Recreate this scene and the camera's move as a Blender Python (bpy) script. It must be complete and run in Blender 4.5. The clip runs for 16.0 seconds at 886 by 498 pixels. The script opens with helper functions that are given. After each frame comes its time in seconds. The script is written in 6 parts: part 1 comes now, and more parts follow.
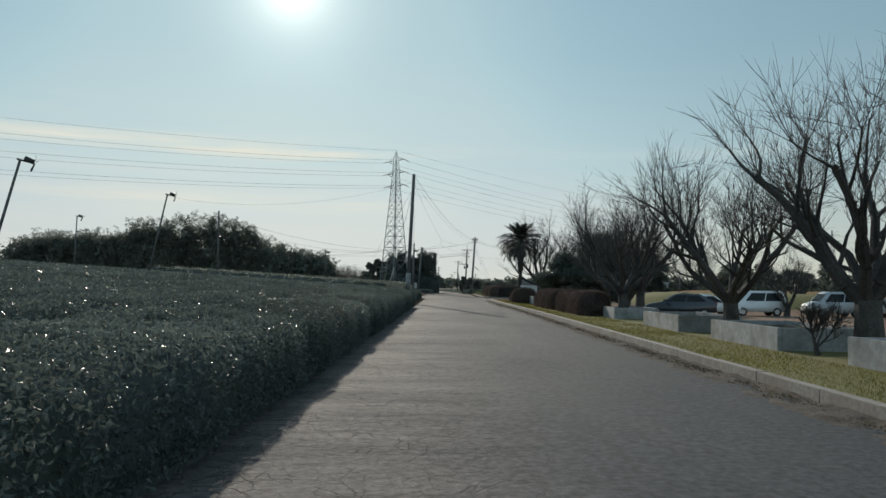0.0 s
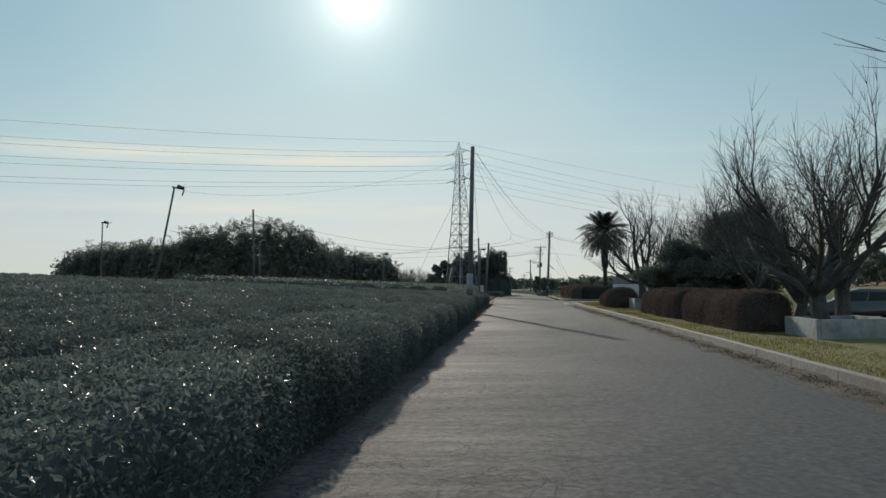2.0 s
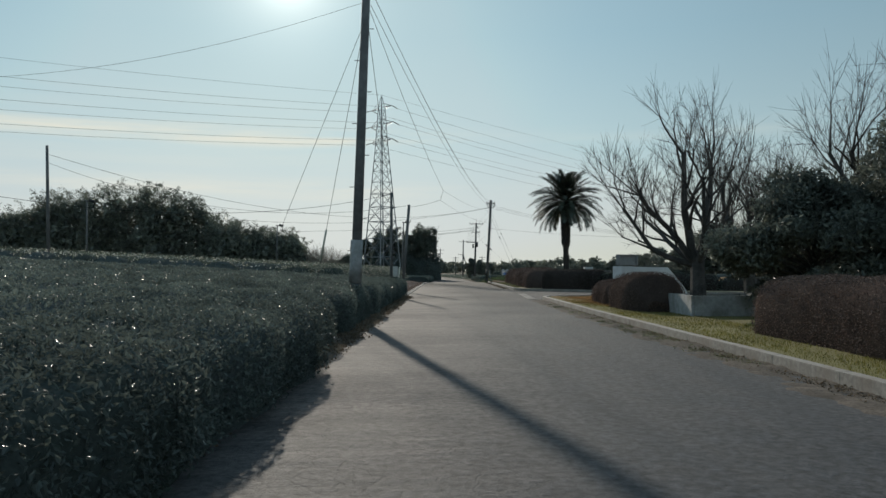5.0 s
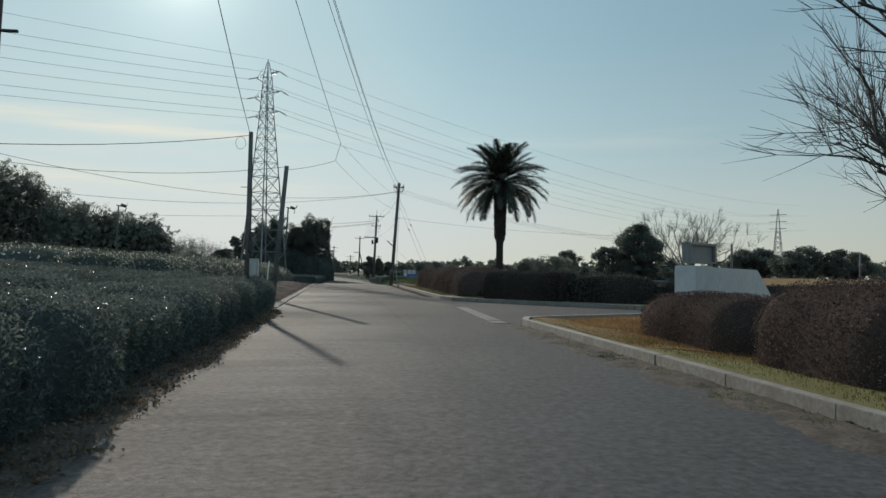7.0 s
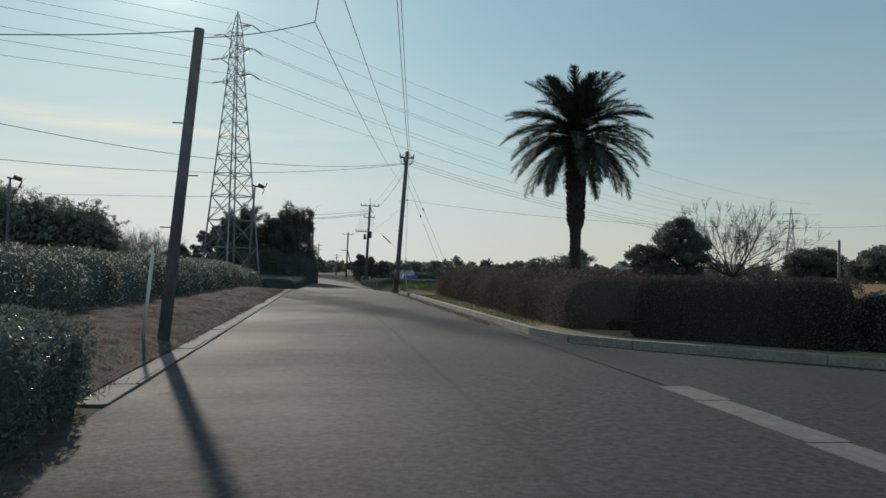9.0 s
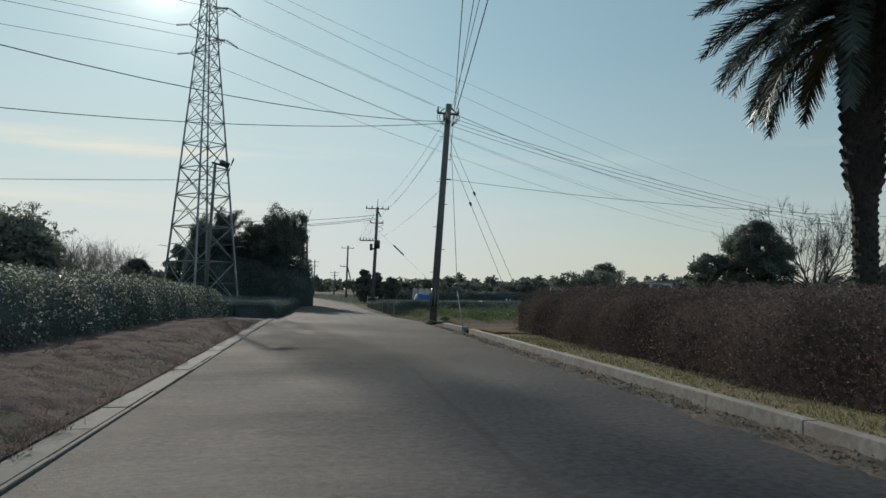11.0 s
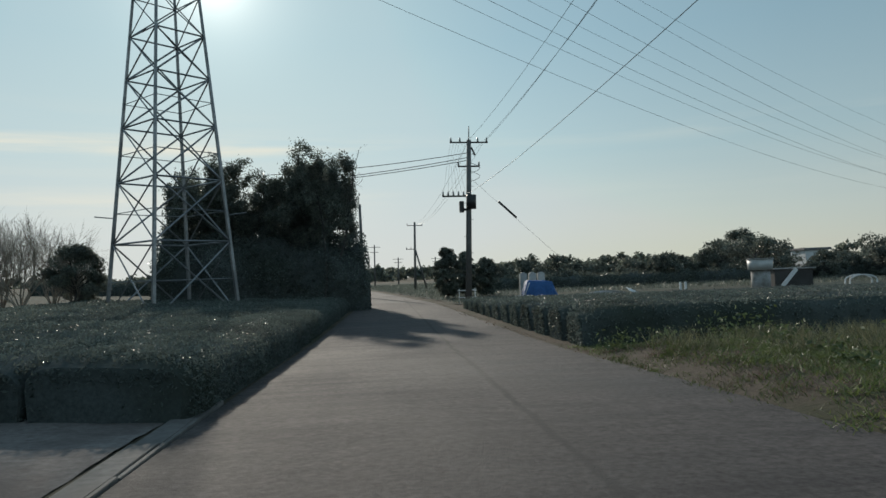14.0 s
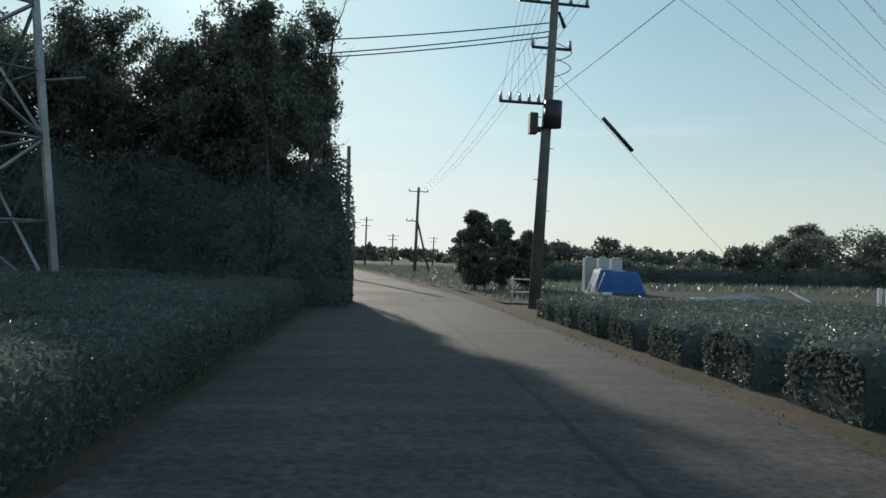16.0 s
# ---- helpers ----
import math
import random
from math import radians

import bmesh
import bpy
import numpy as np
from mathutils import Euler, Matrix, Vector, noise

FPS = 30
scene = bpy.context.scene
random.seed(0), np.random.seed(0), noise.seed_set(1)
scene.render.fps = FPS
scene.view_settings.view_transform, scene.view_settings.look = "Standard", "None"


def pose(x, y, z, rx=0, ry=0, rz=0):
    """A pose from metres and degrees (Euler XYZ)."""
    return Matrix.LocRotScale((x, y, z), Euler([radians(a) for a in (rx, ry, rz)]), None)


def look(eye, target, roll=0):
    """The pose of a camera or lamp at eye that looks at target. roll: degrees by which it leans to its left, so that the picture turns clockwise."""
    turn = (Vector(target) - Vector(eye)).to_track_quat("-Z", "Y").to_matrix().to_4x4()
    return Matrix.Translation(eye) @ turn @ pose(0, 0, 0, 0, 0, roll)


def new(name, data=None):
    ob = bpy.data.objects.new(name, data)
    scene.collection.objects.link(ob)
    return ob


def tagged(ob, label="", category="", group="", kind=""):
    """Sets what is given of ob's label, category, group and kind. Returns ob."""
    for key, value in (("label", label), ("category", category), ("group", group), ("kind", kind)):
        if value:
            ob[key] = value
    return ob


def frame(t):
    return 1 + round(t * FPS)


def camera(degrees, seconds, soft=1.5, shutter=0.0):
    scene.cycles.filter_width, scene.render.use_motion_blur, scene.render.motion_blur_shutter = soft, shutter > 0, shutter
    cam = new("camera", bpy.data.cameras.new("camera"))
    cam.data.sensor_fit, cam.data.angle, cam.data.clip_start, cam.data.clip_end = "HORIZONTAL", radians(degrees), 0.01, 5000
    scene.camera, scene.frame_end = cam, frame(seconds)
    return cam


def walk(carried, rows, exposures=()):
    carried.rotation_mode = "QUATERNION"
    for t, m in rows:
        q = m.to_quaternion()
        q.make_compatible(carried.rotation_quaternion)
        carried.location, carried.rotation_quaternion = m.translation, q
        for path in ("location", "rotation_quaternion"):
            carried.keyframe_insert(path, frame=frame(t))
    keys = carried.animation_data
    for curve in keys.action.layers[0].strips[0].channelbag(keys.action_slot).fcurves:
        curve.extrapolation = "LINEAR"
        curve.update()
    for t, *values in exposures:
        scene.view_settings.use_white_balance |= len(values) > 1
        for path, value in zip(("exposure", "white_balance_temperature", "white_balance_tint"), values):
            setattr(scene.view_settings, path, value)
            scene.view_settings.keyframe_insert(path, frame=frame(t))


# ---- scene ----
cam = camera(61.6, 16.0)
METRES, EYE, TILT, LEAN, TURN = 130.0, 1.35, 2.8, -0.8, 0.0
ROWS = [
    (0.0, 0.0, 0.0, 0.0, -0.0, 0.0, 0.0),
    (0.5, 0.0001, 0.0231, -0.0009, 1.56, 0.64, 0.45),
    (1.0, 0.0003, 0.0457, -0.0018, 2.56, 0.66, 1.08),
    (1.5, 0.0001, 0.0705, -0.0028, 4.15, 0.59, 1.73),
    (2.0, -0.0, 0.0942, -0.0039, 5.44, 0.25, 2.04),
    (2.5, -0.0002, 0.1213, -0.0052, 5.6, -0.21, 2.08),
    (3.0, -0.0006, 0.1474, -0.0066, 4.94, -0.67, 1.9),
    (3.5, -0.0004, 0.1761, -0.0079, 3.52, -1.09, 1.63),
    (4.0, -0.0004, 0.2048, -0.0093, 2.18, -1.26, 1.38),
    (4.2, -0.0004, 0.2163, -0.0099, 1.58, -1.29, 1.3),
    (6.3, -0.0012, 0.3409, -0.0175, -4.01, -0.93, 0.34),
    (6.5, -0.0012, 0.3529, -0.0181, -5.36, -0.99, 0.11),
    (7.0, -0.0012, 0.3836, -0.0193, -7.97, -1.16, -0.56),
    (7.5, -0.001, 0.417, -0.0209, -9.68, -1.21, -1.15),
    (8.0, -0.0011, 0.449, -0.0223, -9.95, -1.3, -1.28),
    (8.5, -0.0008, 0.4841, -0.0237, -9.33, -1.36, -1.08),
    (8.7, -0.0008, 0.4979, -0.0243, -9.14, -1.27, -1.0),
    (10.8, -0.0007, 0.6324, -0.0308, -9.19, -0.19, -0.43),
    (11.0, -0.0007, 0.6462, -0.0315, -9.32, 0.23, -0.33),
    (11.5, -0.0007, 0.6816, -0.0329, -8.8, 1.42, 0.08),
    (12.0, -0.0008, 0.7149, -0.0346, -7.6, 1.88, 0.72),
    (12.5, -0.0006, 0.7504, -0.0365, -6.11, 1.73, 1.56),
    (13.0, -0.0005, 0.7832, -0.038, -3.7, 0.61, 2.66),
    (13.5, -0.0007, 0.8215, -0.0398, -1.69, -2.97, 4.1),
    (14.0, -0.0003, 0.8548, -0.0411, -4.73, -0.82, 2.67),
    (14.5, -0.0005, 0.8916, -0.0428, -6.45, 2.67, 0.4),
    (15.0, -0.0005, 0.9262, -0.0449, -6.44, 1.55, -0.72),
    (15.5, -0.0008, 0.9638, -0.0481, -5.46, -0.68, -1.07),
    (16.0, -0.0012, 0.9986, -0.0507, -5.26, -2.05, -1.09),
]
walk(cam, [(t, pose(0, 0, EYE, TILT, LEAN, TURN) @ pose(METRES * x, METRES * y, METRES * z, 90 + pitch, roll, yaw)) for t, x, y, z, yaw, pitch, roll in ROWS], exposures=[(0.0, 0.0, 6350, 8), (15.0, 0.0, 6350, 8), (15.5, 0.2, 6350, 8), (16.0, 0.36, 6350, 8)])

# ---- world, sun ----
SUN_AZ, SUN_EL = radians(12.0), radians(21.8)      # to the left of straight ahead; height
SUN_WAY = Vector((-math.sin(SUN_AZ) * math.cos(SUN_EL), math.cos(SUN_AZ) * math.cos(SUN_EL), math.sin(SUN_EL)))
world = bpy.data.worlds.new("sky")
scene.world = world
world.use_nodes = True


def link(nt, a, b):
    nt.links.new(a, b)


def node(nt, kind, **sets):
    n = nt.nodes.new(kind)
    for key, value in sets.items():
        n.inputs[key.replace("_", " ")].default_value = value
    return n


def ramp(nt, fac, stops, easing="LINEAR"):
    n = nt.nodes.new("ShaderNodeValToRGB")
    n.color_ramp.interpolation = easing
    while len(n.color_ramp.elements) < len(stops):
        n.color_ramp.elements.new(0.5)
    for e, (at, c) in zip(n.color_ramp.elements, stops):
        e.position = at
        e.color = (*c, 1) if len(c) == 3 else c
    link(nt, fac, n.inputs[0])
    return n.outputs[0]


def arith(nt, op, a, b=None, clamp=False):
    n = nt.nodes.new("ShaderNodeMath")
    n.operation, n.use_clamp = op, clamp
    for i, v in enumerate((a, b)):
        if v is None:
            continue
        if isinstance(v, (int, float)):
            n.inputs[i].default_value = v
        else:
            link(nt, v, n.inputs[i])
    return n.outputs[0]


def mixed(nt, fac, a, b, mode="MIX"):
    n = nt.nodes.new("ShaderNodeMix")
    n.data_type, n.blend_type = "RGBA", mode
    for socket, v in ((n.inputs[0], fac), (n.inputs[6], a), (n.inputs[7], b)):
        if isinstance(v, (int, float)):
            socket.default_value = v
        elif isinstance(v, tuple):
            socket.default_value = (*v, 1) if len(v) == 3 else v
        else:
            link(nt, v, socket)
    return n.outputs[2]


wt = world.node_tree
background = wt.nodes["Background"]
sky = wt.nodes.new("ShaderNodeTexSky")
sky.sky_type, sky.sun_disc = "NISHITA", False
sky.sun_elevation, sky.sun_rotation = SUN_EL, -SUN_AZ
sky.air_density, sky.dust_density, sky.ozone_density, sky.altitude = 1.0, 0.6, 1.5, 60
coord = wt.nodes.new("ShaderNodeTexCoord")
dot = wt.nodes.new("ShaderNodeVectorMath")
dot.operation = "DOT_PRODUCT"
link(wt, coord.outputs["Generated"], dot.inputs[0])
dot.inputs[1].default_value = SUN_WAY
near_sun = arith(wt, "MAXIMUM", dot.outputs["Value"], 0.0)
height = wt.nodes.new("ShaderNodeSeparateXYZ")
link(wt, coord.outputs["Generated"], height.inputs[0])
# hazy winter air: pale and warm at the horizon, teal blue above, a little lighter towards the sun
air = ramp(wt, height.outputs[2], [(0.0, (0.68, 0.67, 0.615)), (0.07, (0.61, 0.655, 0.635)), (0.16, (0.465, 0.60, 0.63)), (0.30, (0.34, 0.505, 0.58)), (0.5, (0.28, 0.43, 0.52)), (1.0, (0.24, 0.37, 0.47))])
# sky out of view, away from the sun, is raised to fill the shade
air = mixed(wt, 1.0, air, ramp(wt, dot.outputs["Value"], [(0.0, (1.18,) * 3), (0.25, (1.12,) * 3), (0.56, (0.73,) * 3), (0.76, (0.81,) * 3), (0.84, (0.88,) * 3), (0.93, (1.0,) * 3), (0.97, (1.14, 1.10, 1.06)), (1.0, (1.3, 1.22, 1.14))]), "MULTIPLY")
thin = mixed(wt, 1.0, sky.outputs[0], (0.075, 0.085, 0.08), "MULTIPLY")
thin = mixed(wt, 1.0, thin, (0.75, 0.80, 0.80), "DARKEN")
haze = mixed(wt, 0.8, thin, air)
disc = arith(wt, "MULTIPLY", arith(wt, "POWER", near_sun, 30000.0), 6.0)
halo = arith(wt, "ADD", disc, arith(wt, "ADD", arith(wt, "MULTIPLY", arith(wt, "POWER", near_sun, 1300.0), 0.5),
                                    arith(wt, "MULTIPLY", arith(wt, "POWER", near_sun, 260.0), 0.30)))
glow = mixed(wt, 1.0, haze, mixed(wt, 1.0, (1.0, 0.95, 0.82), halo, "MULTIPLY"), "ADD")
# one thin streak of cloud low towards the sun, and a fainter one below it
streak = wt.nodes.new("ShaderNodeMapping")
streak.inputs["Scale"].default_value = (3.0, 3.0, 40.0)
link(wt, coord.outputs["Generated"], streak.inputs[0])
vapour = node(wt, "ShaderNodeTexNoise", Scale=1.5, Detail=5.0, Roughness=0.5)
link(wt, streak.outputs[0], vapour.inputs["Vector"])
band = ramp(wt, height.outputs[2], [(0.0, (0.05,) * 3), (0.085, (0.12,) * 3), (0.105, (0.5,) * 3), (0.125, (0.12,) * 3), (0.158, (0.12,) * 3), (0.172, (1.0,) * 3), (0.19, (0.1,) * 3), (0.24, (0,) * 3)])
sunward = wt.nodes.new("ShaderNodeVectorMath")
sunward.operation = "DOT_PRODUCT"
link(wt, coord.outputs["Generated"], sunward.inputs[0])
sunward.inputs[1].default_value = Vector((-math.sin(radians(19)), math.cos(radians(19)), 0.17)).normalized()
band = arith(wt, "MULTIPLY", band, ramp(wt, sunward.outputs["Value"], [(0.93, (0.15,) * 3), (0.985, (1,) * 3)]))
cloud = arith(wt, "MULTIPLY", ramp(wt, vapour.outputs[0], [(0.36, (0,) * 3), (0.62, (1,) * 3)]), band)
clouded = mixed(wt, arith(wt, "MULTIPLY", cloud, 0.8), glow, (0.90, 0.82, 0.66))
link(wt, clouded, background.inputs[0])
background.inputs[1].default_value = 1.0

sun = bpy.data.lights.new("sun", "SUN")
sun.energy, sun.angle, sun.color = 3.6, radians(1.0), (1.0, 0.89, 0.75)
new("sun", sun).matrix_world = look((0, 0, 40), Vector((0, 0, 40)) - SUN_WAY)

# ---- materials ----


def surface(name, dark, light, grain=6.0, rough=0.8, bump=0.25, stain=None, metal=0.0, depth=0.01, wide=0.35, island=0.0, gloss=0.5):
    """Two-scale mottled paint: fine grain between dark and light, wide stains, and fine relief."""
    m = bpy.data.materials.new(name)
    m.use_nodes = True
    nt = m.node_tree
    b = nt.nodes["Principled BSDF"]
    where = nt.nodes.new("ShaderNodeNewGeometry")
    fine = node(nt, "ShaderNodeTexNoise", Scale=grain, Detail=7.0, Roughness=0.65)
    broad = node(nt, "ShaderNodeTexNoise", Scale=wide, Detail=4.0, Roughness=0.6)
    link(nt, where.outputs["Position"], fine.inputs["Vector"])
    link(nt, where.outputs["Position"], broad.inputs["Vector"])
    c = ramp(nt, fine.outputs[0], [(0.3, dark), (0.7, light)])
    c = mixed(nt, ramp(nt, broad.outputs[0], [(0.42, (0,) * 3), (0.64, (0.75,) * 3)]), c, stain or tuple(0.6 * v for v in dark))
    if island:
        lift = arith(nt, "MULTIPLY_ADD", where.outputs["Random Per Island"], island)
        lift.node.inputs[2].default_value = 1.0 - island / 2
        c = mixed(nt, 1.0, c, lift, "MULTIPLY")
    link(nt, c, b.inputs["Base Color"])
    b.inputs["Roughness"].default_value, b.inputs["Metallic"].default_value = rough, metal
    b.inputs["Specular IOR Level"].default_value = gloss
    if bump:
        r = node(nt, "ShaderNodeBump", Strength=bump, Distance=depth)
        link(nt, fine.outputs[0], r.inputs["Height"])
        link(nt, r.outputs[0], b.inputs["Normal"])
    return m


def leafy(name, dark, light, rough=0.4, through_light=0.3, pale=None, share=0.0, shiny=None):
    """Leaves: each its own shade, a little light let through."""
    m = bpy.data.materials.new(name)
    m.use_nodes = True
    nt = m.node_tree
    b = nt.nodes["Principled BSDF"]
    where = nt.nodes.new("ShaderNodeNewGeometry")
    stops = [(0.0, dark), (0.9 - share, light)]
    if pale:
        stops += [(0.92 - share, pale), (1.0, pale)]
    c = ramp(nt, where.outputs["Random Per Island"], stops)
    broad = node(nt, "ShaderNodeTexNoise", Scale=0.4, Detail=3.0)
    link(nt, where.outputs["Position"], broad.inputs["Vector"])
    c = mixed(nt, 1.0, c, ramp(nt, broad.outputs[0], [(0.35, (0.7,) * 3), (0.65, (1.25,) * 3)]), "MULTIPLY")
    link(nt, c, b.inputs["Base Color"])
    b.inputs["Roughness"].default_value = rough
    if shiny:
        scatter_value = nt.nodes.new("ShaderNodeTexWhiteNoise")
        scatter_value.noise_dimensions = "1D"
        link(nt, where.outputs["Random Per Island"], scatter_value.inputs["W"])
        curl = node(nt, "ShaderNodeTexNoise", Scale=55.0, Detail=1.0)
        link(nt, where.outputs["Position"], curl.inputs["Vector"])
        dent = node(nt, "ShaderNodeBump", Strength=0.8, Distance=0.012)
        link(nt, curl.outputs[0], dent.inputs["Height"])
        link(nt, dent.outputs[0], b.inputs["Normal"])
        link(nt, ramp(nt, scatter_value.outputs["Value"], [(0.0, (shiny,) * 3), (0.55, (shiny,) * 3), (0.6, (rough,) * 3), (1.0, (rough * 1.1,) * 3)]), b.inputs["Roughness"])
    t = nt.nodes.new("ShaderNodeBsdfTranslucent")
    link(nt, c, t.inputs[0])
    mx = nt.nodes.new("ShaderNodeMixShader")
    mx.inputs[0].default_value = through_light
    link(nt, b.outputs[0], mx.inputs[1])
    link(nt, t.outputs[0], mx.inputs[2])
    link(nt, mx.outputs[0], nt.nodes["Material Output"].inputs[0])
    return m


SEAM_X = 1.45


def asphalt():
    """Old asphalt: the lane by the field is pale and crazed with cracks, the other smoother and darker."""
    m = bpy.data.materials.new("asphalt")
    m.use_nodes = True
    nt = m.node_tree
    b = nt.nodes["Principled BSDF"]
    where = nt.nodes.new("ShaderNodeNewGeometry")
    pos = where.outputs["Position"]
    part_xyz = nt.nodes.new("ShaderNodeSeparateXYZ")
    link(nt, pos, part_xyz.inputs[0])
    grit = node(nt, "ShaderNodeTexNoise", Scale=70.0, Detail=4.0, Roughness=0.7)
    mid = node(nt, "ShaderNodeTexNoise", Scale=1.7, Detail=6.0, Roughness=0.6)
    wide = node(nt, "ShaderNodeTexNoise", Scale=0.22, Detail=4.0, Roughness=0.55)
    stretch = nt.nodes.new("ShaderNodeMapping")
    stretch.inputs["Scale"].default_value = (1.0, 0.16, 1.0)
    link(nt, pos, stretch.inputs[0])
    tracks = node(nt, "ShaderNodeTexNoise", Scale=2.4, Detail=3.0)
    link(nt, stretch.outputs[0], tracks.inputs["Vector"])
    for n in (grit, mid, wide):
        link(nt, pos, n.inputs["Vector"])
    across = nt.nodes.new("ShaderNodeMapping")
    across.inputs["Scale"].default_value = (0.35, 1.9, 1.0)
    link(nt, pos, across.inputs[0])
    ripple = node(nt, "ShaderNodeTexNoise", Scale=1.0, Detail=5.0, Roughness=0.6)
    link(nt, across.outputs[0], ripple.inputs["Vector"])
    patchy = node(nt, "ShaderNodeTexNoise", Scale=0.55, Detail=3.0)
    link(nt, pos, patchy.inputs["Vector"])
    jag = node(nt, "ShaderNodeTexNoise", Scale=11.0, Detail=3.0, Roughness=0.7)
    link(nt, pos, jag.inputs["Vector"])
    bend = mixed(nt, 0.07, mixed(nt, 0.14, pos, mid.outputs["Color"], "ADD"), jag.outputs["Color"], "ADD")
    broken = node(nt, "ShaderNodeTexNoise", Scale=2.6, Detail=3.0, Roughness=0.6)
    link(nt, pos, broken.inputs["Vector"])
    cracks = nt.nodes.new("ShaderNodeTexVoronoi")
    cracks.feature = "DISTANCE_TO_EDGE"
    cracks.inputs["Scale"].default_value = 4.3
    link(nt, bend, cracks.inputs["Vector"])
    big = nt.nodes.new("ShaderNodeTexVoronoi")
    big.feature = "DISTANCE_TO_EDGE"
    big.inputs["Scale"].default_value = 1.9
    link(nt, bend, big.inputs["Vector"])
    line = arith(nt, "MAXIMUM", ramp(nt, cracks.outputs["Distance"], [(0.0, (0.9,) * 3), (0.045, (0,) * 3)]),
                 ramp(nt, big.outputs["Distance"], [(0.0, (1,) * 3), (0.02, (0,) * 3)]))
    shift = arith(nt, "ADD", part_xyz.outputs[0], arith(nt, "MULTIPLY", arith(nt, "SUBTRACT", mid.outputs[0], 0.5), 0.9))
    old = ramp(nt, arith(nt, "MULTIPLY_ADD", shift, -0.6), [(0.0, (0,) * 3), (1.0, (1,) * 3)])
    old.node.inputs[0].links[0].from_node.inputs[2].default_value = 0.75
    old = arith(nt, "MAXIMUM", old, ramp(nt, part_xyz.outputs[1], [(0.0, (0,) * 3), (1.0, (0.75,) * 3)]))
    late = old.node.inputs[1].links[0].from_node
    link(nt, arith(nt, "MULTIPLY_ADD", part_xyz.outputs[1], 0.1), late.inputs[0])
    late.inputs[0].links[0].from_node.inputs[2].default_value = -10.5
    line = arith(nt, "MULTIPLY", arith(nt, "MULTIPLY", line, old), ramp(nt, patchy.outputs[0], [(0.34, (0.05,) * 3), (0.54, (1,) * 3)]))
    line = arith(nt, "MULTIPLY", line, ramp(nt, broken.outputs[0], [(0.38, (0.15,) * 3), (0.56, (1,) * 3)]))
    # the crazing is worst at the lane's beginning
    sound = arith(nt, "MULTIPLY", part_xyz.outputs[1], 0.0125)
    line = arith(nt, "MULTIPLY", line, ramp(nt, sound, [(0.18, (1,) * 3), (0.42, (0.55,) * 3), (0.60, (0.2,) * 3), (0.75, (0.08,) * 3)]))
    base = mixed(nt, old, ramp(nt, grit.outputs[0], [(0.3, (0.036, 0.039, 0.044)), (0.72, (0.072, 0.075, 0.082))]),
                 ramp(nt, grit.outputs[0], [(0.3, (0.071, 0.062, 0.060)), (0.72, (0.145, 0.128, 0.124))]))
    base = mixed(nt, arith(nt, "MULTIPLY", ramp(nt, wide.outputs[0], [(0.42, (0,) * 3), (0.62, (0.5,) * 3)]), arith(nt, "MULTIPLY_ADD", old, 0.75)), base, (0.145, 0.128, 0.122))
    base.node.inputs["Factor"].links[0].from_node.inputs[1].links[0].from_node.inputs[2].default_value = 0.25
    base = mixed(nt, ramp(nt, wide.outputs[0], [(0.34, (0.6,) * 3), (0.46, (0,) * 3)]), base, (0.048, 0.050, 0.055))
    base = mixed(nt, ramp(nt, mid.outputs[0], [(0.45, (0,) * 3), (0.7, (0.35,) * 3)]), base, (0.065, 0.060, 0.058))
    base = mixed(nt, ramp(nt, tracks.outputs[0], [(0.45, (0,) * 3), (0.7, (0.4,) * 3)]), base, (0.075, 0.071, 0.072))
    speck = node(nt, "ShaderNodeTexNoise", Scale=13.0, Detail=5.0, Roughness=0.7)
    link(nt, pos, speck.inputs["Vector"])
    base = mixed(nt, 1.0, base, ramp(nt, speck.outputs[0], [(0.32, (0.5,) * 3), (0.5, (0.96,) * 3), (0.68, (1.45,) * 3)]), "MULTIPLY")
    # transverse ridges: their sunlit and shaded sides put into the old lane's colour
    base = mixed(nt, 1.0, base, mixed(nt, old, (1.0, 1.0, 1.0), ramp(nt, ripple.outputs[0], [(0.32, (0.66, 0.67, 0.69)), (0.5, (1.0, 0.99, 0.98)), (0.7, (1.36, 1.30, 1.26))])), "MULTIPLY")
    # the lane is darker past the drive
    past_drive = arith(nt, "MULTIPLY_ADD", arith(nt, "ADD", part_xyz.outputs[1], arith(nt, "MULTIPLY", mid.outputs[0], 6.0)), 0.05)
    past_drive.node.inputs[2].default_value = -3.1
    base = mixed(nt, 1.0, base, ramp(nt, past_drive, [(0.0, (1.0,) * 3), (0.6, (0.62, 0.62, 0.64)), (1.0, (0.62, 0.62, 0.64))]), "MULTIPLY")
    # darker still along one stretch, about y 95 to 123
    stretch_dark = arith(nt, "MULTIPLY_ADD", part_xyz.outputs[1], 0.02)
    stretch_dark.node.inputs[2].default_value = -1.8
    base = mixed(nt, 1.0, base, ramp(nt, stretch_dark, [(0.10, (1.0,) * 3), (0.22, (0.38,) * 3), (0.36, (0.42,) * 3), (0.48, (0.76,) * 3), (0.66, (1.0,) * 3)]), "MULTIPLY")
    # the seam where two lots of paving meet along the middle
    wander = arith(nt, "ADD", part_xyz.outputs[0], arith(nt, "MULTIPLY", mid.outputs[0], 0.22))
    seam = ramp(nt, arith(nt, "ABSOLUTE", arith(nt, "SUBTRACT", wander, SEAM_X + 0.11)), [(0.0, (0.8,) * 3), (0.035, (0.6,) * 3), (0.06, (0,) * 3)])
    seam = arith(nt, "MULTIPLY", seam, ramp(nt, past_drive, [(0.0, (0.15,) * 3), (0.9, (1,) * 3)]))
    base = mixed(nt, seam, base, (0.022, 0.022, 0.023))
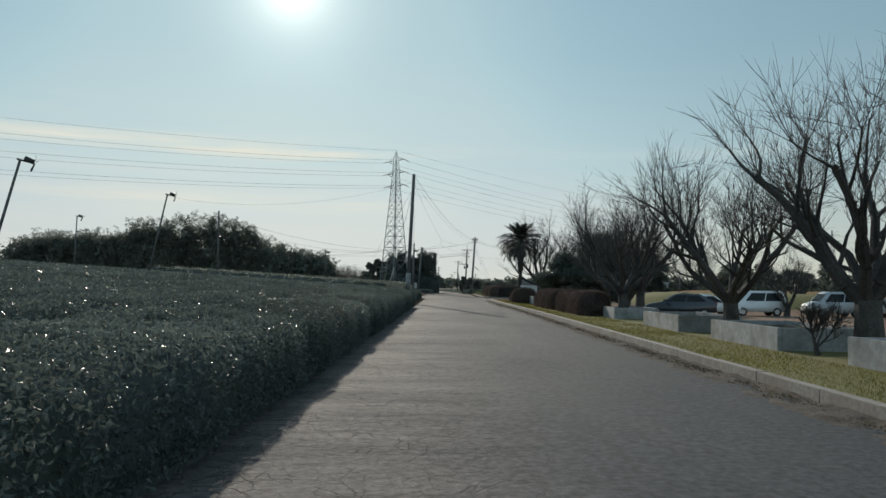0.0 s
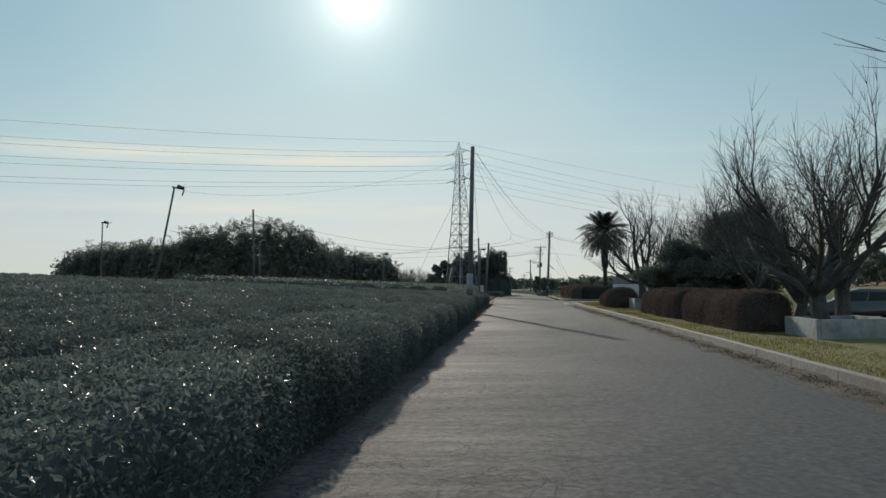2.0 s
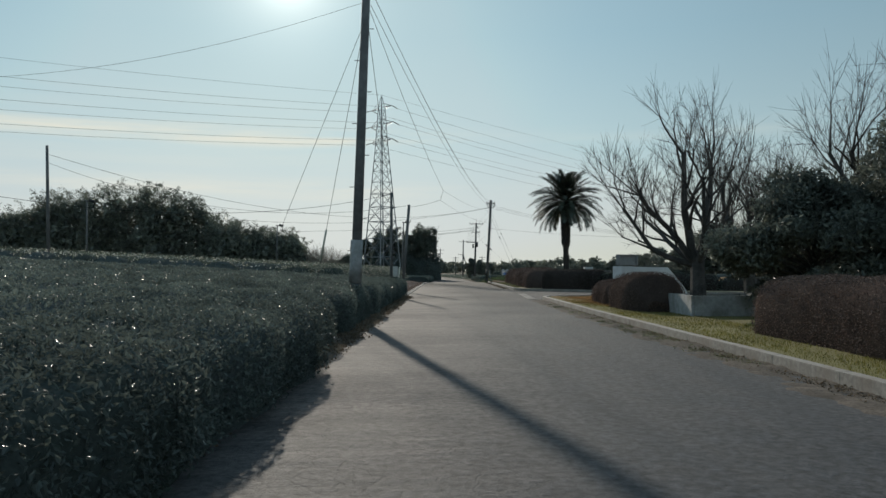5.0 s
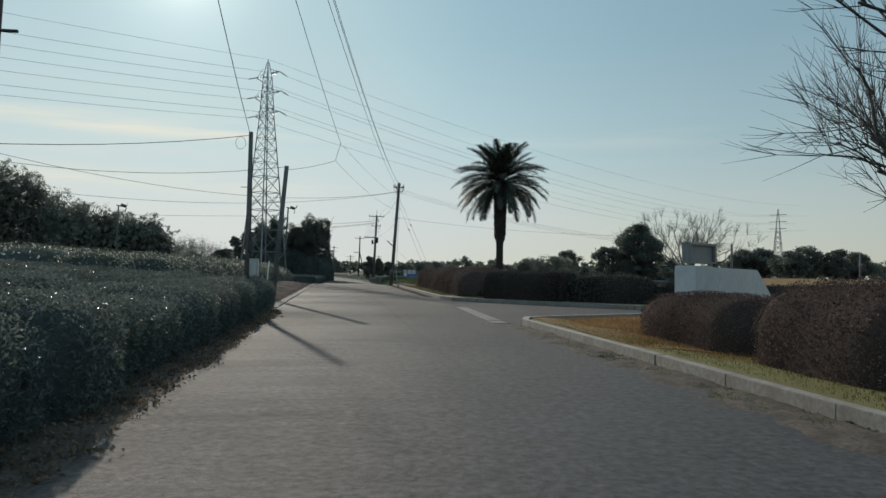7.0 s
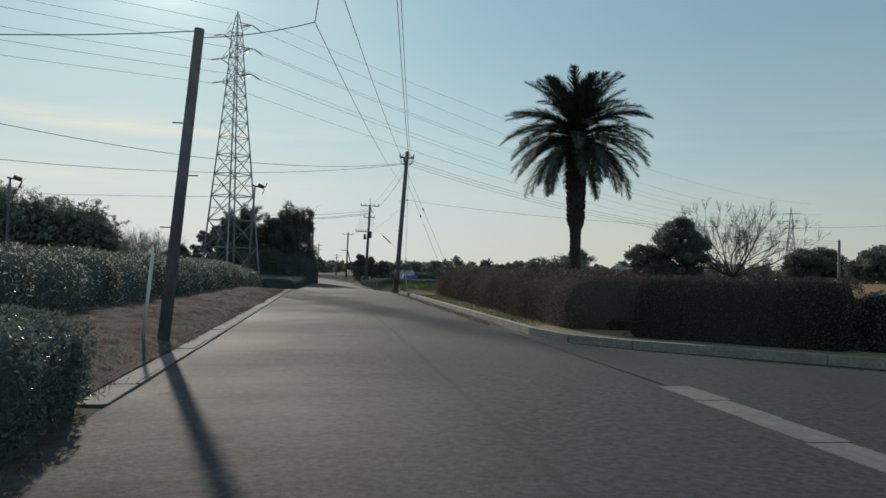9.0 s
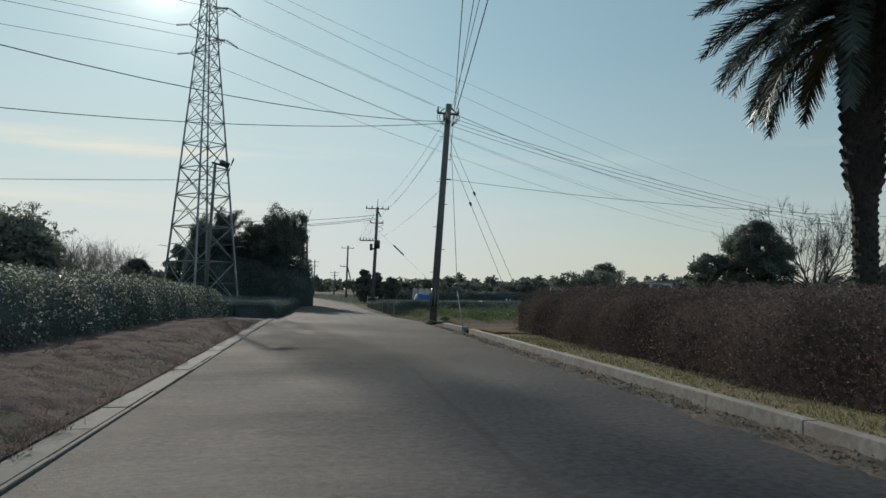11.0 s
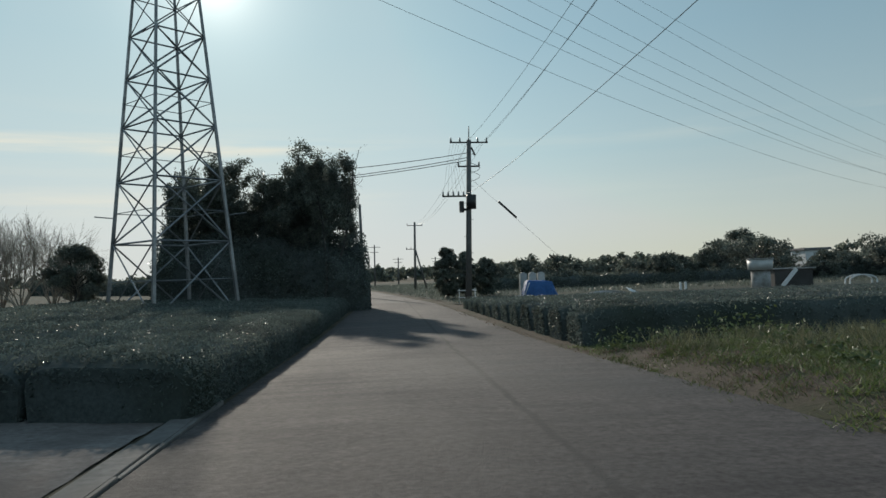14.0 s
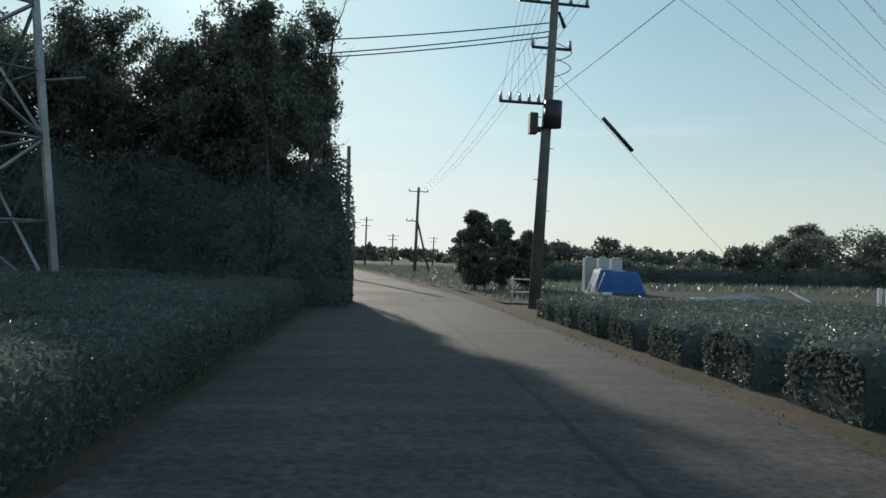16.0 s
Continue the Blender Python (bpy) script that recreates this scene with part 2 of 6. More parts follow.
    base = mixed(nt, arith(nt, "MULTIPLY", line, 0.86), base, (0.032, 0.029, 0.027))
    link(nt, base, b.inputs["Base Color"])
    link(nt, ramp(nt, wide.outputs[0], [(0.3, (0.78,) * 3), (0.7, (0.95,) * 3)]), b.inputs["Roughness"])
    b.inputs["Specular IOR Level"].default_value = 0.2
    rise = arith(nt, "SUBTRACT", arith(nt, "ADD", arith(nt, "MULTIPLY", grit.outputs[0], 0.35), arith(nt, "MULTIPLY", speck.outputs[0], 0.9)), arith(nt, "MULTIPLY", line, 0.8))
    r = node(nt, "ShaderNodeBump", Strength=0.9, Distance=0.016)
    link(nt, rise, r.inputs["Height"])
    ridged = nt.nodes.new("ShaderNodeMapping")
    ridged.inputs["Scale"].default_value = (0.20, 1.0, 1.0)
    link(nt, pos, ridged.inputs[0])
    heave = node(nt, "ShaderNodeTexNoise", Scale=1.0, Detail=3.0, Roughness=0.5)
    link(nt, ridged.outputs[0], heave.inputs["Vector"])
    low = node(nt, "ShaderNodeBump", Strength=0.7, Distance=0.17)
    link(nt, arith(nt, "MULTIPLY", arith(nt, "ADD", arith(nt, "MULTIPLY", ripple.outputs[0], 0.2), heave.outputs[0]), arith(nt, "MULTIPLY", old, ramp(nt, sound, [(0.40, (1,) * 3), (0.62, (0.2,) * 3), (0.80, (0.1,) * 3)]))), low.inputs["Height"])
    link(nt, low.outputs[0], r.inputs["Normal"])
    link(nt, r.outputs[0], b.inputs["Normal"])
    return m


M_ASPHALT = asphalt()
M_SOIL = surface("soil", (0.055, 0.045, 0.037), (0.12, 0.096, 0.074), 14, 1.0, 0.6, stain=(0.04, 0.046, 0.026), gloss=0.1, depth=0.03)
M_DRY = surface("dry grass turf", (0.11, 0.08, 0.045), (0.27, 0.195, 0.115), 40, 0.95, 0.8, stain=(0.17, 0.15, 0.05), depth=0.03)
M_LAWN = surface("winter lawn", (0.075, 0.072, 0.016), (0.19, 0.165, 0.04), 45, 0.95, 0.8, stain=(0.14, 0.12, 0.035), depth=0.03)
M_CONCRETE = surface("weathered concrete", (0.22, 0.225, 0.23), (0.36, 0.365, 0.37), 9, 0.85, 0.3, stain=(0.12, 0.115, 0.10), wide=1.2)
M_KERB = surface("kerb concrete", (0.15, 0.137, 0.122), (0.31, 0.285, 0.255), 16, 0.85, 0.3, stain=(0.17, 0.135, 0.11), wide=1.6)
M_POLE = surface("grey pole concrete", (0.075, 0.073, 0.072), (0.145, 0.142, 0.14), 5, 0.75, 0.2, stain=(0.065, 0.062, 0.06), wide=0.8)
M_STEEL = surface("galvanised steel", (0.17, 0.178, 0.187), (0.30, 0.31, 0.32), 8, 0.45, 0.1, metal=0.6, wide=0.7)
M_DARKSTEEL = surface("dark steel", (0.03, 0.03, 0.032), (0.07, 0.07, 0.072), 12, 0.5, 0.1, metal=0.5)
M_WIRE = surface("black cable", (0.012, 0.012, 0.012), (0.025, 0.025, 0.025), 20, 0.55, 0.0)
M_ALU = surface("bare conductor", (0.05, 0.05, 0.053), (0.09, 0.09, 0.094), 20, 0.5, 0.0, metal=0.6)
M_PORCELAIN = surface("insulator porcelain", (0.22, 0.21, 0.2), (0.4, 0.39, 0.37), 30, 0.25, 0.0)
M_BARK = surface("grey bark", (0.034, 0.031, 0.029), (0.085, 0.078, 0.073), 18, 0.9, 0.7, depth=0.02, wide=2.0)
M_TWIG = surface("brown twig", (0.046, 0.038, 0.034), (0.10, 0.085, 0.076), 30, 0.85, 0.0, wide=2.0)
M_PALETWIG = surface("pale dry twig", (0.20, 0.175, 0.145), (0.36, 0.32, 0.27), 30, 0.85, 0.0, wide=2.0)
# bark darkened in its colour, as trunks and limbs seen against the sun
M_DARKBARK = surface("dark backlit bark", (0.035, 0.034, 0.032), (0.085, 0.082, 0.076), 18, 0.95, 0.6, depth=0.02, wide=2.0)
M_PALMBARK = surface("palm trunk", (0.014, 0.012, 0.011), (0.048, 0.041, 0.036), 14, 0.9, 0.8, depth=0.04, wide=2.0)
M_TEACORE = surface("tea thicket", (0.050, 0.058, 0.058), (0.092, 0.104, 0.101), 22, 1.0, 0.4, depth=0.03, stain=(0.03, 0.036, 0.026), gloss=0.0)
M_TEA = leafy("tea leaf", (0.062, 0.076, 0.071), (0.117, 0.140, 0.124), 0.55, 0.42, shiny=0.26)
# the pale share stands for a few flowers and for glints on leaves
M_TEATALL = leafy("unpruned tea leaf", (0.055, 0.067, 0.054), (0.12, 0.138, 0.102), 0.5, 0.35, shiny=0.24, pale=(0.46, 0.45, 0.39), share=0.13)
M_EVERGREEN = leafy("broad evergreen leaf", (0.067, 0.08, 0.07), (0.15, 0.165, 0.135), 0.42, 0.45)
M_GROVE = leafy("bamboo grove leaf", (0.10, 0.11, 0.098), (0.18, 0.195, 0.15), 0.5, 0.42)
M_BROWNHEDGE = leafy("brown hedge leaf", (0.068, 0.048, 0.044), (0.172, 0.114, 0.092), 0.9, 0.08)
# drive hedge leaf: brown leaf darkened, its shaded face put in the colour
M_SHADEDHEDGE = leafy("shaded brown hedge leaf", (0.040, 0.034, 0.032), (0.095, 0.072, 0.060), 0.85, 0.08)
M_DUSKGREEN = leafy("dusky green hedge leaf", (0.030, 0.036, 0.030), (0.066, 0.075, 0.058), 0.7, 0.12)
# twig brown darkened for that shaded face; also core of the green hedges
M_DUSKCORE = surface("dark hedge twigs", (0.022, 0.019, 0.018), (0.05, 0.042, 0.038), 30, 1.0, 0.4, depth=0.03, gloss=0.0)
M_BROWNCORE = surface("brown hedge twigs", (0.042, 0.033, 0.031), (0.095, 0.070, 0.060), 30, 1.0, 0.5, depth=0.03, gloss=0.0)
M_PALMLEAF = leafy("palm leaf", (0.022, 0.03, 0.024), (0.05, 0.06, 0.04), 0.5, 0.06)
M_GRASSBLADE = leafy("grass blade", (0.075, 0.075, 0.014), (0.20, 0.175, 0.042), 0.8, 0.35)
M_VERGE = leafy("verge grass blade", (0.12, 0.088, 0.076), (0.23, 0.17, 0.14), 1.0, 0.35)
M_TUSSOCK = leafy("grey-green tussock blade", (0.075, 0.082, 0.045), (0.20, 0.195, 0.115), 0.8, 0.35)
M_GUTTER = surface("dull gutter concrete", (0.075, 0.071, 0.069), (0.145, 0.137, 0.131), 12, 0.9, 0.3, stain=(0.07, 0.066, 0.062), wide=1.4)
M_BRIGHTWEED = leafy("leafy weed", (0.045, 0.065, 0.025), (0.12, 0.15, 0.06), 0.5, 0.3)
M_WEED = leafy("green weed", (0.045, 0.065, 0.02), (0.13, 0.16, 0.055), 0.6, 0.4)

# ---- mesh helpers ----
rng = np.random.default_rng(7)


def mesh_from(name, V, F, mats, smooth=False):
    """A mesh from an array of corners and an array of faces that all have the same number of corners."""
    V, F = np.asarray(V, float), np.asarray(F, int)
    me = bpy.data.meshes.new(name)
    k = F.shape[1]
    me.vertices.add(len(V))
    me.vertices.foreach_set("co", V.ravel())
    me.loops.add(F.size)
    me.loops.foreach_set("vertex_index", F.ravel())
    me.polygons.add(len(F))
    me.polygons.foreach_set("loop_start", np.arange(0, F.size, k))
    me.polygons.foreach_set("loop_total", np.full(len(F), k))
    me.polygons.foreach_set("use_smooth", np.full(len(F), smooth))
    me.update(calc_edges=True)
    for mt in (mats if isinstance(mats, (list, tuple)) else [mats]):
        me.materials.append(mt)
    return me


def part(name, data, material, parent, label="", kind=""):
    """One mesh object under a thing: data is a bmesh, a mesh, or a pair (corners, faces)."""
    if isinstance(data, bmesh.types.BMesh):
        me = bpy.data.meshes.new(name)
        data.to_mesh(me)
        data.free()
        me.materials.append(material)
    elif isinstance(data, tuple):
        me = mesh_from(name, data[0], data[1], material)
    else:
        me = data
    ob = new(name, me)
    ob.parent = parent
    return tagged(ob, label=label, kind=kind)


def thing(name, place, label, category, group="", kind="", turn=0.0):
    """An Empty at a thing's base."""
    ob = new(name)
    ob.matrix_world = pose(*place, 0, 0, turn)
    return tagged(ob, label, category, group, kind)


def solid(name, data, material, label, category, group="", kind="", at=None):
    """A top-level thing of one mesh."""
    ob = part(name, data, material, None)
    if at is not None:
        ob.matrix_world = at
    return tagged(ob, label, category, group, kind)


def box(bm, x0, x1, y0, y1, z0, z1, bevel=0.0):
    """An axis-aligned box with bevelled edges, added to bm."""
    made = bmesh.ops.create_cube(bm, size=1.0, matrix=Matrix.Translation(((x0 + x1) / 2, (y0 + y1) / 2, (z0 + z1) / 2)) @ Matrix.Diagonal((x1 - x0, y1 - y0, z1 - z0, 1)))
    if bevel:
        edges = list({e for v in made["verts"] for e in v.link_edges})
        bmesh.ops.bevel(bm, geom=edges, offset=bevel, segments=2, affect="EDGES")
    return bm


def a_box(*sizes, bevel=0.0):
    return box(bmesh.new(), *sizes, bevel=bevel)


def tubes(segments, sides=5):
    """Tapered prisms: rows of x0 y0 z0 x1 y1 z1 r0 r1, as corners and faces."""
    S = np.asarray(segments, float)
    a, b = S[:, :3], S[:, 3:6]
    d = b - a
    d /= np.linalg.norm(d, axis=1, keepdims=True) + 1e-9
    ref = np.where(np.abs(d[:, 2:3]) > 0.9, np.array([[1.0, 0, 0]]), np.array([[0, 0, 1.0]]))
    u = np.cross(d, ref)
    u /= np.linalg.norm(u, axis=1, keepdims=True) + 1e-9
    w = np.cross(d, u)
    ang = np.arange(sides) * 2 * np.pi / sides
    ring = u[:, None, :] * np.cos(ang)[None, :, None] + w[:, None, :] * np.sin(ang)[None, :, None]
    V = np.concatenate([a[:, None] + ring * S[:, 6, None, None], b[:, None] + ring * S[:, 7, None, None]], axis=1).reshape(-1, 3)
    i = np.arange(sides)
    j = (i + 1) % sides
    one = np.stack([i, j, j + sides, i + sides], axis=1)
    F = (one[None] + (np.arange(len(S)) * 2 * sides)[:, None, None]).reshape(-1, 4)
    return V, F


def polytube(pts, r, sides=4):
    """One continuous thin tube along a line of places."""
    P = np.array([tuple(p) for p in pts], float)
    d = np.gradient(P, axis=0)
    d /= np.linalg.norm(d, axis=1, keepdims=True) + 1e-9
    u = np.cross(d, np.array([[0, 0, 1.0]]))
    bad = np.linalg.norm(u, axis=1) < 1e-3
    u[bad] = (1, 0, 0)
    u /= np.linalg.norm(u, axis=1, keepdims=True)
    w = np.cross(d, u)
    ang = np.arange(sides) * 2 * np.pi / sides
    V = (P[:, None] + (u[:, None] * np.cos(ang)[None, :, None] + w[:, None] * np.sin(ang)[None, :, None]) * r).reshape(-1, 3)
    i = np.arange(sides)
    one = np.stack([i, (i + 1) % sides, (i + 1) % sides + sides, i + sides], axis=1)
    return V, (one[None] + (np.arange(len(P) - 1) * sides)[:, None, None]).reshape(-1, 4)


def rod(a, b, r0, r1=None, sides=10):
    """A capped, tapered cylinder between two places, as a bmesh."""
    a, b = Vector(a), Vector(b)
    bm = bmesh.new()
    turn = (b - a).to_track_quat("Z", "Y").to_matrix().to_4x4()
    bmesh.ops.create_cone(bm, cap_ends=True, segments=sides, radius1=r0, radius2=r0 if r1 is None else r1, depth=(b - a).length,
                          matrix=Matrix.Translation((a + b) / 2) @ turn)
    for f in bm.faces:
        f.smooth = len(f.verts) == 4
    return bm


def leaves(P, size, aspect=0.45, normal=None, loose=0.7, droop=0.0):
    """Folded rhombic leaves at the places P, turned at random about the way that normal points."""
    P = np.asarray(P, float)
    n = len(P)
    N = rng.normal(size=(n, 3))
    N /= np.linalg.norm(N, axis=1, keepdims=True)
    if normal is not None:
        N = np.asarray(normal, float) * (1 - loose) + N * loose
        N /= np.linalg.norm(N, axis=1, keepdims=True) + 1e-9
    A = np.cross(N, rng.normal(size=(n, 3)))
    A[:, 2] -= droop
    A /= np.linalg.norm(A, axis=1, keepdims=True) + 1e-9
    B = np.cross(N, A)
    B /= np.linalg.norm(B, axis=1, keepdims=True) + 1e-9
    L = (size * rng.uniform(0.6, 1.35, n))[:, None]
    W = L * aspect
    lift = N * W * 0.25
    V = np.stack([P - A * L * 0.5, P - A * L * 0.05 + B * W * 0.5 + lift, P + A * L * 0.5, P - A * L * 0.05 - B * W * 0.5 + lift], axis=1).reshape(-1, 3)
    return V, np.arange(4 * n).reshape(-1, 4)


def blades(P, tall, wide=0.012, lean=0.35):
    """Upright grass blades: thin bent triangles standing at P."""
    P = np.asarray(P, float)
    n = len(P)
    a = rng.uniform(0, 2 * np.pi, n)
    A = np.stack([np.cos(a), np.sin(a), np.zeros(n)], axis=1) * wide
    H = (tall * rng.uniform(0.4, 1.3, n))[:, None]
    tip = P + np.stack([rng.normal(0, lean, n), rng.normal(0, lean, n), np.ones(n)], axis=1) * H
    V = np.stack([P - A, P + A, tip], axis=1).reshape(-1, 3)
    return V, np.arange(3 * n).reshape(-1, 3)


def joined(*pairs):
    """Several (corners, faces) of like faces as one."""
    V, F, k = [], [], 0
    for v, f in pairs:
        V.append(v)
        F.append(np.asarray(f) + k)
        k += len(v)
    return np.concatenate(V), np.concatenate(F)


def lumpy(P, scale, amount, seed=0.0):
    """Smooth noise at places P, about -amount to amount."""
    x, y, z = (np.asarray(P, float) * scale).T
    s = np.sin(x * 1.7 + seed + 1.3 * np.sin(y * 1.1 + seed)) + np.sin(y * 2.1 + 2 * seed + np.sin(z * 1.9 + x * 0.7)) + np.sin(z * 2.3 + seed * 3 + np.sin(x * 1.3 + y))
    s2 = np.sin(x * 4.3 + seed * 5 + y * 1.9) * np.sin(y * 5.1 - z * 3.7 + seed) * np.sin(z * 4.7 + x * 2.2)
    return amount * (s / 3 + 0.5 * s2)


# ---- ground ----


def smooth(a, b, v):
    t = np.clip((np.asarray(v, float) - a) / (b - a), 0, 1)
    return t * t * (3 - 2 * t)


def profile(y):
    """Height of the road along the way."""
    return -0.22 * smooth(112, 132, y)


def pit(x, y):
    """How far the car park lies below the lane."""
    return 0.65 * smooth(9.6, 13.0, x) * (1 - smooth(54, 60, y))


def ground_z(x, y):
    """Height of the land: it climbs gently on the field's side."""
    x, y = np.asarray(x, float), np.asarray(y, float)
    slope = 0.056 - 0.028 * smooth(98, 130, y)
    left = slope * np.clip(-2.3 - x, 0, 75)
    verge = 0.20 * smooth(2.4, 3.3, -x) * smooth(74, 77.5, y) * (1 - smooth(108, 116, y))
    fallow = 0.25 * smooth(4.0, 4.9, x) * smooth(110.5, 112.6, y) * (1 - smooth(123.5, 127, y))
    return profile(y) + left - 0.02 + verge + fallow - pit(x, y)


def road_edges(y):
    """Left and right edge of the road."""
    y = np.asarray(y, float)
    left = np.interp(y, [-40, 72, 76, 124, 132, 150, 165, 176, 200, 230, 300], [-2.2, -2.2, -2.1, -2.1, -1.9, -1.6, -2.0, -2.6, -4.6, -8.5, -22])
    right = np.interp(y, [-40, 112, 127, 150, 158, 166, 176, 200, 230, 300], [4.4, 4.4, 3.7, 3.2, 2.9, 2.1, 1.2, -1.0, -5.0, -18])
    return left, right


xs = np.unique(np.concatenate([[-900, -500, -300, -200, -140, -110], np.linspace(-90, 70, 81), np.linspace(-6, 12, 37), [80, 100, 140, 200, 300, 500, 900]]))
ys = np.unique(np.concatenate([[-300, -120, -60], np.linspace(-30, 240, 136), [260, 300, 360, 450, 600, 900, 1400, 2500]]))
gx, gy = np.meshgrid(xs, ys)
gz = ground_z(gx, gy)
el, er = road_edges(gy)
under = (gx > el + 0.2) & (gx < er - 0.2) & (gy < 300)
gz = np.where(under, profile(gy) - 0.12, gz)
GV = np.stack([gx, gy, gz], axis=-1).reshape(-1, 3)
nx = len(xs)
gi = (np.arange(len(ys) - 1)[:, None] * nx + np.arange(nx - 1)[None]).reshape(-1)
GF = np.stack([gi, gi + 1, gi + nx + 1, gi + nx], axis=1)
tagged(new("ground", mesh_from("ground", GV, GF, M_SOIL, True)), "brown winter soil with patches of dry grass", "ground", kind="structure")

# road strip
ry = np.concatenate([np.linspace(-30, 160, 191), np.linspace(162, 300, 70)])
el, er = road_edges(ry)
cols = np.linspace(0, 1, 9)
RX = el[:, None] * (1 - cols) + er[:, None] * cols
RZ = profile(ry)[:, None] + 0.02 * (1 - (2 * cols[None] - 1) ** 2) + 0.004 * np.sin(ry[:, None] * 0.9 + cols[None] * 5)
RV = np.stack([RX, np.repeat(ry[:, None], 9, 1), RZ], axis=-1).reshape(-1, 3)
ri = (np.arange(len(ry) - 1)[:, None] * 9 + np.arange(8)[None]).reshape(-1)
RF = np.stack([ri, ri + 1, ri + 10, ri + 9], axis=1)
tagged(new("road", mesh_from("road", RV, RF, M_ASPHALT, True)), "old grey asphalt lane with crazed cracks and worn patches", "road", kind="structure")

# ---- kerbs, lawns, drive ----
M_YARD = surface("reddish earth", (0.15, 0.088, 0.062), (0.29, 0.185, 0.135), 9, 1.0, 0.5, stain=(0.2, 0.16, 0.12), depth=0.02, gloss=0.1, wide=0.15)
M_GRIT = surface("kerbside dirt", (0.07, 0.057, 0.048), (0.18, 0.150, 0.127), 30, 1.0, 0.8, stain=(0.07, 0.058, 0.048), depth=0.02, gloss=0.1, wide=2.5)
M_BAREDIRT = surface("bare brown earth", (0.095, 0.056, 0.034), (0.20, 0.120, 0.074), 16, 1.0, 0.8, stain=(0.13, 0.086, 0.045), depth=0.03, gloss=0.05, wide=0.8)
M_BAREVERGE = surface("pale trodden earth", (0.12, 0.107, 0.102), (0.225, 0.205, 0.195), 12, 1.0, 0.6, stain=(0.10, 0.085, 0.08), depth=0.02, gloss=0.1, wide=0.9)
M_CORNER = surface("dead lawn", (0.13, 0.075, 0.035), (0.30, 0.18, 0.085), 40, 1.0, 0.7, stain=(0.17, 0.11, 0.05), depth=0.03, gloss=0.1)


def sheet(name, grid_x, grid_y, zfun, material, label, category, kind="structure"):
    """A surface from grids of x and y."""
    gx, gy = np.asarray(grid_x, float), np.asarray(grid_y, float)
    V = np.stack([gx, gy, zfun(gx, gy)], axis=-1).reshape(-1, 3)
    r, c = gx.shape
    i = (np.arange(r - 1)[:, None] * c + np.arange(c - 1)[None]).reshape(-1)
    F = np.stack([i, i + 1, i + c + 1, i + c], axis=1)
    return tagged(new(name, mesh_from(name, V, F, material, True)), label, category, kind=kind)


def drive_far(x):
    """Far edge of the drive that turns off the road."""
    return np.interp(x, [4.5, 4.78, 5.6, 6.8, 9.0, 10.4, 16, 30, 60], [83.4, 81.6, 80.45, 79.3, 77.1, 75.4, 71.5, 68, 66])


def drive_near(x):
    return np.interp(x, [4.6, 5.6, 9, 12, 16, 30, 60], [67.6, 68.6, 70.3, 69.6, 66.0, 62, 60])


def mound(x, y):
    return 0.95 * smooth(13, 19, x) * smooth(56, 62, y) * (1 - smooth(67.0, 70.5, y))


kerb_x = lambda y: np.interp(y, [-18, 36, 48, 56, 67.4, 68.3], [4.6, 4.64, 4.46, 4.31, 4.31, 4.6]) + 0.04
lx = np.concatenate([np.linspace(4.5, 12.5, 18), np.linspace(13, 34, 20)])
lv = np.linspace(0, 1, 70)
LX, LV = np.meshgrid(lx, lv)
LY = -30 + (np.minimum(drive_near(LX), 90) + 30) * LV
lawn_z = lambda x, y: 0.13 - 0.06 * smooth(4.9, 6.0, x) - pit(x, y) + mound(x, y) + lumpy(np.stack([x, y, 0 * x], -1).reshape(-1, 3), 0.8, 0.02).reshape(x.shape)
sheet("lawn_strip", np.maximum(LX, kerb_x(LY)), LY, lawn_z, M_LAWN, "yellowing winter lawn behind the kerb", "lawn")
CX, CV = np.meshgrid(np.linspace(4.63, 12.0, 20), np.linspace(0, 1, 24))
CY = 60.5 + 0.5 * np.sin(CX * 1.7) + (drive_near(CX) - 60.5) * CV
sheet("lawn_corner", CX, CY, lambda x, y: lawn_z(x, y) + 0.012, M_CORNER, "dead orange-brown lawn at the corner of the drive", "lawn")
LY = drive_far(LX) + 0.3 + (110 - drive_far(LX)) * LV
sheet("lawn_island", LX, LY, lambda x, y: 0.14 + 0.02 * np.sin(x + y) - 0.16 * smooth(105.5, 109.5, y), M_DRY, "dry brown lawn round the palm", "lawn")
gx_, gy_ = np.meshgrid(np.linspace(4.62, 11.0, 26), np.linspace(104.2, 112.0, 36))
sheet("bare_corner", gx_, gy_, lambda x, y: np.maximum(0.19 - 0.17 * smooth(105.5, 109.5, y), ground_z(x, y) + 0.03) + lumpy(np.stack([x, y, 0 * x], -1).reshape(-1, 3), 1.6, 0.025).reshape(x.shape), M_BAREDIRT, "bare brown earth between hedge end and weeds", "ground")
LX, LY = np.meshgrid(np.linspace(4.1, 40, 40), np.linspace(60, 90, 40))
sheet("drive", np.clip(LX, 4.12, 60), np.clip(LY, drive_near(LX) - 2.0, drive_far(LX) + 1.5), lambda x, y: 0.012 + 0 * x, M_ASPHALT, "grey asphalt drive that turns off the lane", "road")
LX, LY = np.meshgrid(np.concatenate([np.linspace(10.2, 12.4, 8), np.linspace(13, 60, 28)]), np.linspace(-10, 60, 40))
sheet("parking_ground", LX, LY, lambda x, y: 0.03 + 0.13 * smooth(10.2, 11.2, x) - pit(x, y) + 0.01 * np.sin(x * 0.7 + y * 0.4), M_YARD, "reddish bare earth of the car park", "ground")

KERB_W, KERB_H = 0.17, 0.17


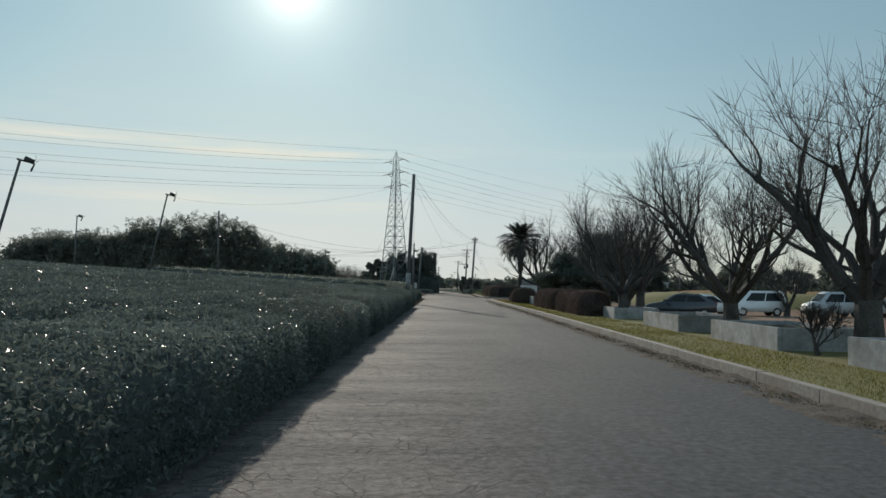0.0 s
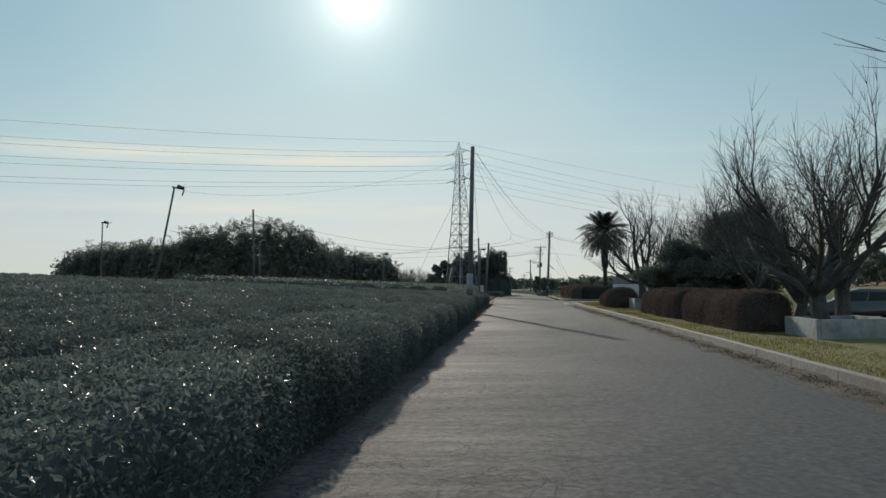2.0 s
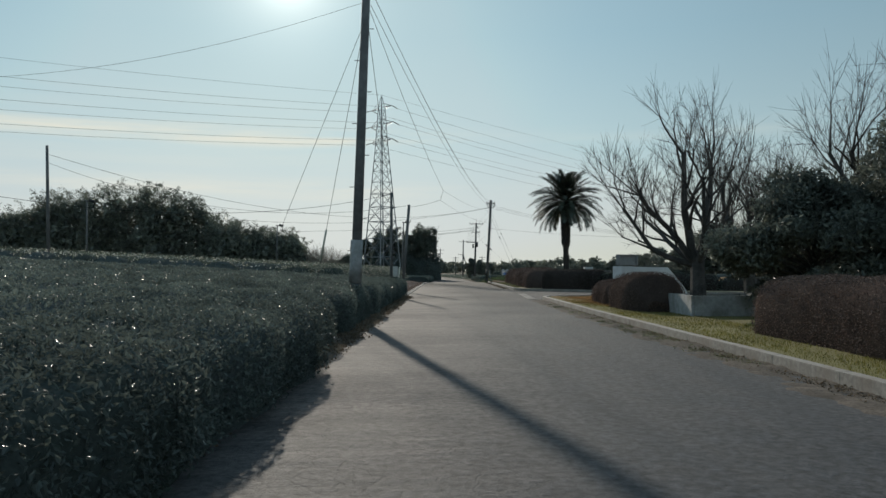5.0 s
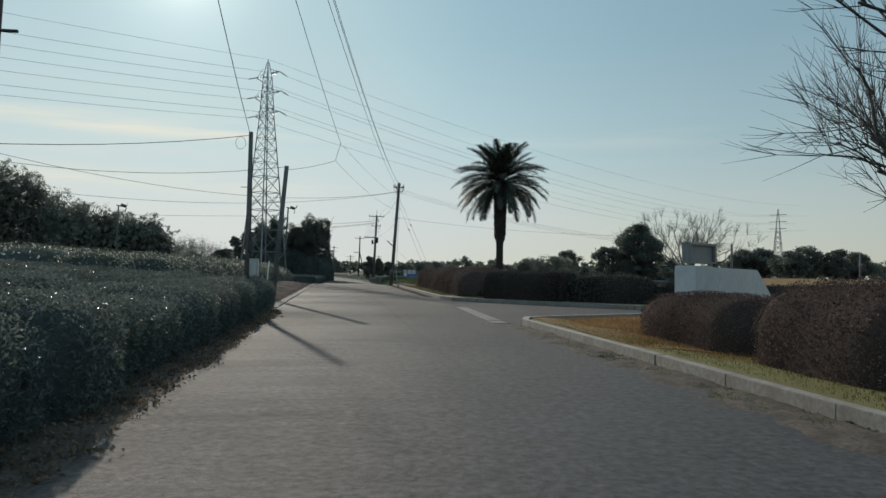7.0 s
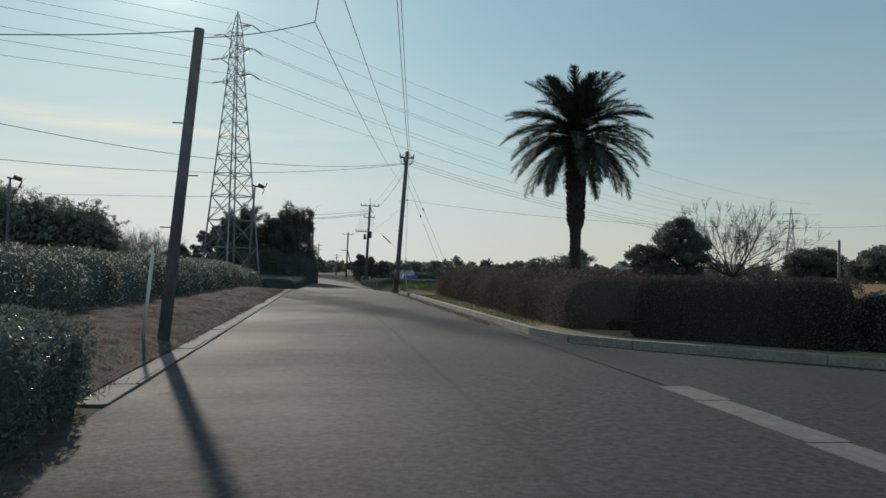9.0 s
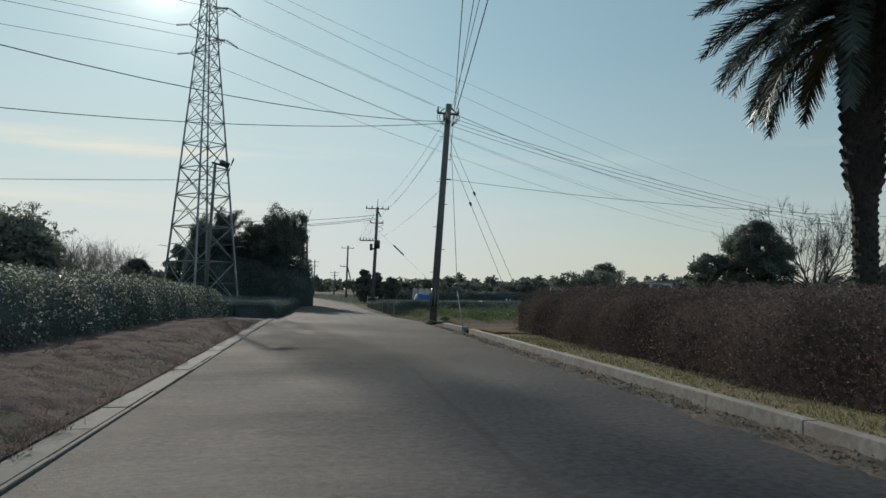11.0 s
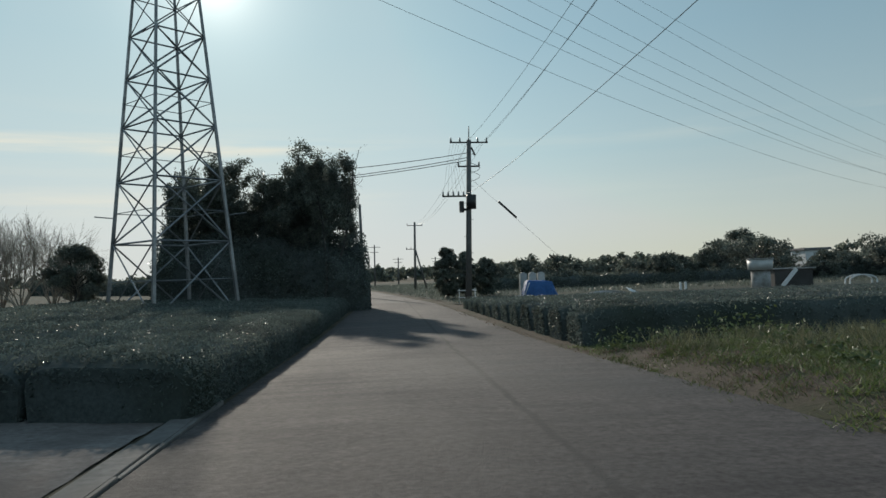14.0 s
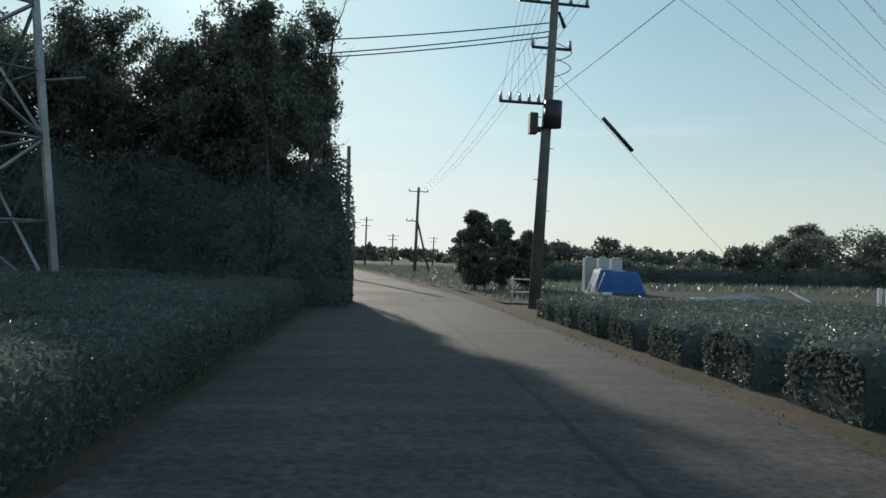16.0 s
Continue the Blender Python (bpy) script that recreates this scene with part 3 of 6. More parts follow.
def kerb_stone(length):
    bm = a_box(-KERB_W / 2, KERB_W / 2, 0.002, length - 0.002, -0.12, KERB_H, bevel=0.007)
    me = bpy.data.meshes.new("kerb_stone")
    bm.to_mesh(me)
    bm.free()
    me.materials.append(M_KERB)
    return me


kerb = thing("kerb", (4.5, -20, 0), "pale weathered concrete kerb along the lane", "kerb", kind="structure")
stone = kerb_stone(1.8)


def lay_kerb(points):
    """Kerb stones end to end along a line of places."""
    for (x0, y0), (x1, y1) in zip(points[:-1], points[1:]):
        run = math.hypot(x1 - x0, y1 - y0)
        n = max(1, round(run / 1.8))
        for i in range(n):
            t = i / n
            ob = part("kerb_stone", stone, None, kerb)
            turn = math.degrees(math.atan2(-(x1 - x0), y1 - y0))
            ob.matrix_local = pose(x0 + (x1 - x0) * t - 4.5 + random.uniform(-0.004, 0.004), y0 + (y1 - y0) * t + 20, random.uniform(-0.004, 0.003), 0, 0, turn + random.uniform(-0.12, 0.12)) @ Matrix.Diagonal((1, run / n / 1.8, 1, 1))


lay_kerb([(4.6, -18), (4.64, 36), (4.46, 48), (4.31, 56), (4.31, 67.4), (4.6, 68.3), (5.4, 68.75), (9, 70.5)])
lay_kerb([(6.8, 79.3), (5.6, 80.45), (4.78, 81.6), (4.5, 83.4), (4.5, 106.6)])
lay_kerb([(4.5, 107.7), (4.35, 110.6)])
lay_kerb([(30.0, 68.0), (16.0, 71.5), (10.4, 75.4), (9.0, 77.1), (6.8, 79.3)])
# dirt that has gathered at the kerb's foot, and the trodden end of the verge
gx_, gy_ = np.meshgrid(np.linspace(-1.0, -0.04, 20), np.linspace(-6, 67.4, 700))
gx_ = gx_ + kerb_x(gy_) - 0.04
crumbs = lambda x, y: 0.020 + 0.055 * (x - kerb_x(y) + 0.42) + lumpy(np.stack([x * 3.1, y * 1.9, 0 * x], -1).reshape(-1, 3), 1.0, 0.028).reshape(x.shape) + lumpy(np.stack([x * 9, y * 7, 0 * x], -1).reshape(-1, 3), 1.0, 0.014, 2.0).reshape(x.shape)
sheet("kerb_dirt", gx_, gy_, lambda x, y: crumbs(x, y) - 0.045 * smooth(kerb_x(y) - 0.62, kerb_x(y) - 1.05, x), M_GRIT, "crumbled dirt heaped along the kerb's foot", "dirt")
gx_, gy_ = np.meshgrid(np.linspace(3.75, 4.44, 14), np.linspace(86, 111, 260))
sheet("kerb_dirt", gx_, gy_, lambda x, y: crumbs(x + 0.06, y) - 0.006 - 0.04 * smooth(4.05, 3.75, x), M_GRIT, "crumbled dirt heaped along the kerb's foot", "dirt")
gx_, gy_ = np.meshgrid(np.linspace(-7.5, -2.52, 16), np.linspace(115.6, 122.5, 40))
sheet("trodden_verge", gx_, gy_, lambda x, y: ground_z(x, y) + 0.03 * smooth(115.6, 117, y) - 0.012 + lumpy(np.stack([x, y, 0 * x], -1).reshape(-1, 3), 1.5, 0.02).reshape(x.shape) * smooth(115.6, 117, y), M_BAREVERGE, "pale trodden earth at the end of the verge", "ground")
gx_, gy_ = np.meshgrid(np.linspace(-2.62, -1.72, 14), np.linspace(43.5, 72.5, 300))
sheet("row_foot_dirt", gx_, gy_, lambda x, y: 0.010 - 0.07 * (x + 1.85) * smooth(43.5, 45, y) * (1 - smooth(71.5, 72.5, y)) - 0.03 * smooth(-1.9, -1.72, x) + lumpy(np.stack([x * 5, y * 3, 0 * x], -1).reshape(-1, 3), 1.0, 0.018, 1.0).reshape(x.shape), M_GRIT, "crumbled dirt and dead leaves at the foot of the tea row", "dirt")
# dry grass mound behind the hedges, and a low dirt island at the drive's edge
gx_, gy_ = np.meshgrid(np.linspace(23, 75, 40), np.linspace(86, 128, 40))
sheet("grass_mound", gx_, gy_, lambda x, y: 0.02 + (1.0 * smooth(26, 42, x) * smooth(88, 98, y) + 0.12) * smooth(86, 89, y) * (1 - smooth(118, 127, y)) + lumpy(np.stack([x, y, 0 * x], -1).reshape(-1, 3), 0.3, 0.05).reshape(x.shape), M_CORNER, "tan dry grass mound behind the green hedges", "mound")
gx_, gy_ = np.meshgrid(np.linspace(0, 1, 40), np.linspace(-1, 1, 12))
sheet("dirt_island", 8.9 + gx_ * 9.0, 71.9 - gx_ * 3.2 + gy_ * 0.45, lambda x, y: 0.02 + 0.15 * np.clip(1 - gy_ ** 4, 0, 1) * smooth(0, 0.06, gx_), M_GRIT, "low island of brown dirt and dead grass in the drive", "island")
# gutter and edging strips
bm = bmesh.new()
for i in range(8):
    box(bm, 3.66 + 0.041 * i, 4.07 + 0.041 * i, 68 + i * 1.0, 68.99 + i * 1.0, -0.05, 0.018 + 0.004 * (i % 2), 0.004)
solid("gutter_strip", bm, M_GUTTER, "flat concrete gutter strip across the mouth of the drive", "gutter", kind="structure")
edging = thing("edging", (-2.2, 75, 0), "flat concrete edging strip between lane and dry verge", "edging", kind="structure")
for i in range(36):
    low_ = float(profile(75.6 + i * 1.28))
    ob = part("edging_stone", a_box(-0.25, 0.02, 0.004, 1.274, -0.1, 0.014 + 0.005 * math.sin(i * 1.9), bevel=0.006), M_GUTTER, edging)
    ob.matrix_local = pose(random.uniform(-0.012, 0.008), i * 1.28, low_, 0, random.uniform(-0.5, 0.5), random.uniform(-0.3, 0.3))
    ob = part("edge_kerb", a_box(0.026, 0.075, 0.004, 1.274, -0.1, 0.018 + 0.006 * math.sin(i * 1.3), bevel=0.006), M_GUTTER, edging)
    ob.matrix_local = pose(random.uniform(-0.008, 0.008), i * 1.28, low_, 0, random.uniform(-1, 1), random.uniform(-0.3, 0.3))

# ---- clipped rows and hedges ----


def section(s, e):
    """A clipped row's outline, s from 0 at one foot to 1 at the other: across and up, each to 1."""
    a = np.pi * (1 - np.asarray(s))
    c, q = np.cos(a), np.sin(a)
    return np.sign(c) * np.abs(c) ** (2 / e), np.abs(q) ** (2 / e)


def row_shape(s, u, length, w, h, e, r, lump, seed, waist, blunt=0.65):
    """Places on a clipped row that lies along +y from 0 to length."""
    x, z = section(s, e)
    d = np.minimum(u, length - u)
    f = np.clip(1 - (1 - np.clip(d / r, 0, 1)) ** 2.6, 0, 1) ** (1 / 2.6)
    x, z = x * (1 - waist * (1 - z) * 0.6), z
    P = np.stack([x * w * (1 - blunt + blunt * f), u, z * h * (1 - blunt * 1.1 + blunt * 1.1 * f)], axis=-1)
    k = lumpy(P.reshape(-1, 3), 1.1, lump, seed).reshape(s.shape)
    P[..., 0] += k * np.sign(x) * np.abs(x) * 1.0
    P[..., 2] += k * 0.8 * z
    return P


def clipped(name, start, end, width, height, e, core, leaf, label, category, group, size, density, r=0.5, lump=0.05, seed=0.0, proud=0.03,
            follow=True, step=0.5, aspect=0.45, loose=0.6, face=None, waist=0.12, kind="", reach=(0.0, 1.0), blunt=0.65, cap=0):
    """A clipped row of bushes: a dense body and its leaves."""
    (x0, y0), (x1, y1) = start, end
    length = math.hypot(x1 - x0, y1 - y0)
    turn = math.atan2(-(x1 - x0), y1 - y0)
    base = float(ground_z(x0, y0)) if follow else 0.07
    ob = thing(name, (x0, y0, base), label, category, group, kind)

    def place(P):
        P = P.reshape(-1, 3)
        X = P[:, 0] * math.cos(turn) - P[:, 1] * math.sin(turn)
        Y = P[:, 0] * math.sin(turn) + P[:, 1] * math.cos(turn)
        Z = P[:, 2] + (ground_z(X + x0, Y + y0) - base if follow else 0)
        return np.stack([X, Y, Z], axis=-1)

    S, U = np.meshgrid(np.linspace(0, 1, 15), np.linspace(0, length, max(6, int(length / step))))
    V = place(row_shape(S, U, length, width / 2, height, e, r, lump, seed, waist, blunt))
    rr, cc = S.shape
    ends = [np.vstack([V[k * cc:(k + 1) * cc], V[k * cc:(k + 1) * cc].mean(axis=0)]) for k in (0, rr - 1)]
    i = (np.arange(rr - 1)[:, None] * cc + np.arange(cc - 1)[None]).reshape(-1)
    body = part("thicket", mesh_from("thicket", V, np.stack([i, i + 1, i + cc + 1, i + cc], axis=1), core, True), None, ob)
    if cap:
        for k, E in enumerate(ends):
            tri = np.array([(j, (j + 1) % cc, cc) for j in range(cc)])
            part("end", mesh_from("end", E, tri, core), None, ob)
            w = rng.dirichlet((1, 1, 1), (cap, cc)).reshape(-1, 3)
            T = np.tile(tri, (cap, 1))
            Q = E[T[:, 0]] * w[:, :1] + E[T[:, 1]] * w[:, 1:2] + E[T[:, 2]] * w[:, 2:]
            way = np.array([-math.sin(turn), math.cos(turn), 0]) * (1 if k else -1)
            part("end_foliage", leaves(Q + way * rng.uniform(-0.01, 0.05, len(Q))[:, None], size, aspect, np.tile(way, (len(Q), 1)), loose), leaf, ob, kind="stuff")
    if density:
        table = np.linspace(0, 1, 200)
        a, b = section(table, e)
        arc = np.concatenate([[0], np.cumsum(np.hypot(np.diff(a) * width / 2, np.diff(b) * height))])
        n = int(arc[-1] * length * density)
        s = np.interp(rng.uniform(reach[0], reach[1], n) * arc[-1], arc, table)
        u = length * rng.uniform(0, 1, n)
        if face is not None:
            near = rng.uniform(0, 1, n) < face(u)
            s, u = s[near], u[near]
        P = row_shape(s, u, length, width / 2, height, e, r, lump, seed, waist, blunt)
        Q = row_shape(s, u, length, width / 2, height * 0.6, e, r, 0, seed, waist, blunt) * np.array([0.5, 1, 0.8])
        N = P - Q
        N /= np.linalg.norm(N, axis=1, keepdims=True) + 1e-9
        P = P + N * rng.uniform(-proud, proud * 1.6, len(P))[:, None]
        c, q = math.cos(turn), math.sin(turn)
        N = np.stack([N[:, 0] * c - N[:, 1] * q, N[:, 0] * q + N[:, 1] * c, N[:, 2]], axis=-1)
        part("foliage", leaves(place(P), size, aspect, N, loose), leaf, ob, kind="stuff")
    return ob


TEA = "clipped dark green tea row with glossy leaves"
def near_row(start, end, width, x=-2.93, height=0.84, seed=0.0):
    clipped("tea_row", (x, start), (x, end), width, height, 6.5, M_TEACORE, M_TEA, TEA, "tea row", "rows of the field beside the lane", 0.054, 1250, r=0.22, blunt=0.3, cap=40,
            lump=0.10, seed=seed, proud=0.085, step=0.3, loose=0.75, reach=(0.2, 1.0), waist=0.02, face=lambda u: (u + start > -2.0) * 1.0)


near_row(-8, 44.6, 2.12)
bush = random.Random(4)
y = 44.8
while y < 59.5:
    long_ = bush.uniform(1.15, 1.9)
    near_row(y, y + long_, bush.uniform(1.5, 1.72), -3.1 + bush.uniform(-0.06, 0.06), bush.uniform(0.76, 0.88), y)
    y += long_ + bush.uniform(0.06, 0.3)
near_row(y, 75.0, 1.62, -3.1, 0.80, seed=2.0)
for k in range(1, 30):
    x = -3.0 - 1.83 * k
    dense = (0, 420, 250, 160, 120, 100)[k] if k < 6 else (40 if k < 14 else 14)
    size = (0, 0.064, 0.075, 0.09, 0.105, 0.12)[k] if k < 6 else (0.16 if k < 14 else 0.26)
    clipped("tea_row", (x, -8), (x, 74.6), 1.58, 0.92, 3.3, M_TEACORE, M_TEA, TEA, "tea row", "rows of the field beside the lane", size, dense,
            r=0.2, blunt=0.15, cap=20 if k < 4 else 4, lump=0.08, seed=k * 1.3, proud=0.06, step=0.6, loose=0.75, reach=(0.22, 0.78), face=lambda u: (u > 6.0) * 1.0)
for k in range(12):
    x = -6.6 - 2.1 * k
    clipped("tea_bush_row", (x + 0.1, 75.5), (x + 1.25, 119.6 - 0.3 * k), 1.9, 1.1, 3.0, M_TEACORE, M_TEATALL, "tall unpruned tea row with pale flowers and painted leaf glints", "tea row", "unpruned tea rows beyond the verge",
            (0.075, 0.085)[k] if k < 2 else 0.15, (560, 160)[k] if k < 2 else 36, r=0.5, lump=0.2, seed=k * 2.1 + 3, proud=0.16, step=0.5, loose=0.85)
for k in range(7):
    x = -2.8 - 1.75 * k
    clipped("tea_row", (x - 0.35, 119.8), (x, 149.0), 2.0, 0.72, 5.5, M_TEACORE, M_TEA, TEA, "tea row", "tea rows below the pylon", 0.055 + 0.012 * k, 850 if k < 1 else (260 if k < 3 else 130),
            r=0.15, blunt=0.12, cap=20, lump=0.04, seed=k * 1.7 + 9, proud=0.04, loose=0.75)
for k in range(12):
    y = 127.6 + 1.8 * k
    x = 4.2 - 0.014 * (y - 127)
    clipped("tea_row", (x, y), (44, y), 1.45, 0.86 - 0.36 * float(smooth(130, 146, y)), 4.0, M_TEACORE, M_TEA, "clipped tea row whose end faces the lane", "tea row", "tea rows of the far field", 0.08, 220,
            r=0.12, lump=0.05, seed=k * 2.7 + 5, proud=0.05, loose=0.75, blunt=0.12, cap=60, face=lambda u: np.clip(1.4 - u / 9, 0.12, 1))

BROWN = "clipped brown winter hedge with dead leaves"


def brown_hedge(a, b, width, height, seed, e=3.6, label=BROWN, r=0.5, density=1250, size=0.036, lump=0.06, proud=0.05):
    clipped("hedge", a, b, width, height, e, M_BROWNCORE, M_BROWNHEDGE, label, "hedge", "clipped hedges beside the lane", size, density, r=r, lump=lump, seed=seed, proud=proud, follow=False, step=0.3, loose=0.9, cap=60)


brown_hedge((6.9, 33.4), (6.9, 41.0), 1.6, 1.08, 1.0)
brown_hedge((6.85, 41.1), (6.85, 49.4), 1.7, 1.08, 2.0)
brown_hedge((6.3, 56.5), (6.3, 59.6), 2.0, 1.12, 3.0, 3.0, "rounded brown clipped bush on the lawn", 0.9)
brown_hedge((6.4, 60.2), (6.62, 64.2), 1.8, 0.84, 4.0, 3.2, "rounded brown clipped bush on the lawn", 0.6)
brown_hedge((6.45, 83.0), (6.95, 106.2), 2.5, 1.25, 5.0, lump=0.12, proud=0.13, density=850, size=0.045)
clipped("hedge", (6.5, 82.4), (9.5, 79.35), 1.9, 1.24, 3.6, M_DUSKCORE, M_SHADEDHEDGE, "clipped brown hedge beside the drive, its shaded face put in the colour", "hedge", "clipped hedges beside the lane", 0.036, 1250, r=0.25, lump=0.06, seed=6.0, proud=0.05, follow=False, step=0.3, loose=0.9, cap=60)
for a, b_, w, h, k in (((9.3, 79.8), (12.4, 77.4), 2.0, 1.12, 7.0), ((12.1, 77.6), (15.4, 75.9), 2.1, 0.98, 9.0), ((15.2, 76.0), (19.4, 74.2), 2.2, 0.82, 10.0), ((20.0, 74.0), (29.0, 71.4), 2.2, 0.80, 8.0)):
    clipped("hedge", a, b_, w, h, 2.6, M_DUSKCORE, M_DUSKGREEN, "low rounded dark green hedge beside the drive", "hedge", "green hedges beside the drive", 0.075, 420, r=1.4, lump=0.12, seed=k, proud=0.06, follow=False, step=0.3, loose=0.85, cap=30)

# ---- trees ----


def bare_branches(seed, tall, spread, limbs, low=0.12, ways=None, thick=1.0, fine=1.0):
    """A hard-pruned leafless tree: a short trunk, knotted rising limbs, and fans of long straight shoots, as rows for tubes()."""
    r = random.Random(seed)
    out = {"trunk": [], "limb": [], "shoot": []}
    base = (0.026 * tall + 0.05) * thick
    any_way = lambda k: Vector((r.gauss(0, k), r.gauss(0, k), r.gauss(0, k)))

    def shoot(p, d, length, rad, deep):
        steps = 3 if deep else 2
        for i in range(steps):
            d = (d + any_way(0.09) + Vector((0, 0, 0.07))).normalized()
            n = p + d * (length / steps)
            out["shoot"].append((*p, *n, rad * (1 - 0.7 * i / steps), rad * (1 - 0.7 * (i + 1) / steps)))
            p = n
            if deep and i < 2:
                for _ in range(r.choice((2, 2, 3, 3))):
                    shoot(p, (d + any_way(0.42)).normalized(), length * r.uniform(0.28, 0.55), rad * 0.6, False)

    def fan(p, d, n, reach=1.0):
        for _ in range(n):
            w = (d * 0.75 + Vector((0, 0, 0.45)) + any_way(0.46)).normalized()
            shoot(p, w, tall * r.uniform(0.13, 0.30) * reach, r.uniform(0.0065, 0.0105) * fine, True)

    def limb(p, d, length, rad, level):
        steps = (6, 4)[level]
        bend = any_way(0.10)
        for i in range(steps):
            d = (d + bend * (0.35 if i % 2 else -0.3) + any_way(0.13) + Vector((0, 0, 0.07))).normalized()
            n = p + d * (length / steps)
            r1 = rad * (0.87, 0.82)[level]
            out["limb"].append((*p, *n, rad, r1 * 1.04))
            p, rad = n, r1
            if level == 0 and i >= 1:
                for _ in range(2 if r.random() < 0.4 else 1):
                    side = d.cross(any_way(1.0)).normalized()
                    limb(p, (d * 0.8 + side * r.uniform(0.5, 0.9) + Vector((0, 0, 0.12))).normalized(), length * r.uniform(0.28, 0.46), rad * r.uniform(0.5, 0.68), 1)
            if i >= 3 - level:
                fan(p, d, r.choice((0, 0, 1, 1)), 0.75)
        # a knot where it is cut back each winter
        out["limb"].append((*(p - d * 0.05), *(p + d * 0.09), rad * 1.3, rad * 0.95))
        fan(p, d, 5 if level else 7)

    top = Vector((r.uniform(-0.1, 0.1), r.uniform(-0.1, 0.1), tall * low))
    out["trunk"].append((0, 0, -0.1, *(top * 0.25), base * 1.6, base * 1.18))
    out["trunk"].append((*(top * 0.25), *(top * 0.7), base * 1.18, base * 1.02))
    out["trunk"].append((*(top * 0.7), *(top * 1.03), base * 1.02, base * 1.0))
    for d, length, k in ways or ():
        limb(top * 0.92, Vector(d).normalized(), length * 0.72, base * k, 0)
    for i in range(0 if ways else limbs):
        a = 2 * math.pi * (i + r.uniform(-0.25, 0.25)) / limbs
        d = Vector((math.cos(a) * spread, math.sin(a) * spread, 1.0)).normalized()
        limb(top * 0.92, d, tall * r.uniform(0.42, 0.58), base * r.uniform(0.5, 0.68), 0)
    return out


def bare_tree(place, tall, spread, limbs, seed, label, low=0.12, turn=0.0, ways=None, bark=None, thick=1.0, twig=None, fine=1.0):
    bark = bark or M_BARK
    ob = thing("bare_tree", place, label, "tree", "bare winter trees", turn=turn)
    b = bare_branches(seed, tall, spread, limbs, low, ways, thick, fine)
    part("trunk", tubes(b["trunk"], 9), bark, ob)
    part("branch_work", tubes(b["limb"], 7), bark, ob)
    part("twig_mass", tubes(b["shoot"], 3), twig or M_TWIG, ob, kind="stuff")
    return ob


def clump_leaves(centres, radii, count, size, aspect=0.45, loose=1.0):
    """Leaves gathered in uneven clumps."""
    pts = []
    for c, r in zip(centres, radii):
        n = int(count * (r ** 2))
        d = rng.normal(size=(n, 3))
        d /= np.linalg.norm(d, axis=1, keepdims=True)
        pts.append(np.asarray(c) + d * r * (rng.uniform(0.2, 1.0, n) ** 0.6 * (1 + 0.3 * np.clip(rng.normal(size=n), 0, 1.6)))[:, None] * (1, 1, 0.75))
    return leaves(np.concatenate(pts), size, aspect, None, loose)


def evergreen(name, place, tall, wide, seed, label, size=0.14, count=260, foot=0.15, material=None, category="tree", group="", clumps=46, lean=1.0, domed=False):
    """A broad-leaved tree: trunk, limbs and a crown of leaf clumps with gaps."""
    r = random.Random(seed)
    ob = thing(name, place, label, category, group)
    segs, centres, radii = [], [], []
    t0 = tall * foot
    segs.append((0, 0, -0.1, 0, 0, t0, 0.03 * tall, 0.024 * tall))
    segs.append((0, 0, t0, 0.1, 0, tall * 0.8, 0.024 * tall, 0.006 * tall))
    for _ in range(clumps):
        h = r.uniform(0.0, 1.0)
        a = r.uniform(0, 2 * math.pi)
        reach = wide * math.sin(math.pi * (0.16 + 0.80 * h)) ** (0.5 if domed else 0.8) * (0.45 + 0.55 * math.sqrt(r.random())) * (r.uniform(0.9, 1.08) if domed else r.uniform(0.75, 1.12))
        c = (reach * math.cos(a), reach * math.sin(a) * lean, t0 + (tall - t0) * (0.06 + 0.9 * h))
        centres.append(c)
        radii.append(wide * (r.uniform(0.11, 0.23) if domed else r.uniform(0.13, 0.30)))
        k = max(t0 * 0.8, c[2] * 0.62)
        segs.append((0, 0, k, *c, (0.005 if domed else 0.009) * tall, (0.0015 if domed else 0.003) * tall))
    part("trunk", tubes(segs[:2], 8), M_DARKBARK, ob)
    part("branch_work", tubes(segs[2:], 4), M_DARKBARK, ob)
    part("crown", clump_leaves(centres, radii, count / max(0.2, (wide * 0.25) ** 2), size), material or M_EVERGREEN, ob, kind="stuff")
    return ob


BARE = "bare grey-brown winter tree with spreading limbs"
bare_tree((8.3, 14.5, 0.1), 6.2, 0.85, 7, 11, BARE, turn=30, low=0.17, thick=1.15)
bare_tree((8.3, 21.4, 0.1), 5.9, 1.0, 8, 12, BARE, turn=80, low=0.15)
bare_tree((7.95, 32.6, 0.1), 6.1, 1.25, 7, 14, BARE, low=0.16)
bare_tree((8.9, 33.6, 0.1), 5.5, 0.65, 5, 19, BARE, low=0.2)
bare_tree((9.2, 37.6, 0.1), 4.9, 0.75, 7, 15, BARE, turn=60)
bare_tree((9.4, 42.6, 0.1), 5.1, 0.75, 6, 16, BARE, low=0.2)
bare_tree((11.8, 53.6, -0.3), 6.6, 0.6, 6, 24, BARE, low=0.3)
bare_tree((10.5, 60.0, 0.0), 6.1, 0.7, 7, 25, BARE, low=0.2)
bare_tree((13.8, 61.5, 0.1), 6.2, 0.7, 6, 26, BARE, low=0.2)
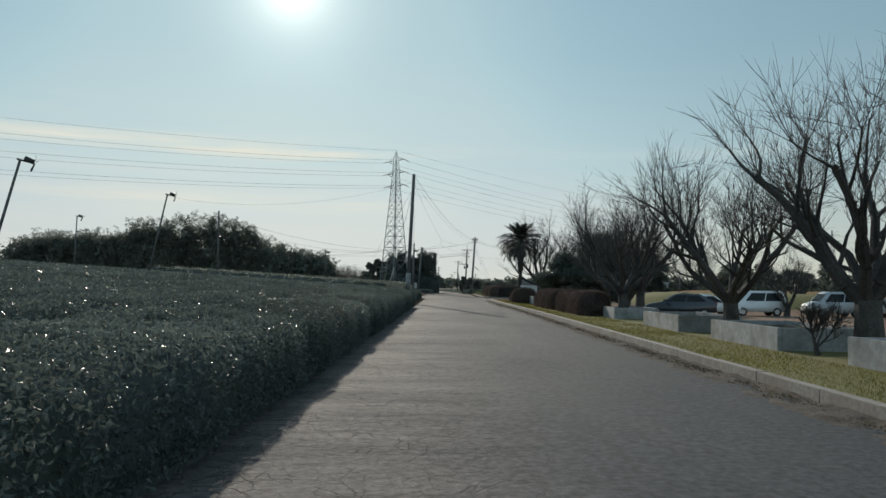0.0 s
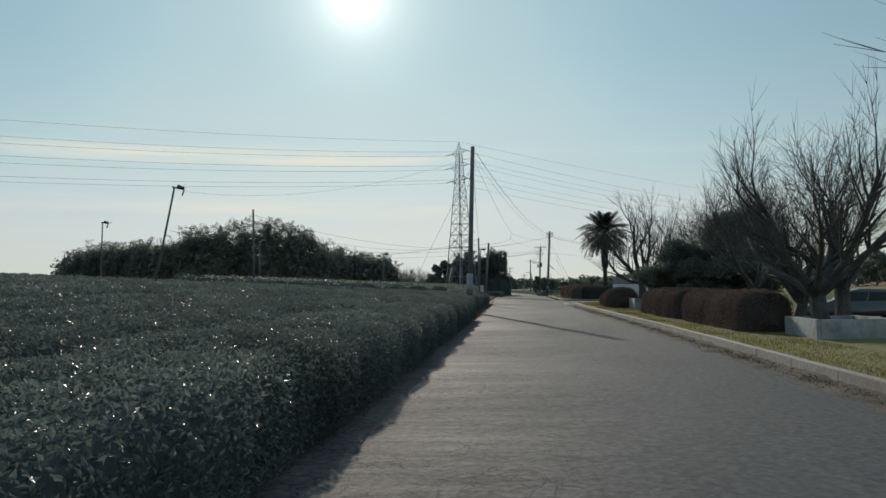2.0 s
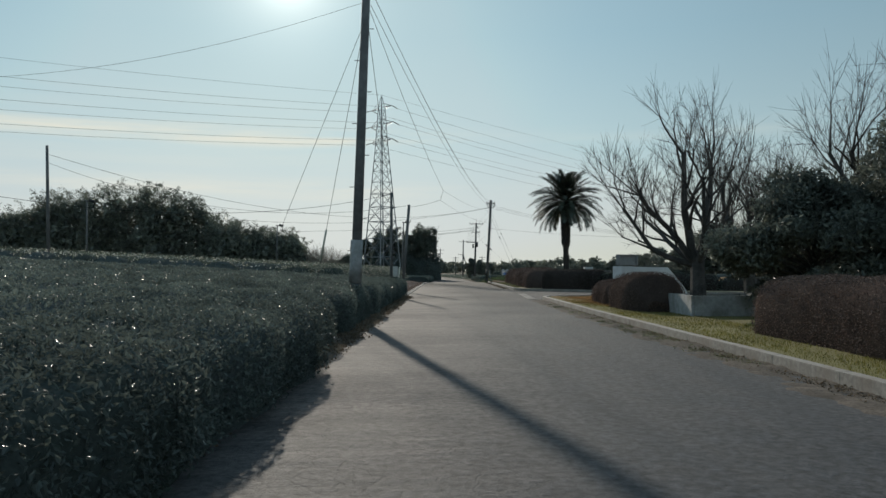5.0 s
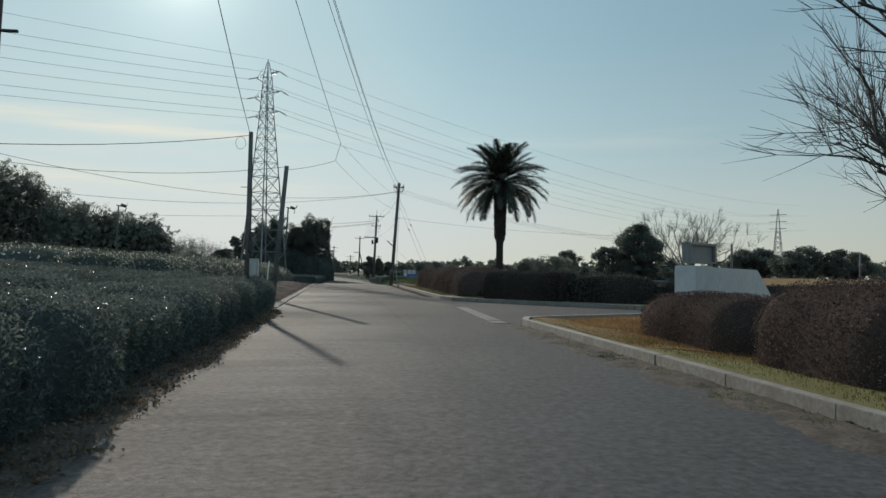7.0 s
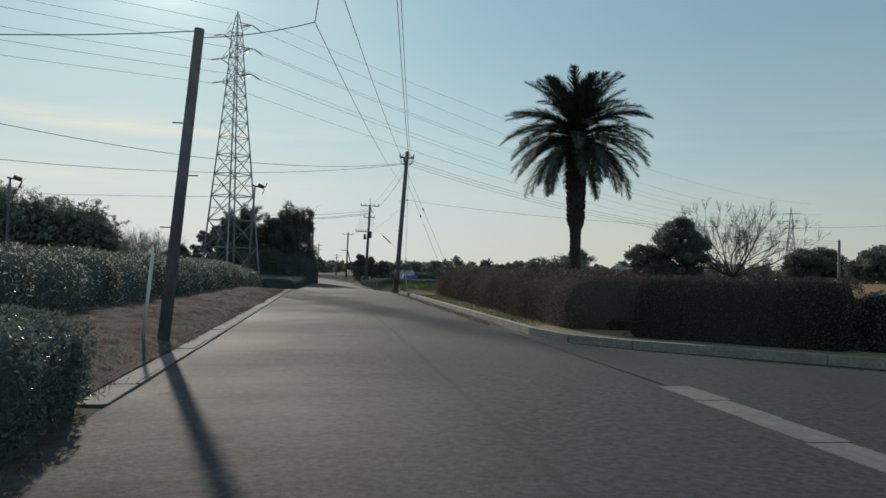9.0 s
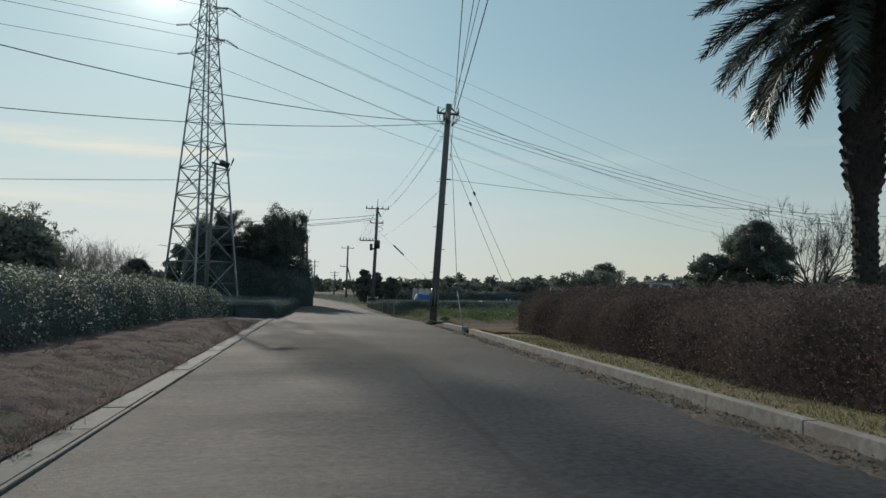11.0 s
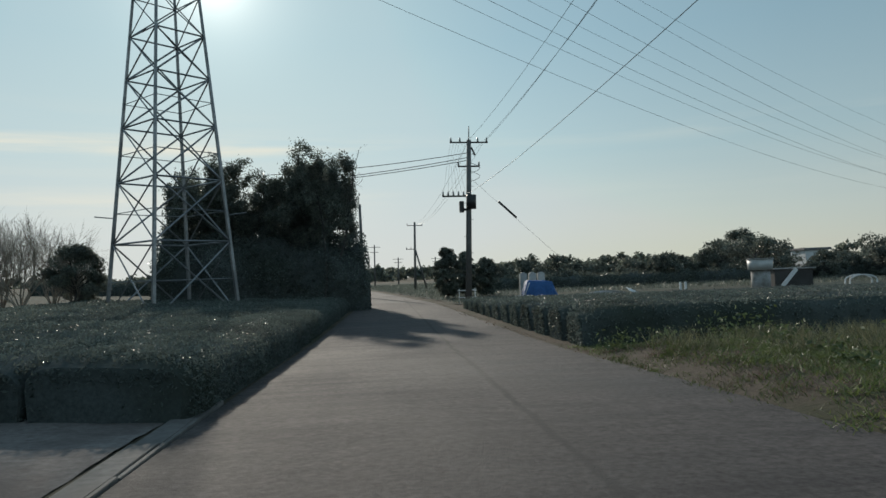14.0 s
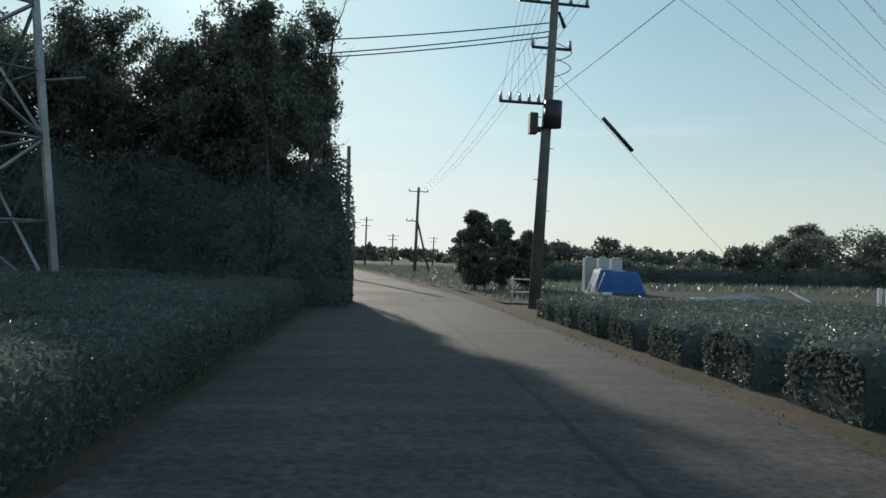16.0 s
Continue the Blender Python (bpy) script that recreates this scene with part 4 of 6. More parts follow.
bare_tree((7.3, 56.0, 0.1), 5.9, 1.25, 7, 17, BARE, low=0.25, ways=[((-1, 0.1, 0.28), 3.9, 0.5), ((-0.22, 0.0, 1), 4.6, 0.75), ((-0.62, -0.2, 0.8), 3.7, 0.6), ((0.45, 0.2, 1), 4.4, 0.65),
          ((0.1, -0.7, 0.8), 3.8, 0.5), ((0.8, 0.4, 0.6), 3.8, 0.5), ((-0.5, 0.7, 0.7), 3.8, 0.5)])
bare_tree((7.5, 14.9, 0.06), 1.2, 0.7, 4, 80, "small bare shrub beside a planter", thick=0.6)
umbrella = [((math.cos(a), math.sin(a), 0.40), 11.0, 0.40) for a in (0.1, 0.7, 1.3, 1.9, 2.5, 3.1, 3.7, 4.3, 4.9, 5.6)] + [((math.cos(a), math.sin(a), 0.95), 10.0, 0.42) for a in (0.3, 1.0, 1.6, 2.2, 2.9, 3.6, 4.2, 4.9, 5.8)]
# the darker bark colour stands in for this tree being backlit
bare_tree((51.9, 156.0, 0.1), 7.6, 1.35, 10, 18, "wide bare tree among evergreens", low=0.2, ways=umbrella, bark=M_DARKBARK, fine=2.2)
evergreen("evergreen_tree", (8.8, 52.2, 0.08), 3.5, 2.1, 21, "dark round evergreen tree behind the hedge", 0.13, 700, 0.1, clumps=80)
evergreen("evergreen_tree", (11.0, 50.8, -0.30), 5.3, 2.4, 22, "dark round evergreen tree behind the hedge", 0.13, 700, 0.1, clumps=80)
evergreen("evergreen_tree", (42.0, 151.0, 0.1), 8.2, 3.2, 23, "tall dark evergreen tree beside a bare one", 0.24, 520, 0.06, clumps=120)
# wood under the pylon


def wood_tree(place, tall, wide, stems, seed, label, clear=0.3):
    """A tall evergreen with several stems, rising limbs that fork, and sprays of small leaves at the tips."""
    r = random.Random(seed)
    ob = thing("evergreen_tree", place, label, "tree", "trees of the wood by the pylon")
    stem_rows, limb_rows, tips = [], [], []
    any_way = lambda k: Vector((r.gauss(0, k), r.gauss(0, k), r.gauss(0, k)))

    def twig(p, d, length, rad, level):
        steps = 3
        for i in range(steps):
            d = (d + any_way(0.22) + Vector((0, 0, 0.10))).normalized()
            n = p + d * (length / steps)
            limb_rows.append((*p, *n, rad, rad * 0.75))
            p, rad = n, rad * 0.75
            if level < 2:
                for _ in range(2 if level else 1):
                    side = d.cross(any_way(1.0)).normalized()
                    twig(p, (d * 0.7 + side * r.uniform(0.5, 0.9)).normalized(), length * r.uniform(0.38, 0.6), rad * 0.6, level + 1)
            if level == 2 or i == steps - 1:
                tips.append(tuple(p))

    for k in range(stems):
        a = 2 * math.pi * (k + r.random()) / stems
        p, d = Vector((0.22 * math.cos(a), 0.22 * math.sin(a), -0.1)), Vector((math.cos(a) * 0.16, math.sin(a) * 0.16, 1)).normalized()
        top, rad, n = tall * r.uniform(0.74, 0.9), 0.011 * tall * r.uniform(0.8, 1.2), 9
        for i in range(n):
            d = (d + any_way(0.07) + Vector((0, 0, 0.08))).normalized()
            q = p + d * (top / n)
            stem_rows.append((*p, *q, rad, rad * 0.86))
            p, rad = q, rad * 0.86
            h = (i + 1) / n
            if h > clear:
                for _ in range(2 if h < 0.6 else 4):
                    b = r.uniform(0, 2 * math.pi)
                    reach = wide * (0.42 + 0.62 * math.sin(math.pi * min(1.0, 0.2 + 0.62 * (h - clear) / (1 - clear)))) * r.uniform(0.55, 1.0)
                    twig(p, Vector((math.cos(b), math.sin(b), r.uniform(0.3, 0.95))).normalized(), reach * 0.72, rad * 0.45, 0 if reach > 0.5 * wide else 1)
        twig(p, d, tall * 0.12, rad * 0.8, 0)
    for k, row in enumerate(range(0, len(stem_rows), 9)):
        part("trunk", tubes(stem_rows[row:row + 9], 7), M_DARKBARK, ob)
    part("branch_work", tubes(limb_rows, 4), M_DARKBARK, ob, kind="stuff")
    T = np.array(tips)
    T = T[(T[:, 2] > 0.40 * tall) & (T[:, 0] + place[0] < -1.6)]
    per = int(np.clip(13500 / len(T), 8, 60))
    T = T[(T[:, 2] > 0.66 * tall) | (rng.uniform(0, 1, len(T)) < 0.6)]
    P = np.repeat(T, per, axis=0) + rng.normal(0, 1, (len(T) * per, 3)) * np.array([0.15, 0.15, 0.12])
    part("crown", leaves(P, 0.14, 0.42, None, 1.0, 0.4), M_EVERGREEN, ob, kind="stuff")
    return ob


for x, y, h, w, n, s in ((-9.0, 152.6, 8.2, 1.5, 4, 31), (-7.2, 153.4, 6.6, 1.2, 3, 38), (-5.9, 152.4, 7.4, 1.3, 3, 32), (-4.5, 151.9, 8.6, 1.3, 4, 33), (-3.15, 149.95, 9.2, 1.2, 3, 34), (-10.6, 152.6, 7.7, 1.2, 4, 35), (-5.2, 155.0, 8.0, 1.3, 3, 36), (-2.7, 153.6, 8.6, 1.0, 4, 37)):
    wood_tree((x, y, float(ground_z(x, y))), h, w, n, s, "tall evergreen tree in the wood by the pylon")
for x, h, s in ((-18.3, 7.0, 91), (-16.3, 7.9, 92), (-14.4, 7.2, 93)):
    evergreen("evergreen_tree", (x, 185.0, float(ground_z(x, 185.0))), h - float(ground_z(x, 185.0)), 1.8, s, "dark evergreen tree behind the wood", 0.24, 260, 0.05, group="trees behind the wood", clumps=70)
clipped("wood_thicket", (-12.0, 151.5), (-0.75, 151.5), 3.4, 3.7, 2.6, M_TEACORE, M_TEA, "dense dark thicket of ivy and shrubs below the trees", "shrubs", "", 0.14, 330, r=0.6, lump=0.6, seed=3, proud=0.4, loose=0.9)


def gz_at(x, y):
    return float(ground_z(x, y))


def grove(points, label):
    """A far bamboo wood seen as one dark mass, with arching feathery plumes along its top."""
    centres, radii, plumes = [], [], []
    r = random.Random(5)
    for x, y, h, w in points:
        g = float(ground_z(x, y))
        for _ in range(60):
            t = r.random()
            a = r.uniform(0, 6.28)
            q = w * (1 - 0.55 * t) * math.sqrt(r.random())
            centres.append((x + q * math.cos(a), y + q * math.sin(a), g + h * (0.06 + 0.90 * t) * r.uniform(0.9, 1.02)))
            radii.append(r.uniform(0.8, 1.5) * (1.15 - 0.5 * t))
        for _ in range(7):
            a, reach, rise = r.uniform(0, 6.28), r.uniform(0.6, 1.5), r.uniform(1.0, 2.2)
            px, py, pz = x + r.uniform(-w, w) * 0.7, y + r.uniform(-w, w) * 0.7, g + h * r.uniform(0.84, 0.98) - 1.1
            for _ in range(58):
                u = r.random()
                plumes.append((px + reach * u * u * math.cos(a) + r.gauss(0, 0.13 + 0.12 * (1 - u)), py + reach * u * u * math.sin(a) + r.gauss(0, 0.2),
                               pz + rise * math.sin(1.9 * u) + r.gauss(0, 0.13)))
    inner = [(x + r.uniform(-1.5, 1.5), y + r.uniform(-1, 1), float(ground_z(x, y)) + h * t * 0.80) for x, y, h, w in points for t in (0.1, 0.3, 0.5, 0.7, 0.9)]
    C, Rd, I = np.array(centres), np.array(radii), np.array(inner)
    V, F = joined(clump_leaves(C, Rd, 38, 0.40, 0.3), clump_leaves(I, [1.9] * len(I), 30, 0.8, 0.55), leaves(np.array(plumes), 0.30, 0.28, None, 1.0, 0.5))
    return solid("grove", (V, F), M_GROVE, label, "wood", kind="stuff")


pts = []
r = random.Random(8)
for i in range(64):
    x = -87.5 + 64.5 * i / 63 + r.uniform(-0.8, 0.8)
    top = float(np.interp(x, [-88, -85, -83, -79, -66, -63, -60, -52, -46, -41.5, -39, -37, -35, -31, -29.5, -25, -23.5], [5.5, 9.4, 10.6, 11.2, 11.2, 12.6, 14.2, 15.0, 15.6, 14.8, 13.2, 11.0, 10.0, 8.8, 8.1, 7.6, 6.2]))
    y = 150 + r.uniform(-2.5, 2.5)
    pts.append((x, y, (top + 0.3 - gz_at(x, y)) * r.uniform(0.88, 1.0), 2.2))
grove(pts, "dense dark bamboo grove beyond the field")

# ---- palm ----
palm = thing("palm_tree", (10.05, 96.65, 0.12), "tall date palm with a thick trunk and arching fronds", "palm tree")
rings = [(0, 0.32), (0.4, 0.265), (1.6, 0.22), (2.8, 0.215), (3.1, 0.235), (3.3, 0.315), (3.6, 0.345), (4.5, 0.36), (5.2, 0.38), (6.0, 0.43), (6.85, 0.39)]
segs = [(0, 0, a[0] - (0.2 if k == 0 else 0), 0, 0, b[0], a[1], b[1]) for k, (a, b) in enumerate(zip(rings[:-1], rings[1:]))]
# cut frond bases, set in spirals round the head and worn to low scars below it
stubs, scars = [], []
r = random.Random(9)
for k in range(170):
    z = 3.24 + 3.45 * k / 170
    a = k * 2.39996
    w = float(np.interp(z, [q[0] for q in rings], [q[1] for q in rings]))
    c, s2 = math.cos(a), math.sin(a)
    o = r.uniform(0.02, 0.055)
    stubs.append((c * (w - 0.05), s2 * (w - 0.05), z, c * (w + o), s2 * (w + o), z + r.uniform(0.06, 0.13), 0.075, 0.045))
for k in range(150):
    z = 0.3 + 2.9 * k / 150
    a = k * 2.39996
    w = float(np.interp(z, [q[0] for q in rings], [q[1] for q in rings]))
    c, s2 = math.cos(a), math.sin(a)
    scars.append((c * (w - 0.04), s2 * (w - 0.04), z, c * (w + 0.006), s2 * (w + 0.006), z + 0.03, 0.07, 0.05))
V1, F1 = tubes(segs, 16)
V2, F2 = tubes(scars, 6)
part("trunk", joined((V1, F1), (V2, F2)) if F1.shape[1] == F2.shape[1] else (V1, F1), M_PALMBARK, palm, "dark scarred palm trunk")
for stub in stubs:
    part("frond_base", tubes([stub], 6), M_PALMBARK, palm)


def frond(el, az, length, r):
    """An arching frond: midrib and two ranks of leaflets."""
    p = Vector((0, 0, 6.65 + 0.33 * math.sin(el)))
    out, rib, pts = Vector((math.cos(az), math.sin(az), 0)), [], []
    pitch = el
    n = 16
    for i in range(n):
        d = out * math.cos(pitch) + Vector((0, 0, math.sin(pitch)))
        q = p + d * (length / n)
        rib.append((*p, *q, 0.035 * (1 - i / n) + 0.006, 0.035 * (1 - (i + 1) / n) + 0.005))
        pts.append((p.copy(), d.copy()))
        p = q
        pitch -= r.uniform(0.056, 0.082) * (1.15 - 0.4 * (el > 1.0))
    V, F = tubes(rib, 4)
    lv = []
    for i, (p, d) in enumerate(pts):
        if i < 2:
            continue
        side = d.cross(Vector((0, 0, 1)))
        side = side.normalized() if side.length > 0.05 else Vector((-out.y, out.x, 0))
        up = side.cross(d)
        reach = 0.56 * math.sin(math.pi * (i + 0.6) / (n + 0.4)) ** 0.6
        for sgn in (-1, 1):
            for j in range(8):
                b = p + d * (length / n) * j / 8
                tip = b + (side * sgn * 0.6 + d * 0.9 + up * r.uniform(-0.3, 0.35)).normalized() * reach * r.uniform(0.85, 1.15)
                w = d * 0.024
                lv += [b - w, b + w, tip + w * 0.3, tip - w * 0.3]
    LV = np.array([tuple(v) for v in lv])
    return joined((V, F), (LV, np.arange(len(LV)).reshape(-1, 4)))


r = random.Random(3)
for k in range(96):
    h = (k + 0.5) / 96
    el = math.radians(86 - 98 * h ** 0.95 + r.uniform(-6, 6))
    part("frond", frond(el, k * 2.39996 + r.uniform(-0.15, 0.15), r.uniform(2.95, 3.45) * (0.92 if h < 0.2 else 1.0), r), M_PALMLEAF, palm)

# ---- pylon ----
PX, PY, PZ = -9.6, 146.0, float(ground_z(-9.6, 146.0))
pylon = thing("pylon", (PX, PY, PZ), "galvanised steel lattice pylon with three pairs of arms", "pylon")
radius = lambda z: np.interp(z, [0, 20.4, 25.6, 27.6], [2.95, 0.92, 0.55, 0.12])
corner = lambda k, z: (float(radius(z)) * math.cos(k * math.pi / 2), float(radius(z)) * math.sin(k * math.pi / 2), z)
for k in range(4):
    part("leg", tubes([(*corner(k, a), *corner(k, b), 0.10 - 0.0022 * a, 0.10 - 0.0022 * b) for a, b in ((0, 10), (10, 20.4), (20.4, 25.6), (25.6, 27.5))], 4), M_STEEL, pylon)
levels = [0.0, 3.4, 6.2, 8.7, 10.9, 12.9, 14.7, 16.3, 17.8, 19.1, 20.4, 21.7, 23.0, 24.3, 25.6]
for a, b in zip(levels[:-1], levels[1:]):
    for k in range(4):
        thin = 0.042 if a < 12 else 0.03
        rows = [(*corner(k, a), *corner(k + 1, b), thin, thin), (*corner(k + 1, a), *corner(k, b), thin, thin), (*corner(k, b), *corner(k + 1, b), thin, thin)]
        if a < 10:
            m = [(u + v) / 2 for u, v in zip(corner(k, (a + b) / 2), corner(k + 1, (a + b) / 2))]
            rows += [(*corner(k, (a + b) / 2), *m, 0.02, 0.02), (*corner(k + 1, (a + b) / 2), *m, 0.02, 0.02)]
        for row in rows:
            part("brace", tubes([row], 4), M_STEEL, pylon)
ARM = Vector((0.65, -0.76, 0)).normalized()
LINE = Vector((0.76, 0.65, 0)).normalized()
tips = []
for z, reach in ((25.9, 2.5), (23.4, 2.9), (20.9, 2.6)):
    for sgn in (-1, 1):
        tip = ARM * sgn * reach + Vector((0, 0, z))
        rows = []
        for off in (-0.45, 0.45):
            for h in (-0.1, 0.75):
                rows.append((*(ARM * sgn * 0.3 + LINE * off + Vector((0, 0, z + h))), *tip, 0.03, 0.025))
        for t in (0.35, 0.65):
            a, b = ARM * sgn * (0.3 + (reach - 0.3) * t), Vector((0, 0, z))
            rows.append((*(a + LINE * 0.45 * (1 - t) + b), *(a - LINE * 0.45 * (1 - t) + b), 0.018, 0.018))
            rows.append((*(a + LINE * 0.45 * (1 - t) + b), *(a + b + Vector((0, 0, 0.75 * (1 - t)))), 0.018, 0.018))
        arm = part("arm", tubes(rows, 4), M_STEEL, pylon)
        for way in (-1, 1):
            rows = [(*(tip + LINE * way * (0.1 + 0.09 * i) + Vector((0, 0, -0.03 * i))), *(tip + LINE * way * (0.15 + 0.09 * i) + Vector((0, 0, -0.03 * i))), 0.09, 0.05) for i in range(12)]
            part("insulator", tubes(rows, 7), M_PORCELAIN, arm)
        tips.append(tip)
part("peak", tubes([(*corner(k, 25.6), 0, 0, 27.9, 0.03, 0.025) for k in range(4)], 4), M_STEEL, pylon)
for k, (a, b) in enumerate(((3.3, -1), (3.3, 1))):
    part("climb_guard", tubes([(*corner(0 if b > 0 else 2, 4.6), *(Vector(corner(0 if b > 0 else 2, 4.6)) + Vector((b * 0.9, 0, 0.1))), 0.03, 0.03)], 5), M_STEEL, pylon)


# ---- wires and poles ----
M_CABLEGUARD = surface("pale plastic sleeve", (0.45, 0.44, 0.38), (0.58, 0.56, 0.48), 12, 0.5, 0.05)


def cable(name, a, b, sag, r, material, label, category="wire", group="", n=22, sides=4):
    """A hanging wire between two places."""
    a, b = Vector(a), Vector(b)
    pts = [a.lerp(b, i / n) - Vector((0, 0, 4 * sag * (i / n) * (1 - i / n))) for i in range(n + 1)]
    return solid(name, polytube(pts, r, sides), material, label, category, group)


BASE = Vector((PX, PY, PZ))
for k, tip in enumerate(tips):
    for way, dist, fall in ((-1, 205, 1.0), (1, 222, -3.0)):
        a = BASE + tip + LINE * way * 1.2 - Vector((0, 0, 0.35))
        b = BASE + tip + LINE * way * dist + Vector((0, 0, fall))
        cable("power_line", a, b, 5.5, 0.016, M_ALU, "high-voltage conductor strung from the pylon", "power line", "conductors of the pylon", n=40)
for way, dist in ((-1, 205), (1, 222)):
    cable("ground_wire", BASE + Vector((0, 0, 27.9)), BASE + LINE * way * dist + Vector((0, 0, 26.5)), 4.2, 0.014, M_ALU, "thin ground wire over the conductors", "power line", "conductors of the pylon", n=40)


def pole(name, base, top, r0, r1, label, group="poles along the lane", bolts=True, sides=14):
    ob = thing(name, base, label, "pole", group)
    d = Vector(top) - Vector(base)
    part("shaft", rod((0, 0, -0.2), d, r0, r1, sides), M_POLE, ob)
    if bolts:
        for i in range(int(d.length / 0.9) - 2):
            p = d * ((1.9 + i * 0.9) / d.length)
            s = 1 if i % 2 else -1
            part("step_bolt", rod(p, p + Vector((0.26 * s, 0, 0.0)), 0.012, 0.012, 5), M_DARKSTEEL, ob)
    return ob, d


def cross_arm(ob, at, half, way, pins=3, drop=0.0, shift=0.0):
    """A steel arm with pin insulators on a pole."""
    way = Vector(way).normalized()
    c = Vector(at) + way * shift
    arm = part("cross_arm", rod(c - way * half, c + way * half, 0.045, 0.045, 6), M_DARKSTEEL, ob)
    for i in range(pins):
        p = c - way * half * 0.94 + way * (2 * half * 0.94) * (i / max(1, pins - 1))
        part("insulator", rod(p + Vector((0, 0, 0.03 - drop)), p + Vector((0, 0, 0.26 - drop)), 0.055, 0.035, 8), M_PORCELAIN, arm)
    return arm


pole_a, _ = pole("utility_pole", (-2.66, 55.15, 0.02), (-2.28, 55.15, 9.6), 0.15, 0.115, "tall grey concrete pole rising from the tea row")
pole_b, _ = pole("utility_pole", (-2.93, 73.2, 0.05), (-2.9, 73.2, 5.45), 0.078, 0.064, "short grey pole with a meter cabinet")
pole_c, _ = pole("utility_pole", (-2.77, 80.6, 0.12), (-2.33, 80.6, 5.45), 0.105, 0.085, "leaning short grey pole on the verge")
pole_r, dr = pole("utility_pole", (4.29, 113.2, 0.15), (4.80, 113.0, 8.75), 0.15, 0.12, "dark leaning utility pole with striped guard")
pole_t, dt = pole("utility_pole", (4.5, 151.2, -0.2), (4.81, 150.9, 8.7), 0.18, 0.12, "utility pole with cross arms and a transformer")
part("spike", rod(dt, dt + Vector((0.02, 0, 0.75)), 0.03, 0.02, 6), M_DARKSTEEL, pole_t)
cross_arm(pole_t, dt * 0.985, 1.05, (1, 0.1, 0), 5)
cross_arm(pole_t, dt * 0.84, 0.6, (1, 0.1, 0), 2)
cross_arm(pole_t, dt * 0.66, 0.75, (1, 0.1, 0), 6, shift=-0.7)
tank = part("transformer", rod(dt * 0.58 + Vector((0.12, -0.24, 0)), dt * 0.58 + Vector((0.14, -0.24, 0.75)), 0.26, 0.26, 14), M_DARKSTEEL, pole_t, "grey round transformer tank")
part("bracket", a_box(-0.3, 0.3, -0.3, 0.1, 5.1, 5.2, bevel=0.01), M_DARKSTEEL, pole_t)
pole_u, du = pole("utility_pole", (3.9, 204.0, -0.2), (4.06, 203.5, 8.2), 0.17, 0.12, "far utility pole with a slanting brace", bolts=False)
cross_arm(pole_u, du * 0.95, 1.0, (1, 0.2, 0), 3)
cross_arm(pole_u, du * 0.6, 0.6, (1, 0.2, 0), 3, shift=-0.5)
part("stay_pole", rod((1.5, 0, -0.2), du * 0.62, 0.11, 0.1), M_POLE, pole_u)


def frost_fan(base, top, label, turn=0.0, size=1.0):
    """A frost-protection fan on a pole: motor, hub, blades at rest."""
    ob = thing("frost_fan", base, label, "fan", "frost fans of the tea fields")
    d = Vector(top) - Vector(base)
    part("pole", rod((0, 0, -0.2), d, 0.08 * size, 0.06 * size, 10), M_POLE, ob)
    c, s = math.cos(turn), math.sin(turn)
    way = Vector((c, s, -0.35)).normalized()
    part("bracket", rod(d + Vector((-0.15 * c, -0.15 * s, 0.0)), d + way * 0.35, 0.05, 0.04, 8), M_DARKSTEEL, ob)
    part("motor", rod(d + way * 0.2 + Vector((0, 0, 0.1)), d + way * 0.62 + Vector((0, 0, 0.1)), 0.14 * size, 0.12 * size, 12), M_DARKSTEEL, ob)
    hub = d + way * 0.68 + Vector((0, 0, 0.1))
    u = way.cross(Vector((0, 0, 1))).normalized()
    v = u.cross(way)
    for k in range(3):
        a = 0.7 + k * 2.094
        t = u * math.cos(a) + v * math.sin(a)
        w = way.cross(t) * 0.07 + way * 0.035
        bm = bmesh.new()
        q = [bm.verts.new(hub + p) for p in (t * 0.05 - w * 0.6, t * 0.05 + w * 0.6, t * 0.48 + w, t * 0.48 - w)]
        bm.faces.new(q)
        bmesh.ops.solidify(bm, geom=bm.faces[:], thickness=0.012)
        part("blade", bm, M_DARKSTEEL, ob)
    return ob


FAN = "frost-protection fan on a leaning steel pole"
gz1 = lambda x, y: float(ground_z(x, y))
for x, y, z, lx_, t in ((-20.3, 35.3, 7.1, -1.6, 0.3), (-21.7, 58.0, 8.2, -1.5, 0.2), (-41.3, 83.4, 8.6, -0.2, 0.0), (-17.9, 113.0, 6.2, -0.1, 0.1), (-28.0, 92.0, 6.9, 0.0, 0.0), (-4.72, 117.3, 6.75, -0.3, 0.2)):
    frost_fan((x + lx_, y, gz1(x + lx_, y)), (x, y, z), FAN, t)
pole("plain_post", (-24.0, 79.0, gz1(-24, 79)), (-23.8, 78.3, 8.9), 0.11, 0.08, "plain steel post in the tea field", "posts of the tea fields", bolts=False)

# lines between the poles
for dx, z in ((0.0, 9.45), (0.12, 9.2), (0.05, 8.9)):
    cable("service_line", (-2.22 + dx, 55.15, z), (4.9 + dx, 113, z - 0.95), 1.1, 0.008, M_WIRE, "black service line between poles", "wire", "lines along the lane")
    cable("service_line", (4.9 + dx, 113, z - 0.95), (4.8 + dx * 6, 150.9, z - 0.75), 0.5, 0.008, M_WIRE, "black service line between poles", "wire", "lines along the lane")
    cable("service_line", (4.8 + dx * 6, 150.9, z - 0.75), (4.1 + dx * 6, 203.5, 7.9), 0.8, 0.008, M_WIRE, "black service line between poles", "wire", "lines along the lane")
cable("service_line", (-2.27, 55.15, 8.6), (-2.9, 73.2, 5.3), 0.3, 0.009, M_WIRE, "thin service line down to the short pole", "wire", "lines along the lane")
